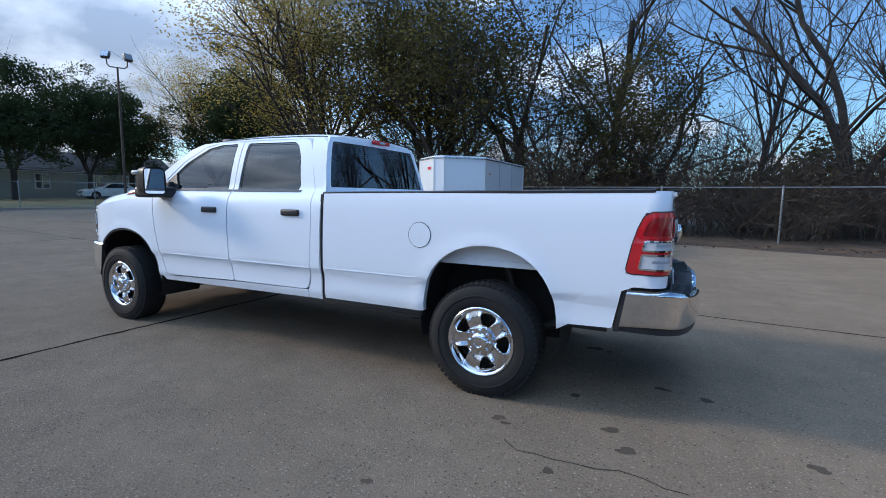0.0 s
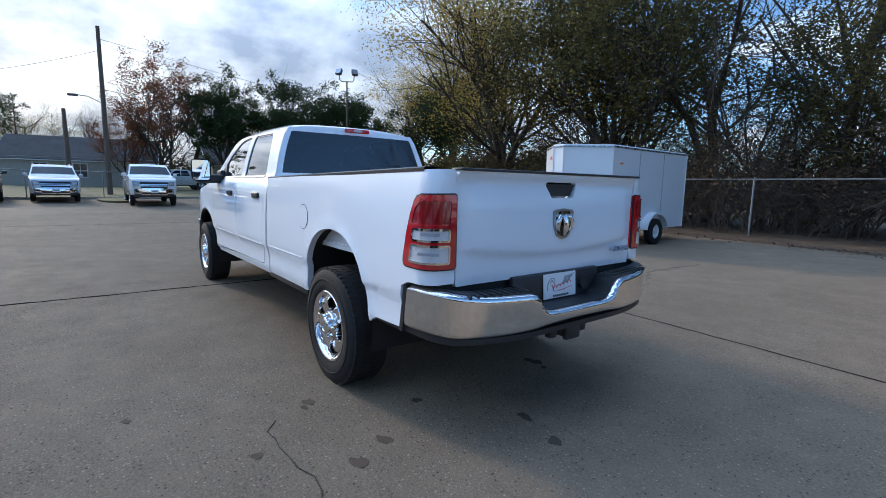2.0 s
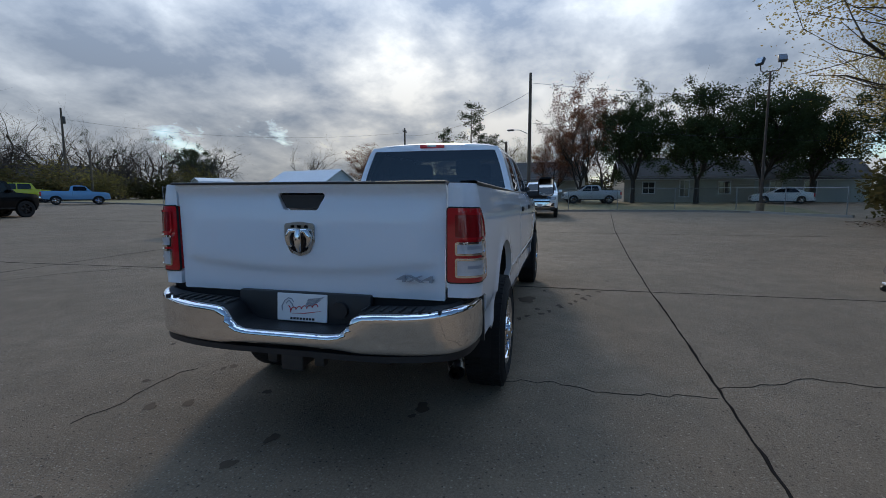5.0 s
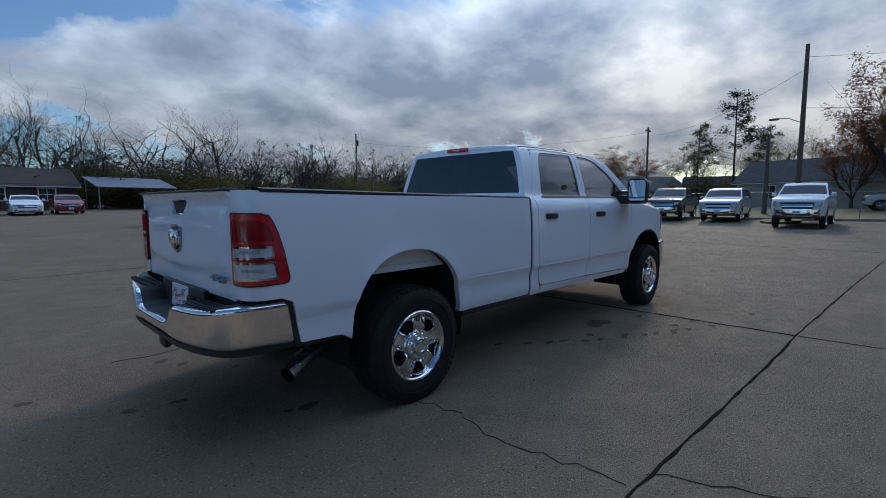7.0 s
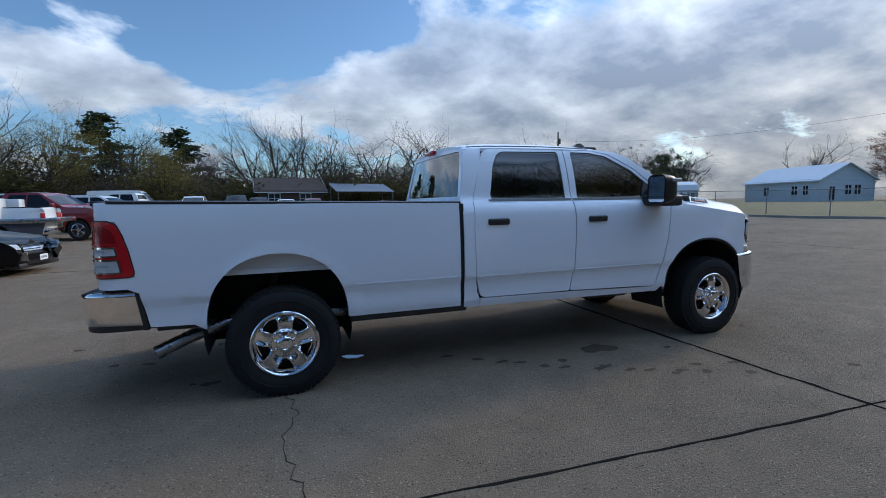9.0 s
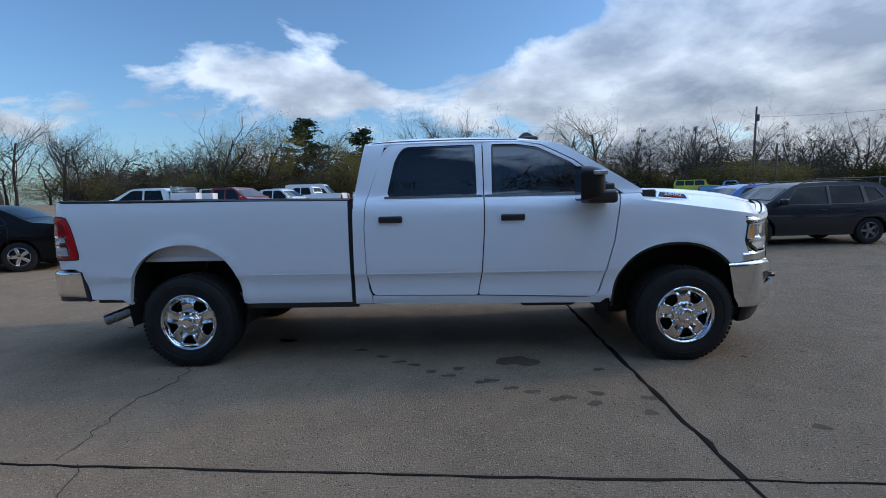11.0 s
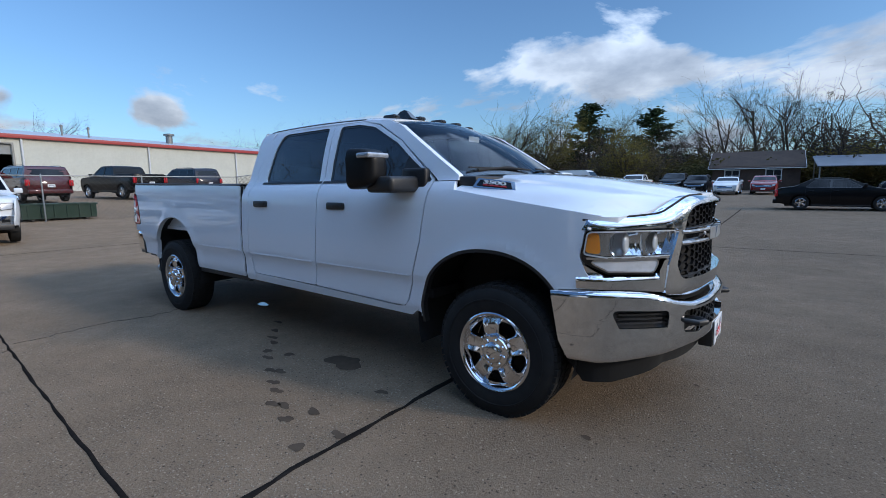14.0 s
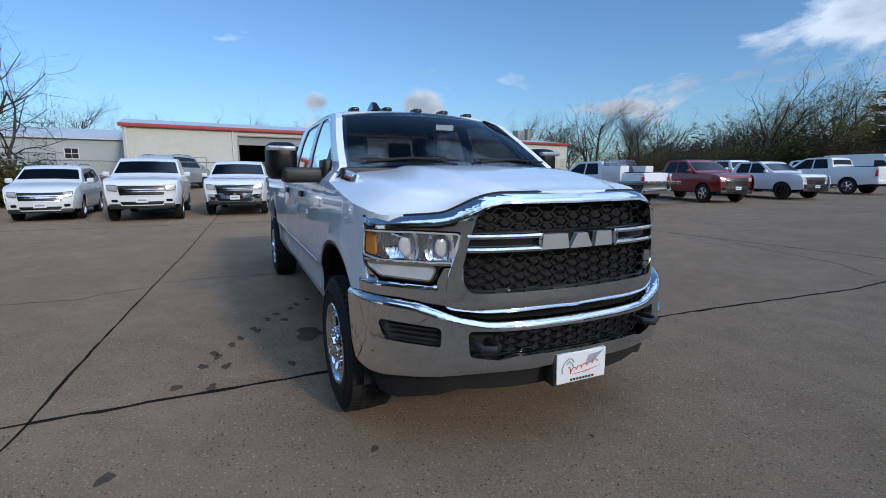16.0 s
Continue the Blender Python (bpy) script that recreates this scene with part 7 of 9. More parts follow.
        for a in axles:
            bm = bmesh.new()
            loop = arc(a, r * 1.02, ra + 0.01, ra + 0.01, -10, 190, 16, 2.1)
            o = [bm.verts.new((u, s * (W - 0.06), z)) for u, z in loop]
            i = [bm.verts.new((u, s * (W - 0.40), z)) for u, z in loop]
            for k in range(len(o) - 1):
                bm.faces.new((o[k], o[k + 1], i[k + 1], i[k]))
            bm.faces.new(i)
            part("wheel_liner", bm, SHELL, root)
        if low_trim:
            bm = sheet([(axles[0] + ra, low - 0.02), (axles[1] - ra, low - 0.02), (axles[1] - ra, low + 0.07), (axles[0] + ra, low + 0.07)], [], lambda u, z, d, s=s: (u, s * (W - 0.045 - d), z), 0.5, 0.1, 0.05, s > 0)
            part("sill", bm, BLACK_TRIM, root)
        # mirrors and handles
        mu, mz = (K["ws"][1] - 0.28) * sx, belt + 0.10
        bm = bmesh.new()
        y0, y1 = sorted((s * (W + 0.015), s * (W + 0.20)))
        box(bm, mu - 0.06, mu + 0.07, y0, y1, mz - 0.06, mz + 0.09, 0.035, 3)
        y0, y1 = sorted((s * (W - 0.08), s * (W + 0.06)))
        box(bm, mu - 0.03, mu + 0.04, y0, y1, mz - 0.075, mz - 0.025, 0.015, 2)
        part("door_mirror", bm, colour, root)
        for u in [min(p[0] for p in w) for w in wins if max(p[0] for p in w) - min(p[0] for p in w) > 0.55]:
            bm = bmesh.new()
            yy = s * (half(u + 0.15, belt - 0.12) + 0.008)
            box(bm, u + 0.05, u + 0.25, yy - 0.012, yy + 0.012, belt - 0.145, belt - 0.105, 0.008, 1)
            part("door_handle", bm, colour, root)
            bm = sheet([(u - 0.035, low + 0.10), (u - 0.025, low + 0.10), (u - 0.025, belt - 0.01), (u - 0.035, belt - 0.01)], [], lambda uu, z, d, s=s: (uu, s * (half(uu, z) + 0.0015 - d), z), 0.5, 0.1, 0.003, s > 0)
            part("door_gap", bm, SHELL, root)

    # the top skin, swept from tail to nose
    ws, back, roof, bed = K["ws"], K["back"], K["roof"], K["bed"]
    ws, back, roof = [tuple(v * sx for v in q) for q in (ws, back, roof)]
    bed = tuple(v * sx for v in bed) if bed else None
    dense = []
    for (u0, z0), (u1, z1) in zip(top, top[1:]):
        n = max(1, int(math.hypot(u1 - u0, z1 - z0) / 0.16))
        dense += [(u0 + (u1 - u0) * i / n, z0 + (z1 - z0) * i / n) for i in range(n)]
    dense.append(top[-1])

    def skin(pts, inset, lift_by, crown, nv=10):
        bm = bmesh.new()
        prev = None
        for u, z in pts:
            h = half(min(max(u, 0), L), z) - inset
            nose_r = 0.16 * max(0, 1 - min(u, L - u) / 0.5) ** 2
            cur = []
            for j in range(nv + 1):
                v = -1 + 2 * j / nv
                bow = nose_r * v * v
                uu = u + (bow if u < L / 2 else -bow)
                cur.append(bm.verts.new((uu, h * v, z + lift_by + crown * (1 - v * v))))
            if prev:
                for j in range(nv):
                    bm.faces.new((prev[j], prev[j + 1], cur[j + 1], cur[j]))
            prev = cur
        bmesh.ops.recalc_face_normals(bm, faces=bm.faces)
        return bm

    part("body_top", skin(dense, 0.0, 0.0, 0.025), colour, root)
    front = [p for p in dense if ws[0] - 1e-6 <= p[0] <= ws[1] + 1e-6 and p[0] > L * 0.3]
    k0, k1 = front[0], front[-1]
    wsp = [(k0[0] + (k1[0] - k0[0]) * f, k0[1] + (k1[1] - k0[1]) * f) for f in (-0.01, 0.3, 0.6, 0.99)]
    part("windscreen", skin([(u + 0.010, z + 0.012) for u, z in wsp], 0.055, 0.0, 0.025), CAR_GLASS, root)
    rear = [p for p in dense if back[0] - 1e-6 <= p[0] <= back[1] + 1e-6 and p[1] > belt - 0.1]
    if len(rear) > 1 and kind != "van":
        k0, k1 = rear[0], rear[-1]
        rsp = [(k0[0] + (k1[0] - k0[0]) * f - 0.008, k0[1] + (k1[1] - k0[1]) * f + 0.008) for f in (0.08, 0.5, 0.94)]
        part("rear_window", skin(rsp, 0.09, 0.0, 0.02), CAR_GLASS, root)
    if bed:
        # near-black plate on the closed bed, coloured for the shade inside an open one
        bm = bmesh.new()
        box(bm, bed[0] + 0.08, bed[1] - 0.05, -W + 0.16, W - 0.16, zb - 0.02, zb + 0.034, 0.0)
        part("bed_hollow_shade", bm, bed_mat or SHELL, root)
    # nose: grille, lamps, bumper, plate
    zf = [z for u, z in top if u > L * 0.93]
    zt = max(zf) if zf else belt * 0.9
    zt = min(zt, belt - 0.10)
    nose_x = L - 0.02
    gh = (zt - low) * (0.46 if grille in ("sport", "black") else 0.42)
    gw = W * 0.60
    zc = low + (zt - low) * 0.64
    bz = low + (zt - low) * 0.24
    tipz = sorted((z, u) for u, z in top if u > L * 0.86)

    def nose_u(z):
        """How far forward the nose reaches at that height."""
        if z <= tipz[0][0]:
            return tipz[0][1]
        for (z0, u0), (z1, u1) in zip(tipz, tipz[1:]):
            if z <= z1:
                return u0 + (u1 - u0) * (z - z0) / max(z1 - z0, 1e-6)
        return tipz[-1][1]

    def panel(loop, off, deep=0.03):
        """A plate that follows the rounded nose; loop in y and z."""
        def f(y, z, d):
            zm = min(z, zt)
            u = nose_u(zm)
            return (u - 0.16 * max(0, 1 - (L - u) / 0.5) ** 2 * (y / half(min(u, L), zm)) ** 2 + off - d, y, z)
        return sheet(loop, [], f, 0.12, 0.08, deep)

    gr = part("grille", panel(rounded([(-gw * 0.90, zc - gh / 2, 0.05), (gw * 0.90, zc - gh / 2, 0.05), (gw, zc + gh / 2, 0.04), (-gw, zc + gh / 2, 0.04)]), 0.024), GRILLE_BLACK, root, "black grille")
    bar = GLOSS_BLACK if grille in ("black", "sport") else CHROME
    if grille in ("chrome", "dark"):
        for (y0, z0), (y1, z1) in (((-gw * 0.93, zc + gh * 0.50), (gw * 0.93, zc + gh * 0.50)), ((-gw * 0.86, zc - gh * 0.50), (gw * 0.86, zc - gh * 0.50))):
            part("grille_rim", panel([(y0, z0 - 0.016), (y1, z1 - 0.016), (y1, z1 + 0.016), (y0, z0 + 0.016)], 0.046), CHROME if grille == "chrome" else colour, gr)
    if grille != "plain":
        rows = 1 if grille == "sport" else 2
        for k in range(rows):
            zz = zc + gh * (0.05 if rows == 1 else -0.10 + 0.20 * k)
            hgt = 0.022 if rows == 1 else 0.016
            part("grille_bar", panel([(-gw * 0.93, zz - hgt), (gw * 0.93, zz - hgt), (gw * 0.95, zz + hgt), (-gw * 0.95, zz + hgt)], 0.040), bar, gr)
        for k in range(5):
            zz = zc + gh * (-0.40 + 0.19 * k)
            part("grille_slat", panel([(-gw * 0.86, zz - 0.006), (gw * 0.86, zz - 0.006), (gw * 0.86, zz + 0.006), (-gw * 0.86, zz + 0.006)], 0.032), GLOSS_BLACK, gr)
    part("front_bumper", panel(rounded([(-W + 0.14, bz - 0.15, 0.06), (W - 0.14, bz - 0.15, 0.06), (W - 0.10, bz + 0.12, 0.05), (-W + 0.10, bz + 0.12, 0.05)]), 0.035, 0.06), CHROME if grille == "chrome" else (BLACK_TRIM if grille == "black" else colour), root)
    part("lower_intake", panel(rounded([(-W * 0.50, bz - 0.12, 0.03), (W * 0.50, bz - 0.12, 0.03), (W * 0.56, bz - 0.03, 0.03), (-W * 0.56, bz - 0.03, 0.03)]), 0.042, 0.02), GRILLE_BLACK, root, "dark lower air intake")
    for s in (1, -1):
        lo, hi = (zc + gh * 0.26, zc + gh * 0.50) if grille == "sport" else (zc - gh * 0.05, zc + gh * 0.46)
        q = [(gw + 0.005, lo, 0.02), (W - 0.17, lo + 0.03, 0.03), (W - 0.14, hi + 0.02, 0.03), (gw + 0.02, hi, 0.02)]
        q = [(s * y, z, r_) for y, z, r_ in q]
        bez = part("headlamp_bezel", panel(grow(rounded(q if s > 0 else q[::-1]), 0.012), 0.020), GLOSS_BLACK, root)
        hl_ = part("headlamp", panel(rounded(q if s > 0 else q[::-1]), 0.028), CAR_LAMP, root, "clear headlamp")
        bm = bmesh.new()
        box(bm, -0.05, 0.04, -0.03, 0.03, -gh * 0.14, gh * 0.16, 0.02, 2, Matrix.Translation((nose_u(zc) - 0.24, s * (W - 0.105), zc + gh * 0.26)) @ Matrix.Rotation(-s * 0.9, 4, "Z"))
        part("indicator", bm, AMBER, hl_)
        q = [(s * W * 0.60, bz - 0.045, 0.03), (s * W * 0.76, bz - 0.035, 0.03), (s * W * 0.76, bz + 0.035, 0.03), (s * W * 0.60, bz + 0.035, 0.03)]
        part("fog_lamp", panel(rounded(q if s > 0 else q[::-1]), 0.042, 0.02), GLOSS_BLACK, root)
        tz = belt - 0.22
        bm = bmesh.new()
        box(bm, 0.0, 0.12, -0.09, 0.09, -0.16, 0.16, 0.03, 2, Matrix.Translation((0.02, s * (W - 0.15), tz)) @ Matrix.Rotation(s * 0.35, 4, "Z"))
        part("tail_lamp", bm, RED_LENS, root, "red tail lamp")
    bm = bmesh.new()
    box(bm, nose_x - 0.3, nose_x - 0.01, -W * 0.82, W * 0.82, low - 0.06, bz - 0.09, 0.02, 2)
    part("front_valance", bm, BLACK_TRIM, root)
    bm = bmesh.new()
    box(bm, -0.06, 0.14, -W * 0.88, W * 0.88, low + 0.06, low + 0.26, 0.04, 3)
    part("rear_bumper", bm, CHROME if grille == "chrome" else (BLACK_TRIM if kind in ("jeep", "bed_jeep", "suv") else colour), root)
    for xx, rot in ((nose_u(bz) + 0.045, 90), (-0.065, -90)):
        bm = bmesh.new()
        zz = bz + 0.01 if rot > 0 else low + 0.45
        box(bm, -0.15, 0.15, -0.004, 0.004, -0.07, 0.07, 0.0, 1, Matrix.Translation((xx, 0, zz)) @ Matrix.Rotation(radians(90), 4, "Z"))
        pl = part("plate", bm, PLATE_WHITE, root)
        bm = bmesh.new()
        box(bm, -0.11, 0.11, -0.0055, 0.0055, -0.025, 0.025, 0.0, 1, Matrix.Translation((xx, 0, zz)) @ Matrix.Rotation(radians(90), 4, "Z"))
        part("plate_bar", bm, PRINT_GREY, pl)
    bm = bmesh.new()
    box(bm, 0.4, L - 0.4, -W + 0.3, W - 0.3, low - 0.06, low + 0.08)
    part("underside", bm, SHELL, root)
    bm = bmesh.new()
    box(bm, roof[0] + 0.3, ws[1] - 0.1, -W + 0.25, W - 0.25, low + 0.1, belt - 0.05)
    for u in (0.35, 0.62):
        uu = roof[0] + (ws[1] - roof[0]) * u
        for s in (1, -1):
            box(bm, uu - 0.08, uu + 0.08, s * 0.36 - 0.22, s * 0.36 + 0.22, belt - 0.1, belt + 0.30, 0.06, 2)
    part("interior", bm, DASH, root)
    w0 = None
    for a in axles:
        for s in (1, -1):
            if w0 is None:
                w0 = car_wheel(r, rim or RIM_METAL)
                w = w0
            else:
                w = copy_thing(w0, Matrix.Identity(4))
            w.parent = root
            w.matrix_local = Matrix.Translation((a, s * (W - 0.14), r / grow_z)) @ (Matrix.Rotation(math.pi, 4, "Z") if s < 0 else Matrix.Identity(4))
    return root


BLACK_RIM = material("black_alloy", (0.03, 0.03, 0.032), 0.3, 0.6)
G = "row of parked cars"
car("pickup", "white work truck with a tall grille facing the lot", P_WHITE, 26.4, -0.3, 180, 1.0, 1.06, grille="chrome", name="pickup_truck")
car("pickup", "dark brown pickup with a chrome front", P_BROWN, 29.3, 6.7, 186, 1.0, 1.0, grille="chrome", name="pickup_truck")
car("big_suv", "pearl white full-size estate wagon", P_SILVER, 29.2, 3.7, 184, 1.05, 1.0, grille="chrome")
car("suv", "black compact crossover with black cladding", P_NAVY, 11.35, 7.75, 180, 1.01, 0.97, lower=BLACK_TRIM, grille="sport", rim=P_GREY)
car("suv", "bright blue compact crossover with dark grille", P_BLUE, 12.0, 10.9, 181, 1.01, 0.97, grille="sport", rim=P_GREY)
car("sedan", "black four-door saloon with bright wheels", P_BLACK, 7.3, 24.6, 0, 1.0, 1.0)
car("bed_jeep", "black open-bed off-roader with large tyres", P_BLACK, 13.0, 26.6, 0, 1.0, 1.02, grille="black", rim=BLACK_RIM, name="off_roader")
car("big_suv", "near-black full-size estate wagon", P_NAVY, 11.8, 30.8, 180, 1.0, 0.98, grille="chrome")
car("jeep", "lime yellow off-roader with a black hard top", P_YELLOW, 29.3, 47.5, -33, 1.05, 1.0, grille="black", rim=BLACK_RIM, name="off_roader")
car("old_pickup", "faded light blue vintage pickup", P_SKYBLUE, 27.6, 38.6, -36, 0.95, 1.0, grille="chrome", name="pickup_truck")
car("pickup", "dark pickup under the bare trees", P_BLACK, -3.3, 44.5, -90, 0.95, 0.95, grille="chrome", name="pickup_truck")
car("suv", "black crossover with its nose to the lot", P_BLACK, -1.3, 43.4, -90, 1.0, 1.0)
car("sedan", "pale blue-white hatchback facing the lot", P_WHITE, 1.1, 42.2, -90, 0.9, 1.0)
car("suv", "red hatchback with its nose to the lot", P_RED, 3.6, 43.0, -90, 0.95, 0.92)
car("pickup", "white pickup at the back of the lot", P_WHITE, -7.0, 45.0, -90, 0.95, 0.92, grille="chrome", name="pickup_truck")
car("van", "white high-roof panel van", P_WHITE, -11.5, 41.6, 0, 0.95, 0.92, name="van")
car("pickup", "white crew pickup beside the van", P_WHITE, -13.0, 36.5, 0, 0.95, 0.98, grille="chrome", name="pickup_truck")
car("pickup", "red crew cab pickup with a black grille", P_RED, -9.3, 19.6, -12, 1.02, 1.02, grille="black", name="pickup_truck")
car("pickup", "white crew cab pickup with black wheels", P_WHITE, -8.7, 24.2, -8, 1.02, 0.96, grille="black", rim=BLACK_RIM, name="pickup_truck")
car("pickup", "white chassis truck with a black bumper", P_WHITE, -8.8, 30.4, 176, 1.05, 1.05, grille="black", name="pickup_truck")
car("jeep", "white boxy off-roader behind the pickups", P_WHITE, -13.5, 28.5, -6, 1.05, 1.06, grille="dark", name="off_roader")
car("suv", "white older crossover facing the lot", P_WHITE, -12.55, -6.75, 3, 1.06, 1.03, grille="dark")
car("pickup", "white crew cab pickup with a dark grille", P_WHITE, -11.9, -3.95, 1, 1.0, 1.0, grille="dark", name="pickup_truck")
car("pickup", "white pickup with a broad chrome bumper", P_WHITE, -12.9, -1.1, -6, 1.0, 0.97, grille="chrome", name="pickup_truck")
car("sedan", "black four-door saloon with bright wheels near the fence", P_BLACK, -8.7, 5.15, 202, 0.97, 1.0)
car("big_suv", "maroon crossover in the workshop yard", P_MAROON, -25.6, 3.0, 186, 0.95, 0.95)
car("pickup", "dark pickup in the workshop yard", P_BLACK, -27.0, 7.6, 190, 1.0, 1.0, grille="chrome", name="pickup_truck")
car("big_suv", "dark full-size wagon in the workshop yard", P_NAVY, -29.5, 12.6, 186, 1.0, 1.0)
car("big_suv", "old beige wagon behind the yard fence", P_SILVER, -22.5, -4.2, 160, 0.9, 0.98)
car("sedan", "white saloon beside the house", P_WHITE, 46.0, -21.2, 80, 1.0, 1.0)
car("pickup", "beige pickup in the street", P_SILVER, 45.5, -4.4, 100, 0.95, 0.95, name="pickup_truck")


def service_truck():
    """Two-tone cab, ribbed headache rack, tool boxes and an aluminium flatbed."""
    t = car("pickup", "two-tone slate and white service truck with aluminium flatbed", P_WHITE, -10.1, 14.5, 186, 1.05, 1.0, lower=P_SLATE, grille="chrome", name="service_truck")
    bm = bmesh.new()
    box(bm, -0.35, 2.15, -1.12, 1.12, 0.92, 1.06, 0.02, 2)
    part("flatbed", bm, STEEL, t, "aluminium flatbed deck")
    for s in (1, -1):
        bm = bmesh.new()
        box(bm, 1.05, 2.05, s * 1.10 if s < 0 else 0.55, s * 0.55 if s < 0 else 1.10, 1.06, 1.70, 0.02, 2)
        part("tool_box", bm, P_WHITE, t, "white side tool box")
    bm = bmesh.new()
    for k in range(10):
        lean = 0.03 * k
        box(bm, 1.60 + lean, 2.12, -0.98 + 0.012 * k, 0.98 - 0.012 * k, 1.36 + 0.062 * k, 1.405 + 0.062 * k, 0.010, 1)
    for s in (1, -1):
        tube(bm, [(2.08, s * 0.97, 1.06), (2.08, s * 0.90, 2.0)], 0.035, 6)
    part("headache_rack", bm, STEEL, t, "ribbed aluminium cab guard")
    for s in (1, -1):
        bm = bmesh.new()
        box(bm, -0.37, -0.33, s * 0.85 - 0.12, s * 0.85 + 0.12, 0.955, 1.03, 0.01, 1)
        part("marker_lamp", bm, RED_LENS, t)


service_truck()


def wreck():
    """A damaged black car body under torn plastic."""
    t = car("sedan", "damaged black saloon partly covered with torn plastic sheet", P_BLACK, -7.35, 8.7, -6, 0.95, 0.92)
    r = random.Random(3)
    bm = bmesh.new()
    n = 14
    grid = [[bm.verts.new((0.15 + 1.1 * i / n, -0.75 + 1.5 * j / n, 1.12 + 0.06 * r.random() + 0.10 * math.sin(i * 0.9) * math.cos(j * 1.3))) for j in range(n + 1)] for i in range(n + 1)]
    for i in range(n):
        for j in range(n):
            bm.faces.new((grid[i][j], grid[i + 1][j], grid[i + 1][j + 1], grid[i][j + 1]))
    bmesh.ops.solidify(bm, geom=bm.faces[:], thickness=0.004)
    for k in range(16):
        sh = bmesh.new()
        m = Matrix.Translation((4.25 + r.uniform(-0.25, 0.40), r.uniform(-0.8, 0.8), r.uniform(0.3, 0.82))) @ Matrix.Rotation(r.uniform(0, 6), 4, "X") @ Matrix.Rotation(r.uniform(0, 6), 4, "Y")
        box(sh, -0.14, 0.14, -0.10, 0.10, -0.008, 0.008, 0.004, 1, m)
        part("torn_panel", sh, (GLOSS_BLACK, BLACK_TRIM, STEEL)[k % 3], t)
    part("plastic_sheet", bm, material("crumpled_plastic", (0.45, 0.47, 0.50), 0.25, vary=0.4, scale=6.0), t, "crumpled clear plastic sheet", 60)


wreck()


def dumpster():
    """A long low steel waste container beside the yard fence."""
    t = thing("dumpster", "long low dark green steel waste container beside the yard fence", "waste bin", at=pose(-18.75, 2.35, gz(-18.75, 2.35), 0, 0, 92))
    bm = bmesh.new()
    box(bm, -1.25, 1.25, -0.5, 0.5, 0.08, 0.64, 0.015, 1)
    part("body", bm, P_BIN, t)
    bm = bmesh.new()
    box(bm, -1.18, 1.18, -0.43, 0.43, 0.60, 0.645, 0.0, 1)
    part("filling", bm, EARTH, t, "dark rubbish filling")
    for s in (1, -1):
        bm = bmesh.new()
        box(bm, -1.29, 1.29, s * 0.5 - 0.04, s * 0.5 + 0.04, 0.62, 0.69, 0.01, 1)
        part("rim", bm, P_BIN, t)
        bm = bmesh.new()
        box(bm, s * 0.9 - 0.06, s * 0.9 + 0.06, -0.48, 0.48, 0.0, 0.08, 0.01, 1)
        part("skid", bm, DARK_METAL, t)
    for k in range(6):
        bm = bmesh.new()
        box(bm, -1.05 + 0.42 * k - 0.025, -1.05 + 0.42 * k + 0.025, -0.535, 0.535, 0.10, 0.62, 0.008, 1)
        part("stiffener", bm, P_BIN, t)


P_BIN = paint("dark_green_bin_paint", (0.02, 0.045, 0.03))
dumpster()

# ---- buildings ----
def siding(name, colour, other, pitch, vertical=False, rough=0.7):
    """Painted boards or ribbed sheet: fine relief by a wave, real boards where they can be told apart."""
    m = bpy.data.materials.new(name)
    m.use_nodes = True
    t = Nodes(m.node_tree)
    p = m.node_tree.nodes["Principled BSDF"]
    at = t.add("ShaderNodeTexCoord").outputs["Object"]
    f = t.math("MULTIPLY", t.math("MULTIPLY", t.noise(at, 0.6, 5.0, 0.6), t.noise(at, 5.0, 5.0, 0.6)), 2.2, clamp=True)
    m.node_tree.links.new(t.mix(f, (*colour, 1), (*other, 1)), p.inputs["Base Color"])
    p.inputs["Roughness"].default_value = rough
    sep = t.add("ShaderNodeSeparateXYZ", {0: at})
    src = t.math("ADD", sep.outputs[0], sep.outputs[1]) if vertical else sep.outputs[2]
    h = t.math("FRACT", t.math("DIVIDE", src, pitch))
    b = t.add("ShaderNodeBump", {"Strength": 0.6, "Distance": 0.02, "Height": h})
    m.node_tree.links.new(b.outputs[0], p.inputs["Normal"])
    return m


SHOP_WALL = siding("ribbed_cream_sheet", (0.60, 0.60, 0.53), (0.50, 0.50, 0.44), 0.30, True)
ROOF_METAL = siding("pale_metal_roof", (0.55, 0.57, 0.60), (0.46, 0.48, 0.51), 0.40, True, 0.45)
RED_TRIM = material("red_trim_paint", (0.42, 0.055, 0.05), 0.55, vary=0.4, scale=2.0, other=(0.30, 0.05, 0.05))
# indoor shade put into the colour as near-black
SHADE_IN = material("workshop_interior_shade", (0.02, 0.02, 0.022), 0.9, vary=0.4)
DOOR_GREY = siding("grey_roller_slats", (0.33, 0.34, 0.34), (0.27, 0.28, 0.28), 0.12)
HOUSE_WHITE = siding("white_lap_siding", (0.62, 0.66, 0.70), (0.54, 0.58, 0.62), 0.18)
HOUSE_GREY = siding("grey_lap_siding", (0.42, 0.46, 0.45), (0.36, 0.40, 0.40), 0.18)
HOUSE_TAN = siding("tan_lap_siding", (0.40, 0.38, 0.33), (0.34, 0.32, 0.28), 0.18)
BRICK_DARK = material("dark_brown_brick", (0.095, 0.060, 0.045), 0.9, vary=0.7, scale=6.0)
SHINGLE = material("grey_brown_shingles", (0.085, 0.075, 0.068), 0.95, vary=0.7, scale=5.0, bump=0.5, bump_scale=20)
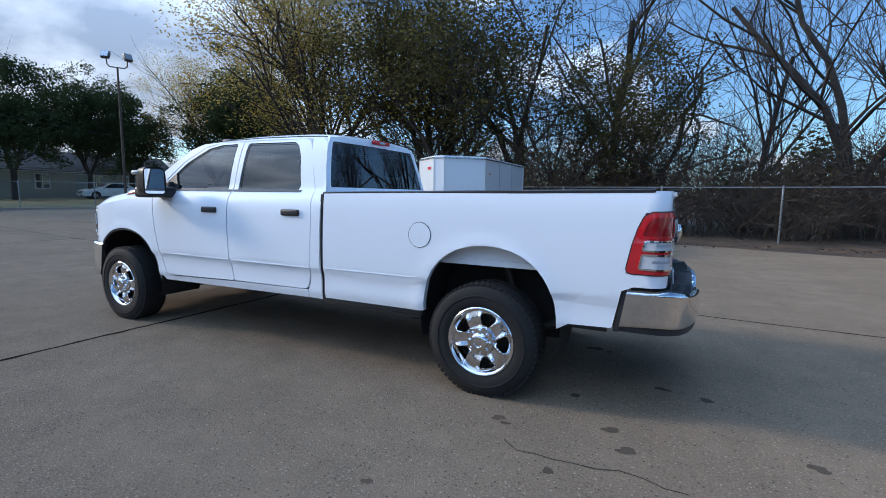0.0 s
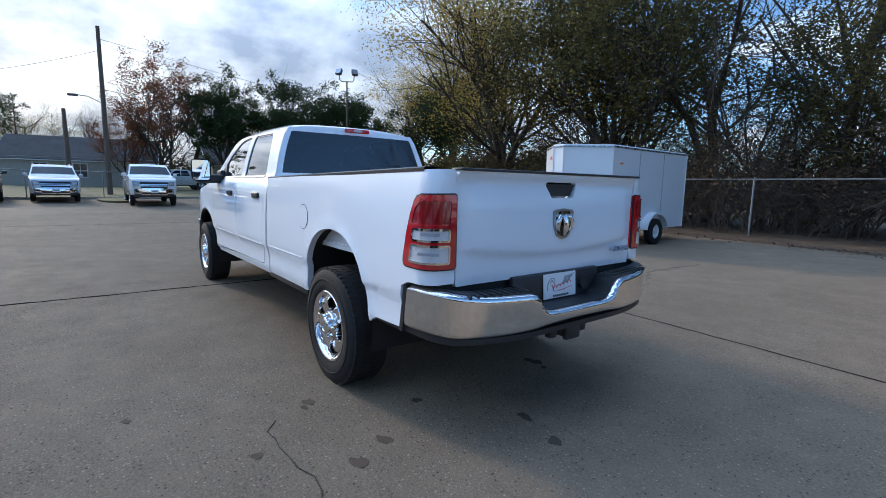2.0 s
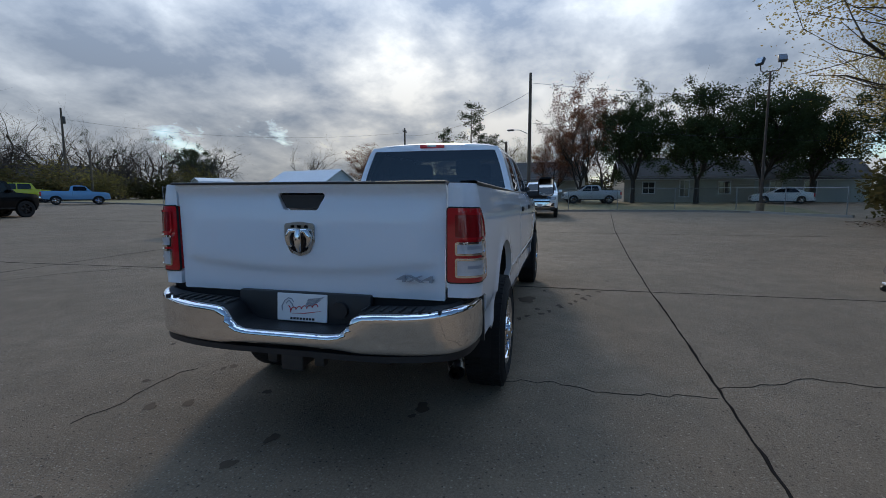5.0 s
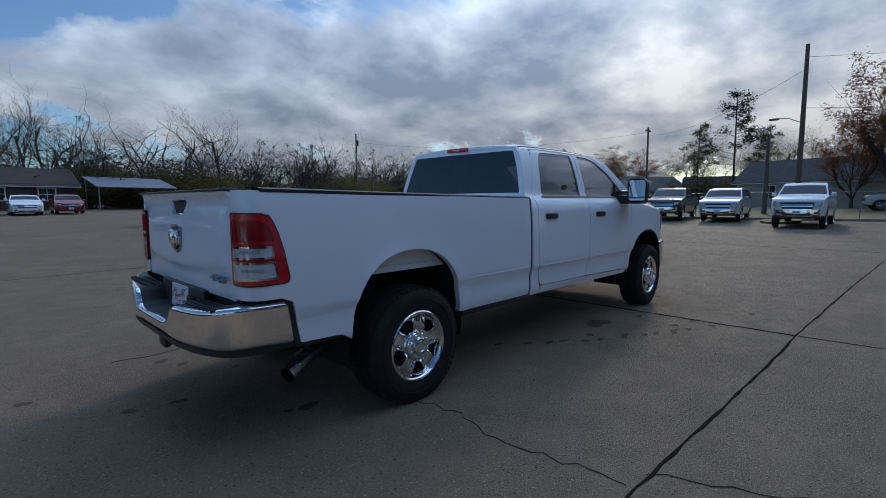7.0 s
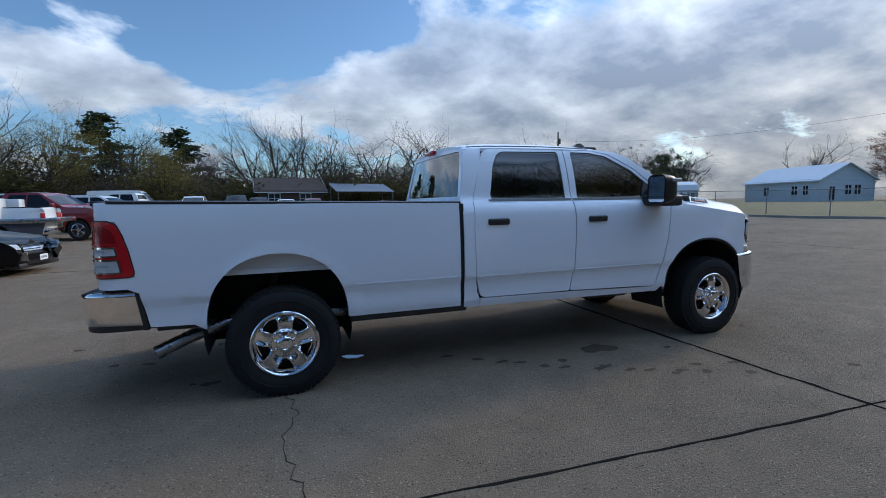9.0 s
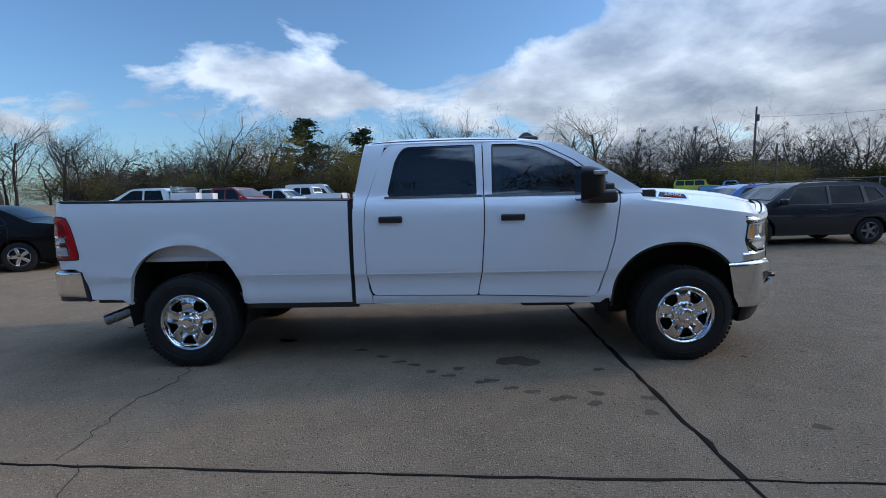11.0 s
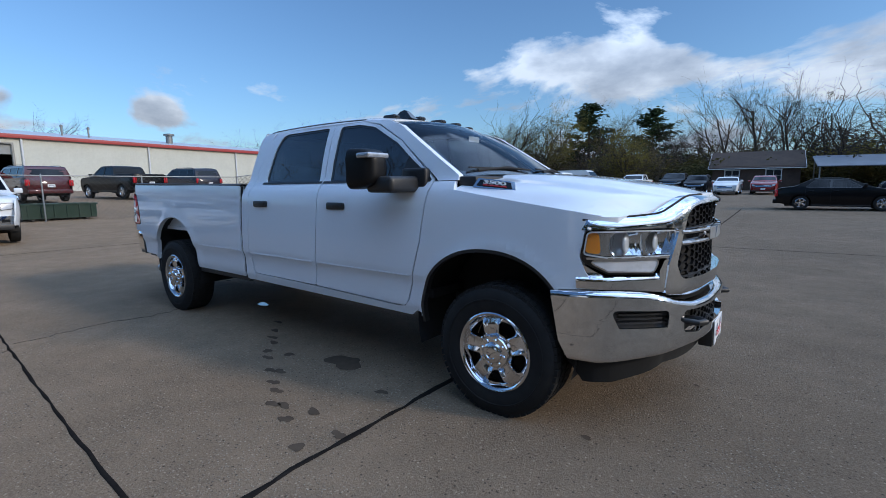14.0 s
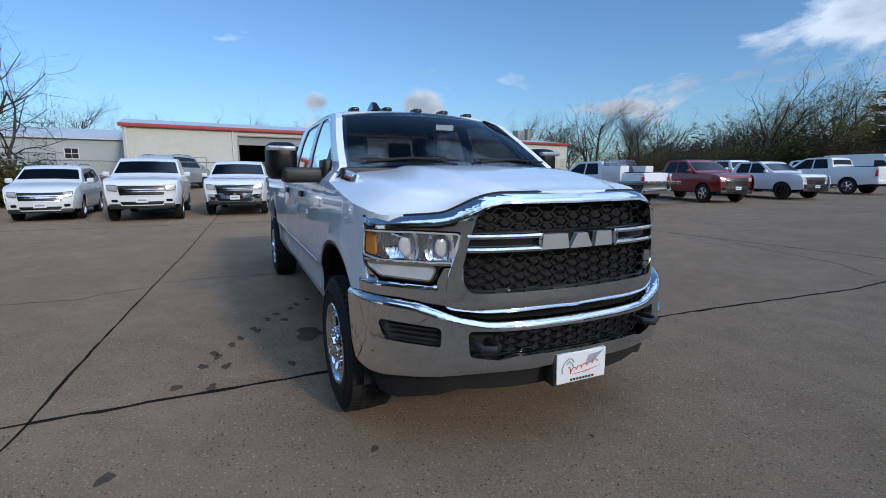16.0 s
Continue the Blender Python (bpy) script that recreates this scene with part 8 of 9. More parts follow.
SHINGLE_GREEN = material("grey_green_shingles", (0.10, 0.105, 0.095), 0.95, vary=0.7, scale=5.0, bump=0.5, bump_scale=20)
SHINGLE_BROWN = material("brown_shingles", (0.075, 0.052, 0.040), 0.95, vary=0.7, scale=5.0, other=(0.045, 0.032, 0.026), bump=0.5, bump_scale=20)
BLUE_ROOF = material("weathered_blue_grey_sheet", (0.17, 0.20, 0.24), 0.5, 0.3, vary=0.5, scale=2.0)
PANE = material("house_window_pane", (0.03, 0.035, 0.04), 0.08, coat=0.6)
TRIM_WHITE = material("white_trim_paint", (0.68, 0.69, 0.70), 0.55, vary=0.2, scale=4.0)


def slab(bm, corners, thick):
    """A flat plate from four corners, thick downwards."""
    n = (Vector(corners[1]) - Vector(corners[0])).cross(Vector(corners[2]) - Vector(corners[0])).normalized() * thick
    if n.z > 0:
        n = -n
    top = [bm.verts.new(c) for c in corners]
    low = [bm.verts.new(Vector(c) + n) for c in corners]
    bm.faces.new(top)
    bm.faces.new(low[::-1])
    k = len(corners)
    for i in range(k):
        bm.faces.new((top[i], low[i], low[(i + 1) % k], top[(i + 1) % k]))


def window_unit(parent, x, y, z, w, h, face, across):
    """A window set in the wall plane: frame, sill and two panes."""
    n, a = Vector(face), Vector(across)
    c = Vector((x, y, z))
    m = Matrix((a, n, Vector((0, 0, 1)))).transposed().to_4x4()
    pn = bmesh.new()
    box(pn, -w / 2, w / 2, -0.03, 0.025, -h / 2, h / 2, 0.0, 1, Matrix.Translation(c) @ m)
    wn = part("window", pn, PANE, parent, "white framed window with dark panes")
    for bar, dx, dz, ww, hh in (("frame_head", 0, h / 2, w + 0.16, 0.08), ("sill", 0, -h / 2, w + 0.16, 0.08), ("jamb", -w / 2, 0, 0.08, h - 0.08), ("jamb", w / 2, 0, 0.08, h - 0.08), ("mullion", 0, 0, 0.05, h - 0.08), ("glazing_bar", 0, 0, w - 0.08, 0.045)):
        q = c + a * dx + Vector((0, 0, dz))
        fr = bmesh.new()
        box(fr, -ww / 2, ww / 2, -0.02, 0.066 if bar == "glazing_bar" else 0.07, -hh / 2, hh / 2, 0.0, 1, Matrix.Translation(q) @ m)
        part(bar, fr, TRIM_WHITE, wn)
    return wn


def gable_house(label, at, L, W, eave, ridge, wall, roof, windows=(), over=0.4, sink=0.3, name="house", porch=False, chimney=False):
    """Long axis along local x; walls, gables, two roof slopes with overhang."""
    h = thing(name, label, "house", at=at)
    t = 0.18
    for s in (-1, 1):
        bm = bmesh.new()
        box(bm, -L / 2, L / 2, s * W / 2 - t / 2, s * W / 2 + t / 2, -sink, eave)
        part("wall", bm, wall, h)
    for s in (-1, 1):
        bm = bmesh.new()
        q = [(s * (L / 2 - t / 2), -W / 2, -sink), (s * (L / 2 - t / 2), W / 2, -sink), (s * (L / 2 - t / 2), W / 2, eave), (s * (L / 2 - t / 2), 0, ridge - 0.05), (s * (L / 2 - t / 2), -W / 2, eave)]
        a = [bm.verts.new(Vector(p) + Vector((t / 2, 0, 0))) for p in q]
        b = [bm.verts.new(Vector(p) - Vector((t / 2, 0, 0))) for p in q]
        bm.faces.new(a)
        bm.faces.new(b[::-1])
        for i in range(5):
            bm.faces.new((a[i], b[i], b[(i + 1) % 5], a[(i + 1) % 5]))
        part("gable_wall", bm, wall, h)
        bm = bmesh.new()
        k = (ridge - eave) / (W / 2)
        slab(bm, [(-L / 2 - over, 0, ridge), (L / 2 + over, 0, ridge), (L / 2 + over, s * (W / 2 + over), eave - k * over), (-L / 2 - over, s * (W / 2 + over), eave - k * over)], 0.14)
        part("roof", bm, roof, h)
        bm = bmesh.new()
        for e in (-1, 1):
            tube(bm, [(e * (L / 2 + over), 0, ridge - 0.1), (e * (L / 2 + over), s * (W / 2 + over), eave - k * over - 0.1)], 0.06, 4)
        tube(bm, [(-L / 2 - over, s * (W / 2 + over), eave - k * over - 0.1), (L / 2 + over, s * (W / 2 + over), eave - k * over - 0.1)], 0.06, 4)
        part("fascia", bm, TRIM_WHITE, h)
    for side, u, z, w, hh in windows:
        if side in "ns":
            s = 1 if side == "n" else -1
            window_unit(h, u, s * (W / 2 + t / 2), z, w, hh, (0, s, 0), (1, 0, 0))
        else:
            s = 1 if side == "e" else -1
            window_unit(h, s * L / 2, u, z, w, hh, (s, 0, 0), (0, 1, 0))
    if chimney:
        bm = bmesh.new()
        box(bm, L * 0.25, L * 0.25 + 0.6, -0.3, 0.3, eave, ridge + 0.9, 0.02)
        part("chimney", bm, BRICK_DARK, h)
    return h


def up(x, y, turn, dz=0.0):
    return pose(x, y, gz(x, y) + dz, 0, 0, turn)


# white metal-roofed house beyond the north-east corner, gable towards the lot
gable_house("white sided house with a pale metal roof", up(80.2, 46.2, 72), 15.5, 8.2, 3.3, 5.6, HOUSE_WHITE, ROOF_METAL,
            [("n", -5.5, 1.7, 1.0, 1.4), ("n", -3.4, 1.7, 1.2, 1.4), ("n", 2.5, 1.7, 1.2, 1.4), ("w", -1.6, 1.7, 1.0, 1.4), ("w", -0.2, 1.7, 1.0, 1.4), ("w", 2.2, 1.2, 0.9, 2.0)])
gable_house("grey cottage with a dark shingle roof", up(88, 30, 150), 11, 8, 2.8, 5.2, HOUSE_GREY, SHINGLE_GREEN, [("w", 0, 1.6, 1.2, 1.3), ("s", 2, 1.6, 1.2, 1.3), ("n", 2, 1.6, 1.2, 1.3), ("e", 0, 1.6, 1.2, 1.3)])
gable_house("pale blue cottage with a grey roof", up(92, 20, 100), 9, 7, 2.7, 5.0, HOUSE_WHITE, SHINGLE, [("w", 0, 1.6, 1.1, 1.3), ("n", 1, 1.6, 1.1, 1.3), ("s", 1, 1.6, 1.1, 1.3), ("e", 1, 1.6, 1.1, 1.3)])
gable_house("low tan house under the oaks", up(54, -14.2, 92), 12.5, 7.5, 2.7, 4.9, HOUSE_TAN, SHINGLE, [("n", -3.5, 1.5, 1.1, 1.3), ("n", 0.3, 1.4, 0.9, 1.7), ("n", 3.8, 1.5, 1.2, 1.2)], chimney=True)
gable_house("grey house with an attached carport", up(55.5, -26.5, 85), 10, 7, 2.6, 4.6, HOUSE_GREY, SHINGLE, [("n", 0, 1.5, 1.1, 1.3), ("n", 3, 1.5, 1.1, 1.3)])
gable_house("brown roofed house behind the bare trees", up(58, 2, 80), 12, 8, 2.7, 4.9, HOUSE_TAN, SHINGLE, [("n", 0, 1.5, 1.1, 1.3), ("n", 3, 1.5, 1.1, 1.3)])
gable_house("low dark brick house under bare trees", up(1.9, 59, 3), 7.6, 8, 2.5, 4.2, BRICK_DARK, SHINGLE_BROWN, [("s", -2, 1.5, 1.3, 1.2), ("s", 1.6, 1.5, 1.3, 1.2)])
gable_house("brown house with a grey gable beyond the fence", up(48, 73, 150), 13, 9, 2.7, 5.2, HOUSE_GREY, SHINGLE, [("w", 0, 1.5, 1.3, 1.2), ("s", 2, 1.5, 1.3, 1.2)])
# weathered canopy roof beside the brick house
cn = thing("carport", "weathered blue-grey sheet roof on posts", "carport", at=up(10.5, 54.5, 4))
bm = bmesh.new()
slab(bm, [(-3.6, -2.5, 2.25), (3.6, -2.5, 2.2), (3.6, 2.5, 3.35), (-3.6, 2.5, 3.4)], 0.08)
part("roof", bm, BLUE_ROOF, cn)
for x in (-3.4, 3.4):
    for y, h in ((-2.3, 2.2), (2.3, 3.2)):
        bm = bmesh.new()
        tube(bm, [(x, y, -0.1), (x, y, h)], 0.06, 8)
        part("post", bm, GALV, cn)
# gambrel garden shed
sh = thing("garden_shed", "pale gambrel-roofed garden shed with a double door", "shed", at=up(57.5, 50, 155))
prof = [(-1.6, 0), (-1.6, 1.9), (-1.2, 2.75), (0, 3.25), (1.2, 2.75), (1.6, 1.9), (1.6, 0)]
bm = bmesh.new()
a = [bm.verts.new((-2.6, y, z)) for y, z in prof]
b = [bm.verts.new((2.6, y, z)) for y, z in prof]
bm.faces.new(a)
bm.faces.new(b[::-1])
for i in (0, 5):
    bm.faces.new((a[i], b[i], b[i + 1], a[i + 1]))
part("wall", bm, HOUSE_TAN, sh)
bm = bmesh.new()
for i in (1, 2, 3, 4):
    (y0, z0), (y1, z1) = prof[i], prof[i + 1]
    slab(bm, [(-2.75, y0 * 1.04, z0 + 0.06), (2.75, y0 * 1.04, z0 + 0.06), (2.75, y1 * 1.04, z1 + 0.06), (-2.75, y1 * 1.04, z1 + 0.06)], 0.06)
part("roof", bm, ROOF_METAL, sh)
for x in (-0.5, 0.5):
    for s in (1, -1):
        bm = bmesh.new()
        box(bm, x - 0.48, x + 0.48, s * 1.60 - 0.03, s * 1.60 + 0.03, 0.05, 1.8, 0.01)
        part("door", bm, TRIM_WHITE, sh)
for x in (-1.8, 1.8):
    for s in (1, -1):
        window_unit(sh, x, s * 1.62, 1.25, 0.6, 0.7, (0, s, 0), (1, 0, 0))


# long workshop: its wall stands at local y = 0 facing -y, x along it
def build_shop():
    p0, p1 = Vector((-48.8, -10.9)), Vector((-56.4, 50.0))
    d = p0 - p1
    L = d.length
    turn = math.degrees(math.atan2(d.y, d.x)) + 180
    m = pose(p0.x, p0.y, 1.28, 0, 0, math.degrees(math.atan2(p1.y - p0.y, p1.x - p0.x)))
    sh = thing("workshop_building", "long cream metal workshop with red eave trim and open roller doors", "building", at=m)
    # local x runs north along the wall, local -y faces the lot
    H = 5.0
    doors = [(10.6, 18.2, 4.3), (49.0, 57.0, 3.7)]
    x = 0.0
    k = 0
    edges = [0.0] + [v for a, b, _ in doors for v in (a, b)] + [L]
    for i in range(0, len(edges), 2):
        bm = bmesh.new()
        box(bm, edges[i], edges[i + 1], -0.1, 0.1, -0.6, H)
        part("wall", bm, SHOP_WALL, sh)
    for a, b, hh in doors:
        bm = bmesh.new()
        box(bm, a, b, -0.1, 0.1, hh, H)
        part("wall", bm, SHOP_WALL, sh)
        bm = bmesh.new()
        box(bm, a, b, 0.12, 0.2, hh - 0.95, hh)
        part("roller_door", bm, DOOR_GREY, sh, "grey roller door, mostly raised")
        bm = bmesh.new()
        box(bm, a - 0.15, a, -0.16, -0.1, -0.5, hh + 0.1)
        box(bm, b, b + 0.15, -0.16, -0.1, -0.5, hh + 0.1)
        box(bm, a, b, -0.16, -0.1, hh - 0.02, hh + 0.1)
        part("door_frame", bm, GALV, sh)
    bm = bmesh.new()
    for s in (0.0, L):
        q = [(s, -0.1, -0.6), (s, 24, -0.6), (s, 24, H), (s, 12, H + 1.6), (s, -0.1, H)]
        bm.faces.new([bm.verts.new(c) for c in q])
    bmesh.ops.solidify(bm, geom=bm.faces[:], thickness=0.15)
    part("end_wall", bm, SHOP_WALL, sh)
    bm = bmesh.new()
    box(bm, 0, L, 23.9, 24.1, -0.6, H)
    part("back_wall", bm, SHOP_WALL, sh)
    bm = bmesh.new()
    slab(bm, [(-0.3, -0.35, H + 0.12), (L + 0.3, -0.35, H + 0.12), (L + 0.3, 12, H + 1.7), (-0.3, 12, H + 1.7)], 0.1)
    slab(bm, [(-0.3, 24.3, H + 0.12), (L + 0.3, 24.3, H + 0.12), (L + 0.3, 12, H + 1.7), (-0.3, 12, H + 1.7)], 0.1)
    part("roof", bm, ROOF_METAL, sh)
    bm = bmesh.new()
    box(bm, -0.3, L + 0.3, -0.42, -0.30, H - 0.20, H + 0.16, 0.02)
    part("eave_trim", bm, RED_TRIM, sh, "red painted eave trim")
    # near-black partition added behind the doors; shade painted into it and the floor
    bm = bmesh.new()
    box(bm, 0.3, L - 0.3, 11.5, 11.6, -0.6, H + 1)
    part("shade_partition", bm, SHADE_IN, sh)
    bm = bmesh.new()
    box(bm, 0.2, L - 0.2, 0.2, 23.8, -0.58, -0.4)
    part("floor_slab", bm, SHADE_IN, sh)
    for x in (0.25, 10.0, 18.9, 30, 41, 48.3):
        bm = bmesh.new()
        tube(bm, [(x, -0.24, -0.5), (x, -0.24, H - 0.2)], 0.09, 6)
        part("downpipe", bm, TRIM_WHITE, sh)
    bm = bmesh.new()
    box(bm, 6.2, 7.2, -0.14, -0.09, -0.3, 1.85, 0.01)
    part("side_door", bm, SHOP_WALL, sh, "cream side door")
    bm = bmesh.new()
    for a, b, c, e in ((6.12, 6.2, -0.3, 1.93), (7.2, 7.28, -0.3, 1.93), (6.2, 7.2, 1.85, 1.93)):
        box(bm, a, b, -0.17, -0.09, c, e)
    part("door_frame", bm, GALV, sh)
    for x, h, r in ((24.5, 1.0, 0.09), (27.0, 1.0, 0.09), (36.0, 1.1, 0.40)):
        bm = bmesh.new()
        tube(bm, [(x, 6.0, H + 0.7), (x, 6.0, H + 0.8 + h)], r, 12)
        tube(bm, [(x, 6.0, H + 0.8 + h), (x, 6.0, H + 1.0 + h), (x, 6.0, H + 1.1 + h)], [r * 1.6, r * 1.6, 0.02], 12)
        part("roof_vent", bm, GALV, sh)
    bm = bmesh.new()
    box(bm, 55, 56.6, 5, 6.4, H + 0.8, H + 2.4, 0.05)
    tube(bm, [(58, 6, H + 0.7), (58, 6, H + 2.8)], 0.6, 14)
    part("roof_unit", bm, GALV, sh, "grey rooftop plant")


build_shop()
# low farm buildings past the workshop's south end
gable_house("low brown metal barn far behind the cars", up(-50, -34, 40), 16, 9, 3.4, 5.0, BRICK_DARK, BLUE_ROOF, [("s", -4, 1.5, 1.3, 1.2), ("e", 0, 1.5, 1.3, 1.2)], name="barn")
gable_house("grey metal warehouse beyond the yard", up(-66, -22, 100), 20, 12, 4.4, 5.8, HOUSE_GREY, ROOF_METAL, [("w", -3, 2.5, 1.3, 1.2), ("s", 3, 2.5, 1.3, 1.2), ("n", 3, 2.5, 1.3, 1.2)], name="warehouse")

# ---- the enclosed trailer ----
TRAILER_WHITE = material("white_trailer_skin", (0.70, 0.73, 0.75), 0.3, vary=0.12, scale=2.0, other=(0.60, 0.62, 0.63), coat=0.3)
TREAD_PLATE = material("tread_plate", (0.55, 0.55, 0.56), 0.35, 0.9, vary=0.3, scale=12.0, bump=0.9, bump_scale=55)


def build_trailer():
    # x across, +y is the nose, z up; the flat side faces -x
    t = thing("enclosed_trailer", "white enclosed cargo trailer with a tread-plate nose", "trailer", at=pose(4.22, -7.35, 0.0, 0, 0, 1.5))
    W, L, z0, z1 = 0.95, 3.7, 0.40, 2.36
    tip = 0.78
    plan = [(-W, 0), (-W, -L), (W, -L), (W, 0), (0.14, tip), (-0.14, tip)]
    bm = bmesh.new()
    lo = [bm.verts.new((x, y, z0)) for x, y in plan]
    hi = [bm.verts.new((x, y, z1)) for x, y in plan]
    top = [bm.verts.new((x * 0.97, y * 0.985 if y < 0 else y * 0.97, z1 + 0.06)) for x, y in plan]
    n = len(plan)
    bm.faces.new(lo[::-1])
    bm.faces.new(top)
    for i in range(n):
        j = (i + 1) % n
        bm.faces.new((lo[i], lo[j], hi[j], hi[i]))
        bm.faces.new((hi[i], hi[j], top[j], top[i]))
    bmesh.ops.recalc_face_normals(bm, faces=bm.faces)
    part("body", bm, TRAILER_WHITE, t, "white aluminium skin", 25)
    # seams, roof trim and corner trims
    for (xa, ya), (xb, yb) in zip(plan, plan[1:] + plan[:1]):
        bm = bmesh.new()
        tube(bm, [(xa * 1.004, ya, z1 + 0.01), (xb * 1.004, yb, z1 + 0.01)], 0.022, 6)
        part("roof_trim", bm, STEEL, t)
    for x, y in plan:
        bm = bmesh.new()
        tube(bm, [(x * 1.002, y, z0), (x * 1.002, y, z1)], 0.014, 6)
        part("corner_trim", bm, TRAILER_WHITE, t)
    for s in (-1, 1):
        a, b = Vector((s * W, 0, 0)), Vector((s * 0.14, tip, 0))
        nrm = Vector((s * tip, W - 0.14, 0)).normalized() * 0.006
        bm = bmesh.new()
        q = [a + nrm, b + nrm]
        vs = [bm.verts.new(q[0] + Vector((0, 0, z0 - 0.02))), bm.verts.new(q[1] + Vector((0, 0, z0 - 0.02))), bm.verts.new(q[1] + Vector((0, 0, z0 + 0.52))), bm.verts.new(q[0] + Vector((0, 0, z0 + 0.52)))]
        bm.faces.new(vs)
        bmesh.ops.solidify(bm, geom=bm.faces[:], thickness=0.005)
        part("stone_guard", bm, TREAD_PLATE, t, "bright tread-plate stone guard")
        # fender and wheel
        bm = bmesh.new()
        prev = None
        for i in range(17):
            g = math.pi * i / 16
            yy, zz = -1.95 + 0.52 * math.cos(g), 0.40 + 0.43 * math.sin(g)
            cur = [bm.verts.new((s * xx, yy, zz)) for xx in (W, W + 0.20)] + [bm.verts.new((s * (W + 0.20), yy, zz - 0.05))]
            if prev:
                for k in range(2):
                    bm.faces.new((prev[k], prev[k + 1], cur[k + 1], cur[k]))
            prev = cur
        bmesh.ops.solidify(bm, geom=bm.faces[:], thickness=0.006)
        part("fender", bm, TRAILER_WHITE, t, "rounded white fender")
        bm = bmesh.new()
        lathe(bm, [(0.19, -0.09), (0.30, -0.10), (0.335, -0.07), (0.335, 0.07), (0.30, 0.10), (0.19, 0.09)], 32, True)
        bmesh.ops.transform(bm, matrix=Matrix.Translation((s * (W + 0.08), -1.95, 0.336)) @ Matrix.Rotation(math.pi / 2, 4, "Z"), verts=bm.verts)
        w = part("wheel", bm, RUBBER, t, "black trailer tyre")
        bm = bmesh.new()
        lathe(bm, [(0.19, 0.05), (0.17, 0.07), (0.08, 0.03), (0.05, 0.05), (0.001, 0.05)], 24)
        bmesh.ops.transform(bm, matrix=Matrix.Translation((s * (W + 0.08), -1.95, 0.336)) @ Matrix.Rotation(-s * math.pi / 2, 4, "Z"), verts=bm.verts)
        part("rim", bm, TRAILER_WHITE, w)
    bm = bmesh.new()
    for s in (-1, 1):
        tube(bm, [(s * 0.75, -0.4, 0.36), (s * 0.05, 1.30, 0.36)], 0.045, 4)
    box(bm, -0.05, 0.05, 1.15, 1.48, 0.33, 0.41, 0.01)
    part("drawbar", bm, DARK_METAL, t, "black steel A-frame drawbar")
    bm = bmesh.new()
    tube(bm, [(0, 1.48, 0.37), (0, 1.59, 0.40)], [0.05, 0.065], 12)
    part("coupler", bm, DARK_METAL, t)
    bm = bmesh.new()
    tube(bm, [(0.0, 1.04, 0.12), (0.0, 1.04, 0.92)], 0.038, 10)
    box(bm, -0.06, 0.06, 0.96, 1.12, 0.55, 0.63, 0.01)
    tube(bm, [(0, 1.04, 0.92), (0.0, 1.04, 1.02)], 0.02, 8)
    part("tongue_jack", bm, BLACK_TRIM, t, "black tongue jack")
    bm = bmesh.new()
    box(bm, -0.06, 0.06, 0.98, 1.10, 0.62, 0.70, 0.01)
    part("jack_label", bm, PAPER, t)
    # wheeled trolley under the jack
    bm = bmesh.new()
    for y in (0.82, 1.28):
        tube(bm, [(-0.55, y, 0.12), (0.55, y, 0.12)], 0.018, 6)
    tube(bm, [(0, 0.82, 0.12), (0, 1.28, 0.12)], 0.018, 6)
    part("trolley_bar", bm, PAPER, t, "white jack trolley")
    for x in (-0.52, 0.52):
        for y in (0.82, 1.28):
            bm = bmesh.new()
            tube(bm, [(x - 0.018, y, 0.045), (x + 0.018, y, 0.045)], 0.044, 12)
            part("castor", bm, BLACK_TRIM, t)
    bm = bmesh.new()
    box(bm, -0.62, -0.40, 0, 0, 1, 1) if False else None
    a, b = Vector((W, 0, 0)), Vector((0.14, tip, 0))
    c = a.lerp(b, 0.72) + Vector((tip, W - 0.14, 0)).normalized() * 0.008
    box(bm, -0.13, 0.13, -0.003, 0.003, -0.035, 0.035, 0.0, 1, Matrix.Translation((c.x, c.y, 2.12)) @ Matrix.Rotation(math.atan2(b.y - a.y, b.x - a.x), 4, "Z"))
    part("maker_label", bm, PRINT_RED, t, "small red label as a plain bar")
    bm = bmesh.new()
    for y in (-1.2, -2.4):
        tube(bm, [(-W - 0.004, y, z0 + 0.05), (-W - 0.004, y, z1 - 0.03)], 0.006, 4)
    part("panel_seam", bm, STEEL, t)
    bm = bmesh.new()
    box(bm, -W - 0.02, -W - 0.002, -0.42, -0.30, 1.98, 2.02, 0.005, 1)
    part("marker_lamp", bm, AMBER, t)


build_trailer()

# ---- trees ----
def bark(name, colour, other):
    return material(name, colour, 0.95, vary=0.8, scale=7.0, other=other, bump=0.7, bump_scale=22)


BARK = bark("grey_brown_bark", (0.092, 0.074, 0.061), (0.045, 0.037, 0.031))
BARK_DARK = bark("dark_bark", (0.085, 0.068, 0.056), (0.035, 0.029, 0.024))
TWIG = bark("twig_bark", (0.112, 0.082, 0.063), (0.060, 0.046, 0.037))


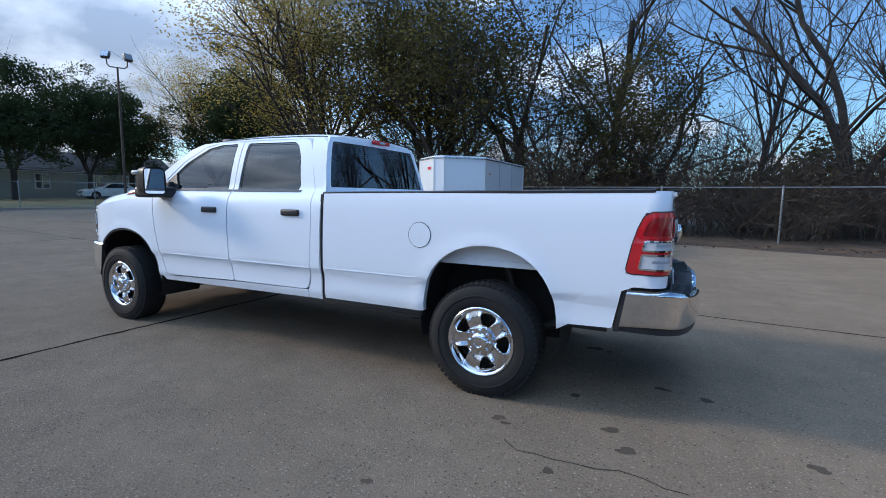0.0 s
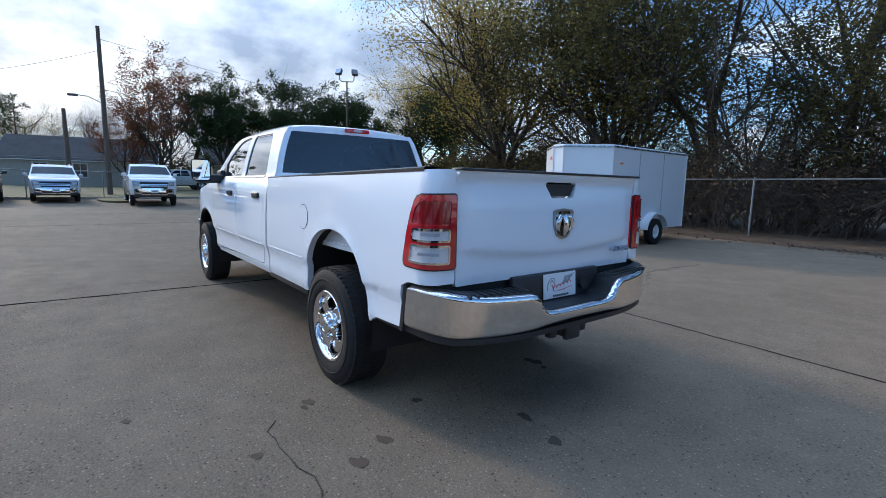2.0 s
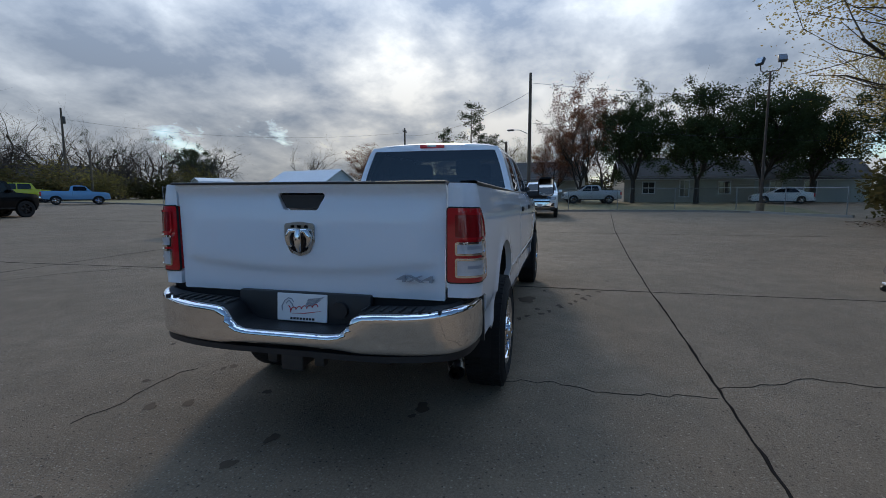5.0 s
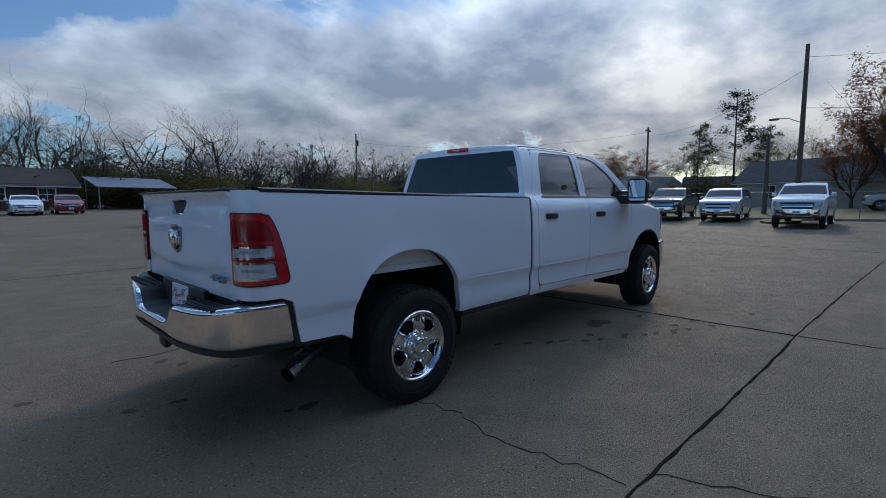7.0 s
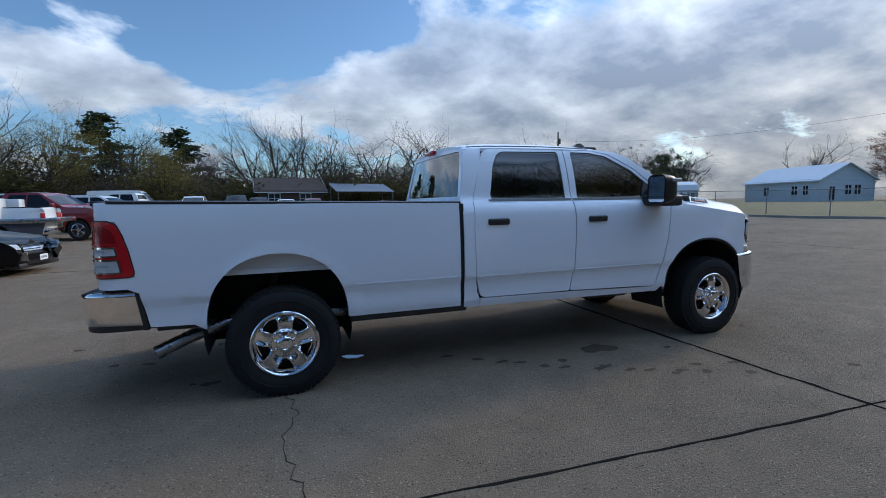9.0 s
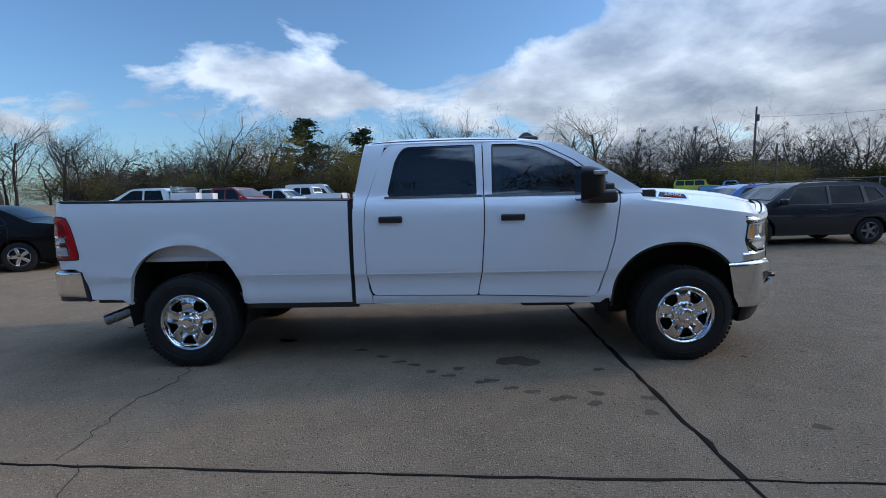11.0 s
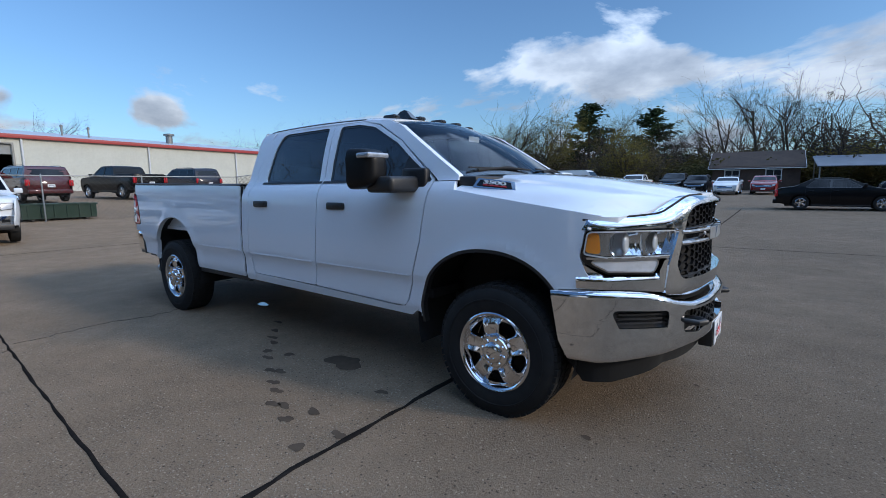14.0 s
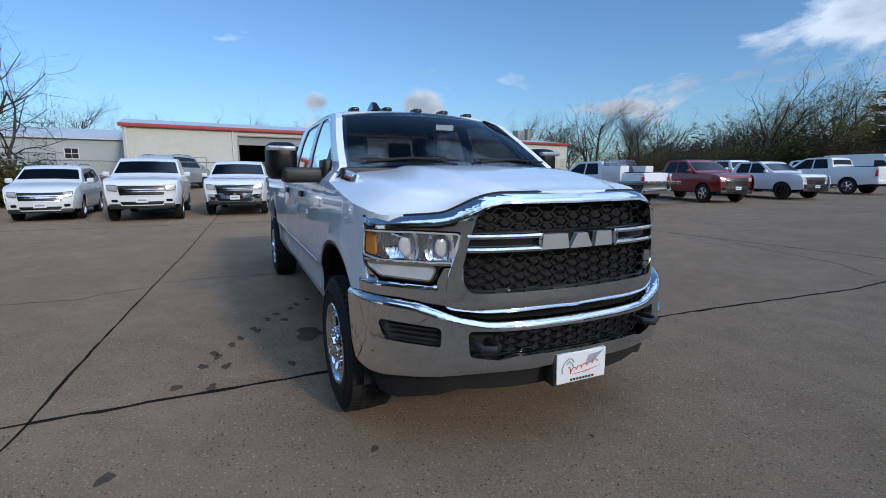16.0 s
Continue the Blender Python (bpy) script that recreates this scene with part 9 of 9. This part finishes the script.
def leafy(name, colour, other, through=0.35):
    m = bpy.data.materials.new(name)
    m.use_nodes = True
    t = Nodes(m.node_tree)
    m.node_tree.nodes.clear()
    r = t.add("ShaderNodeNewGeometry").outputs["Random Per Island"]
    at = t.add("ShaderNodeTexCoord").outputs["Object"]
    col = t.mix(t.math("ADD", t.math("MULTIPLY", r, 0.6), t.math("MULTIPLY", t.noise(at, 0.5, 3.0), 0.5), clamp=True), (*colour, 1), (*other, 1))
    a = t.add("ShaderNodeBsdfDiffuse", {0: col})
    b = t.add("ShaderNodeBsdfTranslucent", {0: col})
    mix = t.add("ShaderNodeMixShader", {0: through, 1: a.outputs[0], 2: b.outputs[0]})
    t.add("ShaderNodeOutputMaterial", {0: mix.outputs[0]})
    return m


LEAF_OAK = leafy("live_oak_leaf", (0.032, 0.050, 0.024), (0.065, 0.085, 0.038), 0.25)
LEAF_GOLD = leafy("thin_autumn_leaf", (0.44, 0.28, 0.085), (0.27, 0.25, 0.085), 0.55)
LEAF_RUST = leafy("rust_leaf", (0.23, 0.095, 0.05), (0.14, 0.066, 0.040), 0.35)
LEAF_PINE = leafy("pine_needle", (0.028, 0.048, 0.026), (0.055, 0.075, 0.036), 0.15)
LEAF_GREEN = leafy("late_green_leaf", (0.15, 0.145, 0.042), (0.27, 0.21, 0.065), 0.5)
LEAF_IVY = leafy("dark_ivy_leaf", (0.050, 0.056, 0.024), (0.13, 0.105, 0.045), 0.3)
LEAF_BROWN = leafy("dry_brown_leaf", (0.19, 0.125, 0.075), (0.11, 0.08, 0.055), 0.3)


class Growth:
    """Collects wood and leaf geometry of one tree."""

    def __init__(self, seed):
        self.r = random.Random(seed)
        self.V, self.F = [], []
        self.TV, self.TF = [], []
        self.LV, self.LF = [], []
        self.tips = []

    def limb(self, pts, r0, r1, sides):
        V, F = (self.V, self.F) if sides >= 6 else (self.TV, self.TF)
        base = len(V)
        n = len(pts)
        for i, p in enumerate(pts):
            d = (pts[min(i + 1, n - 1)] - pts[max(i - 1, 0)]).normalized()
            a = d.orthogonal().normalized()
            b = d.cross(a)
            r = r0 + (r1 - r0) * i / (n - 1)
            for k in range(sides):
                g = 2 * math.pi * k / sides
                V.append(tuple(p + (a * math.cos(g) + b * math.sin(g)) * r))
        for i in range(n - 1):
            for k in range(sides):
                k2 = (k + 1) % sides
                F.append((base + i * sides + k, base + i * sides + k2, base + (i + 1) * sides + k2, base + (i + 1) * sides + k))

    def grow(self, p, d, length, radius, level, spread, rise, levels, kids, wander=0.25, shrink=0.66):
        """One branch and, along it, its children."""
        r = self.r
        n = 5 if level < 2 else 4 if level == 2 else 3
        pts = [p.copy()]
        q, dd = p.copy(), d.normalized()
        for i in range(n):
            dd = (dd + Vector((r.gauss(0, wander), r.gauss(0, wander), r.gauss(0, wander) * 0.6 + rise * 0.12))).normalized()
            q = q + dd * length / n
            pts.append(q.copy())
        self.limb(pts, radius, radius * (0.45 if level else 0.55), max(3, 8 - 2 * level))
        if level >= levels:
            self.tips.append((q, dd))
            return
        count = kids[min(level, len(kids) - 1)]
        for c in range(count):
            f = (0.30 if level == 0 else 0.15) + (0.70 if level == 0 else 0.85) * (c + r.random() * 0.9) / count
            i = min(int(f * n), n - 1)
            at = pts[i].lerp(pts[i + 1], f * n - i)
            axis = (pts[i + 1] - pts[i]).normalized()
            side = axis.orthogonal().normalized()
            side.rotate(Matrix.Rotation(r.uniform(0, 2 * math.pi), 3, axis))
            ang = radians(spread * r.uniform(0.65, 1.3))
            nd = axis * math.cos(ang) + side * math.sin(ang)
            nd.z += rise * 0.25
            self.grow(at, nd, length * shrink * r.uniform(0.7, 1.15) * (1.0 - 0.35 * f if level == 0 else 1.0), max(radius * (0.55 - 0.25 * f) * r.uniform(0.8, 1.1), 0.0085),
                      level + 1, spread, rise, levels, kids, wander, shrink)

    def leaf(self, p, size, flat=0.5):
        r = self.r
        d = Vector((r.gauss(0, 1), r.gauss(0, 1), r.gauss(0, flat))).normalized()
        e = d.orthogonal().normalized()
        e.rotate(Matrix.Rotation(r.uniform(0, 6.3), 3, d))
        k = len(self.LV)
        s = size * r.uniform(0.6, 1.4)
        self.LV += [tuple(p - d * s), tuple(p + e * s * 0.5), tuple(p + d * s), tuple(p - e * s * 0.5)]
        self.LF.append((k, k + 1, k + 2, k + 3))

    def foliage(self, per_tip, spread, size, keep=1.0):
        r = self.r
        for p, d in self.tips:
            if r.random() > keep:
                continue
            for i in range(per_tip):
                self.leaf(p + Vector((r.gauss(0, spread), r.gauss(0, spread), r.gauss(0, spread * 0.8))), size)

    def done(self, name, label, bark_mat, leaf_mat=None, category="tree"):
        ob = thing(name, label, category)
        me = bpy.data.meshes.new("trunk")
        me.from_pydata(self.V, [], self.F)
        me.materials.append(bark_mat)
        me.shade_smooth()
        t = new("trunk", me)
        t.parent = ob
        if self.TV:
            me = bpy.data.meshes.new("twigs")
            me.from_pydata(self.TV, [], self.TF)
            me.materials.append(bark_mat)
            me.shade_smooth()
            w = new("branchwork", me)
            w.parent = ob
            w["kind"] = "stuff"
        if self.LV and leaf_mat:
            me = bpy.data.meshes.new("crown")
            me.from_pydata(self.LV, [], self.LF)
            me.materials.append(leaf_mat)
            c = new("crown", me)
            c.parent = ob
        return ob


def bare_tree(seed, h, label, spread=48, rise=0.5, trunk=0.22, kids=(9, 6, 4, 3), levels=4, fork=False, wander=0.2):
    g = Growth(seed)
    if fork:
        for k in range(3):
            a = 2 * math.pi * k / 3 + g.r.uniform(-0.5, 0.5)
            g.grow(Vector((0, 0, h * 0.12)), Vector((math.cos(a) * 0.5, math.sin(a) * 0.5, 1)), h * 0.62, trunk * 0.7, 1, spread, rise, levels, kids, wander)
        g.limb([Vector((0, 0, -0.3)), Vector((0, 0, h * 0.08)), Vector((0, 0, h * 0.15))], trunk * 1.25, trunk, 8)
    else:
        g.grow(Vector((0, 0, -0.3)), Vector((0.05, 0, 1)), h * 0.80, trunk, 0, spread, rise, levels, kids, wander * 0.5)
    return g.done("bare_tree", label, BARK)


def crowned(seed, h, label, leaf_mat, spread=55, rise=0.3, per=14, leaf_spread=0.35, size=0.10, kids=(9, 6, 5), keep=1.0, trunk=0.25, name="tree", bark_mat=None, fork=True, levels=3, start=0.12):
    g = Growth(seed)
    n = 4 if fork else 1
    for k in range(n):
        a = 2 * math.pi * k / n + g.r.uniform(-0.5, 0.5)
        lean = 0.55 if fork else 0.05
        g.grow(Vector((0, 0, h * start)), Vector((math.cos(a) * lean, math.sin(a) * lean, 1)), h * (0.60 if fork else 0.8), trunk * (0.65 if fork else 1), 1 if fork else 0, spread, rise, levels, kids, 0.2)
    g.limb([Vector((0, 0, -0.3)), Vector((0, 0, h * 0.08)), Vector((0, 0, h * (start + 0.03)))], trunk * 1.3, trunk, 8)
    # no leaf clumps far outside the crown
    c = sum((p for p, d in g.tips), Vector()) / len(g.tips)
    far = sorted((p - c).length for p, d in g.tips)[int(len(g.tips) * 0.93)]
    g.tips = [q for q in g.tips if (q[0] - c).length <= far]
    g.foliage(per, leaf_spread, size, keep)
    return g.done(name, label, bark_mat or BARK_DARK, leaf_mat)


def conifer(seed, h, label, wide=0.26, bare=0.12, ragged=0.3):
    g = Growth(seed)
    r = g.r
    g.limb([Vector((0, 0, -0.3)), Vector((0.05, 0, h * 0.5)), Vector((0, 0.1, h))], h * 0.018, 0.02, 8)
    n = int(h * 7)
    for i in range(n):
        f = bare + (1 - bare) * (i + r.random()) / n
        reach = h * wide * (1 - f) ** 0.7 * r.uniform(1 - ragged, 1 + ragged) + 0.25
        a = r.uniform(0, 2 * math.pi)
        p = Vector((0, 0, h * f))
        q = p + Vector((math.cos(a) * reach, math.sin(a) * reach, reach * 0.15))
        m = p.lerp(q, 0.5) + Vector((0, 0, -0.05 * reach))
        g.limb([p, m, q], 0.035 * (1 - f) + 0.012, 0.006, 4)
        for k in range(int(40 + 90 * (1 - f))):
            t = r.uniform(0.25, 1.05)
            g.leaf(p.lerp(q, t) + Vector((r.gauss(0, 0.22), r.gauss(0, 0.22), r.gauss(0, 0.14))), 0.17)
    return g.done("evergreen_tree", label, BARK_DARK, LEAF_PINE)


def loblolly(seed, h, label):
    g = Growth(seed)
    r = g.r
    g.limb([Vector((0, 0, -0.3)), Vector((0.2, 0, h * 0.5)), Vector((0.1, 0.1, h))], 0.20, 0.05, 8)
    for i in range(26):
        f = 0.42 + 0.58 * (i + r.random()) / 26
        reach = h * 0.25 * (1.15 - f) * r.uniform(0.5, 1.3) + 0.4
        a = r.uniform(0, 2 * math.pi)
        p = Vector((0.1, 0.05, h * f))
        q = p + Vector((math.cos(a) * reach, math.sin(a) * reach, reach * 0.35))
        g.limb([p, p.lerp(q, 0.5) + Vector((0, 0, -0.1)), q], 0.05, 0.012, 4)
        for c in range(3):
            cc = p.lerp(q, r.uniform(0.65, 1.05)) + Vector((r.gauss(0, 0.3), r.gauss(0, 0.3), r.gauss(0, 0.2)))
            for k in range(38):
                g.leaf(cc + Vector((r.gauss(0, 0.34), r.gauss(0, 0.34), r.gauss(0, 0.22))), 0.14)
    return g.done("pine_tree", label, BARK_DARK, LEAF_PINE)


def thicket(seed, h, label, leaf_mat=None, stems=16, per=0, size=0.05, name="shrub", wide=0.9):
    g = Growth(seed)
    for k in range(stems):
        a, rr = g.r.uniform(0, 6.28), g.r.uniform(0, wide)
        g.grow(Vector((rr * math.cos(a), rr * math.sin(a), -0.1)), Vector((math.cos(a) * 0.28 + g.r.gauss(0, 0.15), math.sin(a) * 0.28 + g.r.gauss(0, 0.15), 1)), h * g.r.uniform(0.45, 0.8), 0.020, 1, 42, 0.35, 3, (0, 6, 5), 0.28, 0.6)
    if per:
        g.foliage(per, 0.22, size, 0.85)
    return g.done(name, label, TWIG, leaf_mat, "shrub")


TREES = {
    "bare_a": bare_tree(11, 12, "tall bare deciduous tree with fine twigs"),
    "bare_b": bare_tree(12, 12, "bare tree with wide forked limbs", fork=True, spread=50, rise=0.3),
    "bare_c": bare_tree(13, 10, "slender bare tree with upswept twigs", spread=36, rise=0.8, trunk=0.16),
    "bare_d": bare_tree(14, 12, "gnarled bare tree with spreading limbs", fork=True, spread=62, rise=0.1, wander=0.32, kids=(8, 5, 5, 3)),
    "gold": crowned(21, 15, "tall tree in thin yellow-brown autumn leaf", LEAF_GOLD, spread=40, rise=0.45, per=150, leaf_spread=0.62, size=0.062, kids=(9, 10, 8), levels=3, trunk=0.3, bark_mat=BARK_DARK),
    "gold_b": crowned(22, 13, "multi-stemmed tree in olive and yellow leaf", LEAF_GREEN, spread=42, rise=0.4, per=80, leaf_spread=0.54, size=0.068, kids=(8, 9, 7), trunk=0.25),
    "oak": crowned(31, 11, "dense dark live oak with a rounded crown", LEAF_OAK, start=0.24, spread=52, rise=0.40, per=140, leaf_spread=0.46, size=0.14, kids=(9, 10, 6), trunk=0.32),
    "oak_b": crowned(32, 10.2, "dark evergreen oak with gaps in its crown", LEAF_OAK, start=0.24, spread=54, rise=0.38, per=140, leaf_spread=0.44, size=0.14, kids=(9, 9, 6), trunk=0.3),
    "rust": crowned(41, 12, "upright tree in thin rust-coloured leaf", LEAF_RUST, spread=34, rise=0.7, per=90, leaf_spread=0.36, size=0.09, kids=(9, 11, 7), trunk=0.22, keep=0.8),
    "cedar": conifer(51, 11, "dark ragged evergreen cedar"),
    "cedar_b": conifer(52, 10, "dark evergreen with an open top", wide=0.32, bare=0.25, ragged=0.6),
    "pine": loblolly(55, 15, "tall pine with tufted open crown"),
    "ivy": crowned(61, 10, "ivy-clad tree with dark green leaf clumps", LEAF_IVY, spread=34, rise=0.5, per=80, leaf_spread=0.42, size=0.085, kids=(8, 8, 6), trunk=0.18),
    "mist": crowned(62, 11, "bare tree dotted with clumps of mistletoe", LEAF_OAK, spread=50, rise=0.35, per=60, leaf_spread=0.20, size=0.08, kids=(9, 9, 7), keep=0.05, trunk=0.2, bark_mat=BARK),
    "twigs": thicket(71, 4.2, "tangled thicket of bare brown stems", None, 11),
    "twigs_b": thicket(72, 3.4, "low brushy thicket with dry brown leaves", LEAF_BROWN, 12, 4, 0.05),
    "green": thicket(73, 3.6, "olive green shrub with thin leaves", LEAF_GREEN, 14, 8, 0.06),
    "hedge": thicket(74, 2.6, "dense dark ivy-covered brush", LEAF_IVY, 10, 10, 0.12, wide=1.2),
}


used = set()


def plant(kind, x, y, size=1.0, turn=0.0, squash=1.0, group=""):
    """The first of a kind is the tree itself, the others are copies."""
    src = TREES[kind]
    m = pose(x, y, gz(x, y) - 0.03, 0, 0, turn) @ Matrix.Diagonal((size * squash, size * squash, size, 1))
    if kind not in used:
        used.add(kind)
        src.matrix_basis = m
        ob = src
    else:
        keep = src.matrix_basis.copy()
        src.matrix_basis = Matrix.Identity(4)
        ob = copy_thing(src, m)
        src.matrix_basis = keep
    if group:
        tagged(ob, group=group)
    return ob


def wood():
    r = random.Random(77)
    # the row behind the fence
    plant("gold", 16.8, -17.0, 1.02, 20)
    plant("gold_b", 20.0, -20.5, 1.0, 80)
    plant("ivy", 8.2, -15.8, 0.95, 10)
    plant("ivy", 10.3, -17.5, 1.0, 120)
    plant("gold_b", 10.8, -19.0, 1.0, 30)
    plant("bare_b", 5.6, -18.0, 1.05, 40)
    plant("bare_a", 1.6, -17.2, 0.92, 10)
    plant("bare_d", -0.6, -18.6, 0.85, 60)
    plant("ivy", 0.6, -16.6, 0.62, 200)
    plant("ivy", 3.2, -16.4, 0.72, 260)
    plant("bare_b", -6.6, -16.6, 1.05, 75)
    plant("bare_c", -10.5, -20.5, 1.0, 220)
    plant("bare_c", -4.0, -19.5, 0.9, 20)
    plant("bare_c", -12.5, -17, 1.0, 60)
    plant("bare_b", -17, -19, 1.0, 160)
    plant("bare_a", -24, -22, 1.0, 160)
    for i in range(56):
        x = -17 + 38 * i / 55 + r.uniform(-0.4, 0.4)
        k = r.choice(("twigs", "twigs", "twigs_b", "twigs_b", "green" if x > 6 else "twigs"))
        plant(k, x, -14.6 - 0.085 * (x + 4) + r.uniform(-2.0, 0.25), r.uniform(0.75, 1.25), r.uniform(0, 360), group="thicket behind the fence")
    for i in range(28):
        x = -20 + 44 * i / 27 + r.uniform(-0.5, 0.5)
        plant(r.choice(("twigs", "twigs_b", "hedge")), x, -18.5 + r.uniform(-2.5, 1), r.uniform(0.9, 1.35), r.uniform(0, 360), group="thicket behind the fence")
    for i in range(9):
        plant("hedge", 17 + 0.8 * i, -16.0 - 0.25 * i + r.uniform(-0.5, 0.3), r.uniform(0.8, 1.2), r.uniform(0, 360), group="thicket behind the fence")
    # street side: oaks, rust tree, pines
    plant("oak", 46, -8.4, 0.80, 30, 0.70)
    plant("oak_b", 45.5, -14.0, 0.84, 130, 0.85)
    plant("oak", 46, -19.6, 0.80, 220, 0.80)
    plant("oak_b", 50, -25.5, 0.85, 10, 0.9)
    plant("rust", 48, -3.4, 0.86, 60, 0.95)
    plant("rust", 51, -0.8, 0.55, 160)
    plant("gold", 44, -31, 0.9, 160)
    plant("oak", 38, -30, 1.0, 320)
    plant("pine", 74, 13.0, 1.02, 40)
    plant("pine", 79, 19.0, 0.82, 140)
    plant("pine", 70, 8.5, 0.66, 240)
    plant("rust", 101, 40, 0.85, 20, 1.7)
    plant("bare_b", 100, 58, 1.1, 20)
    plant("bare_a", 92, 10, 0.9, 120)
    plant("bare_b", 96, 22, 0.9, 220)
    plant("bare_c", 90, 2, 1.0, 220)
    for i in range(16):
        plant(r.choice(("bare_a", "bare_b", "bare_c", "gold_b", "twigs", "hedge")), 66 + 3 * i + r.uniform(-3, 3), -44 + 7 * i + r.uniform(-3, 3), r.uniform(0.6, 0.95), r.uniform(0, 360), group="trees along the street")
    for i in range(14):
        plant("hedge", 82 + r.uniform(-2, 2), -14 + 2.6 * i, r.uniform(1.1, 1.7), r.uniform(0, 360), 1.3, group="hedge along the street")
    # north side
    plant("bare_d", 44, 74, 1.15, 10)
    plant("bare_b", 48, 68, 1.0, 90)
    plant("mist", 53, 66, 1.0, 40)
    plant("mist", 60, 62, 0.95, 140)
    plant("mist", 66, 58, 0.85, 240)
    plant("bare_d", 70, 60, 0.95, 140)
    plant("oak_b", 72, 66, 0.75, 30)
    plant("mist", 30, 70, 1.0, 250)
    plant("bare_a", 24, 66, 1.0, 30)
    plant("bare_d", 17.5, 62, 1.05, 200)
    plant("bare_d", 13, 60, 0.95, 320)
    plant("bare_d", 21, 64, 1.0, 320)
    plant("mist", 8, 62, 1.0, 20)
    plant("bare_d", 5, 66, 1.1, 100)
    plant("bare_b", -2.6, 74, 1.15, 200)
    plant("bare_a", 1, 78, 1.2, 20)
    plant("bare_c", 4.5, 76, 1.2, 20)
    plant("cedar_b", -13.4, 78, 1.25, 50, 1.5)
    plant("cedar", -23.0, 76, 1.25, 150, 1.7)
    plant("bare_a", -19, 74, 1.0, 270)
    plant("gold_b", -24, 62, 0.8, 60)
    plant("bare_b", -30, 60, 1.0, 60)
    plant("gold_b", -12, 60, 0.62, 190)
    plant("gold_b", -33, 66, 0.75, 60)
    for i in range(52):
        x = -62 + 128 * i / 51 + r.uniform(-1.5, 1.5)
        y = 68 + 0.05 * abs(x) + r.uniform(-6, 10)
        k = r.choice(("bare_d", "bare_b", "bare_d", "bare_d", "mist", "mist"))
        plant(k, x, y, r.uniform(0.68, 1.0), r.uniform(0, 360), group="bare trees beyond the lot")
    for i in range(48):
        x = -60 + 128 * i / 47 + r.uniform(-1, 1)
        plant(r.choice(("hedge", "twigs_b", "green", "twigs", "hedge")), x, 62 + r.uniform(-3, 5), r.uniform(1.1, 1.75), r.uniform(0, 360), 1.35, group="brush beyond the lot")
    for i in range(44):
        x = -62 + 132 * i / 43 + r.uniform(-1, 1)
        plant(r.choice(("hedge", "hedge", "twigs_b")), x, 80 + r.uniform(-3, 4), r.uniform(1.7, 2.4), r.uniform(0, 360), group="brush beyond the lot")
    for i in range(22):
        plant(r.choice(("bare_a", "bare_b", "bare_d", "mist")), -46 - 2.0 * i + r.uniform(-1, 1), 62 - 0.6 * i + r.uniform(-3, 3), r.uniform(0.7, 0.95), r.uniform(0, 360), group="bare trees beyond the lot")
    # west side
    plant("bare_d", -23.5, -11.5, 0.60, 30)
    plant("bare_b", -26, -14, 0.62, 130)
    for i in range(9):
        plant("hedge", -17.6 + r.uniform(-0.4, 0.4), -13.5 + 0.75 * i * 0.8, 0.62 + r.uniform(0, 0.15), r.uniform(0, 360), group="brush on the yard fence")
    for i in range(14):
        plant(r.choice(("bare_a", "bare_b", "bare_c")), -78 + r.uniform(-6, 6), -50 + 5 * i, r.uniform(0.6, 0.85), r.uniform(0, 360), group="trees beyond the workshop")


wood()

# ---- marks on the concrete ----
def stain(x, y, a, b, mat, name="ground_stain", seed=1, label="dark oil spot soaked into the concrete", lift=0.003):
    r = random.Random(seed)
    bm = bmesh.new()
    n = 18
    ph = [r.uniform(0, 6.28) for _ in range(4)]
    vs = []
    for k in range(n):
        t = 2 * math.pi * k / n
        w = 1 + 0.22 * math.sin(2 * t + ph[0]) + 0.14 * math.sin(3 * t + ph[1]) + 0.10 * math.sin(5 * t + ph[2])
        px, py = x + a * w * math.cos(t), y + b * w * math.sin(t)
        vs.append(bm.verts.new((px, py, gz(px, py) + lift)))
    bm.faces.new(vs)
    return tagged(finish(bm, name, mat, 0), label, "stain", kind="structure")


for i, (x, y, a) in enumerate(((-0.24, 1.24, 0.045), (-0.30, 1.29, 0.03), (-0.91, 1.07, 0.05), (-1.02, 1.28, 0.055), (-0.67, 1.68, 0.035), (-1.18, 0.24, 0.05), (-0.62, 0.66, 0.04),
                               (-1.47, 0.31, 0.05), (-0.59, -0.50, 0.07), (-0.72, -0.47, 0.03), (-1.96, 0.99, 0.05), (0.12, 2.19, 0.03), (3.52, -1.18, 0.045), (4.58, -2.16, 0.05), (5.25, 0.21, 0.02), (4.87, -0.92, 0.03))):
    stain(x, y, a, a * 0.7, OIL, seed=20 + i)
stain(2.88, -0.96, 0.16, 0.13, OIL, seed=60, label="broad faint drip stain below the engine bay")
# wet foot-sized marks leading from below the cab
for i, (x, y) in enumerate(((1.43, -0.61), (1.66, -0.80), (1.84, -0.94), (1.98, -1.02), (2.13, -1.18), (2.28, -1.27), (2.36, -1.12), (2.54, -1.41), (2.62, -1.38), (2.76, -1.53), (2.90, -1.60), (3.06, -1.73), (3.14, -1.70), (3.31, -1.80), (3.37, -1.64), (3.63, -1.95), (3.72, -1.73))):
    stain(x, y, 0.055, 0.032, OIL, seed=80 + i, label="small damp mark in a trail across the concrete")
WET = material("standing_water", (0.05, 0.05, 0.05), 0.02, coat=1.0)
stain(0.60, -0.275, 0.085, 0.06, WET, "puddle", 99, "small puddle of water under the bed reflecting the sky", 0.004)
stain(4.35, -6.3, 0.30, 0.12, material("pale_scuff", (0.42, 0.40, 0.36), 0.8, vary=0.5), "ground_stain", 101, "pale scuffed patch of concrete near the drawbar")
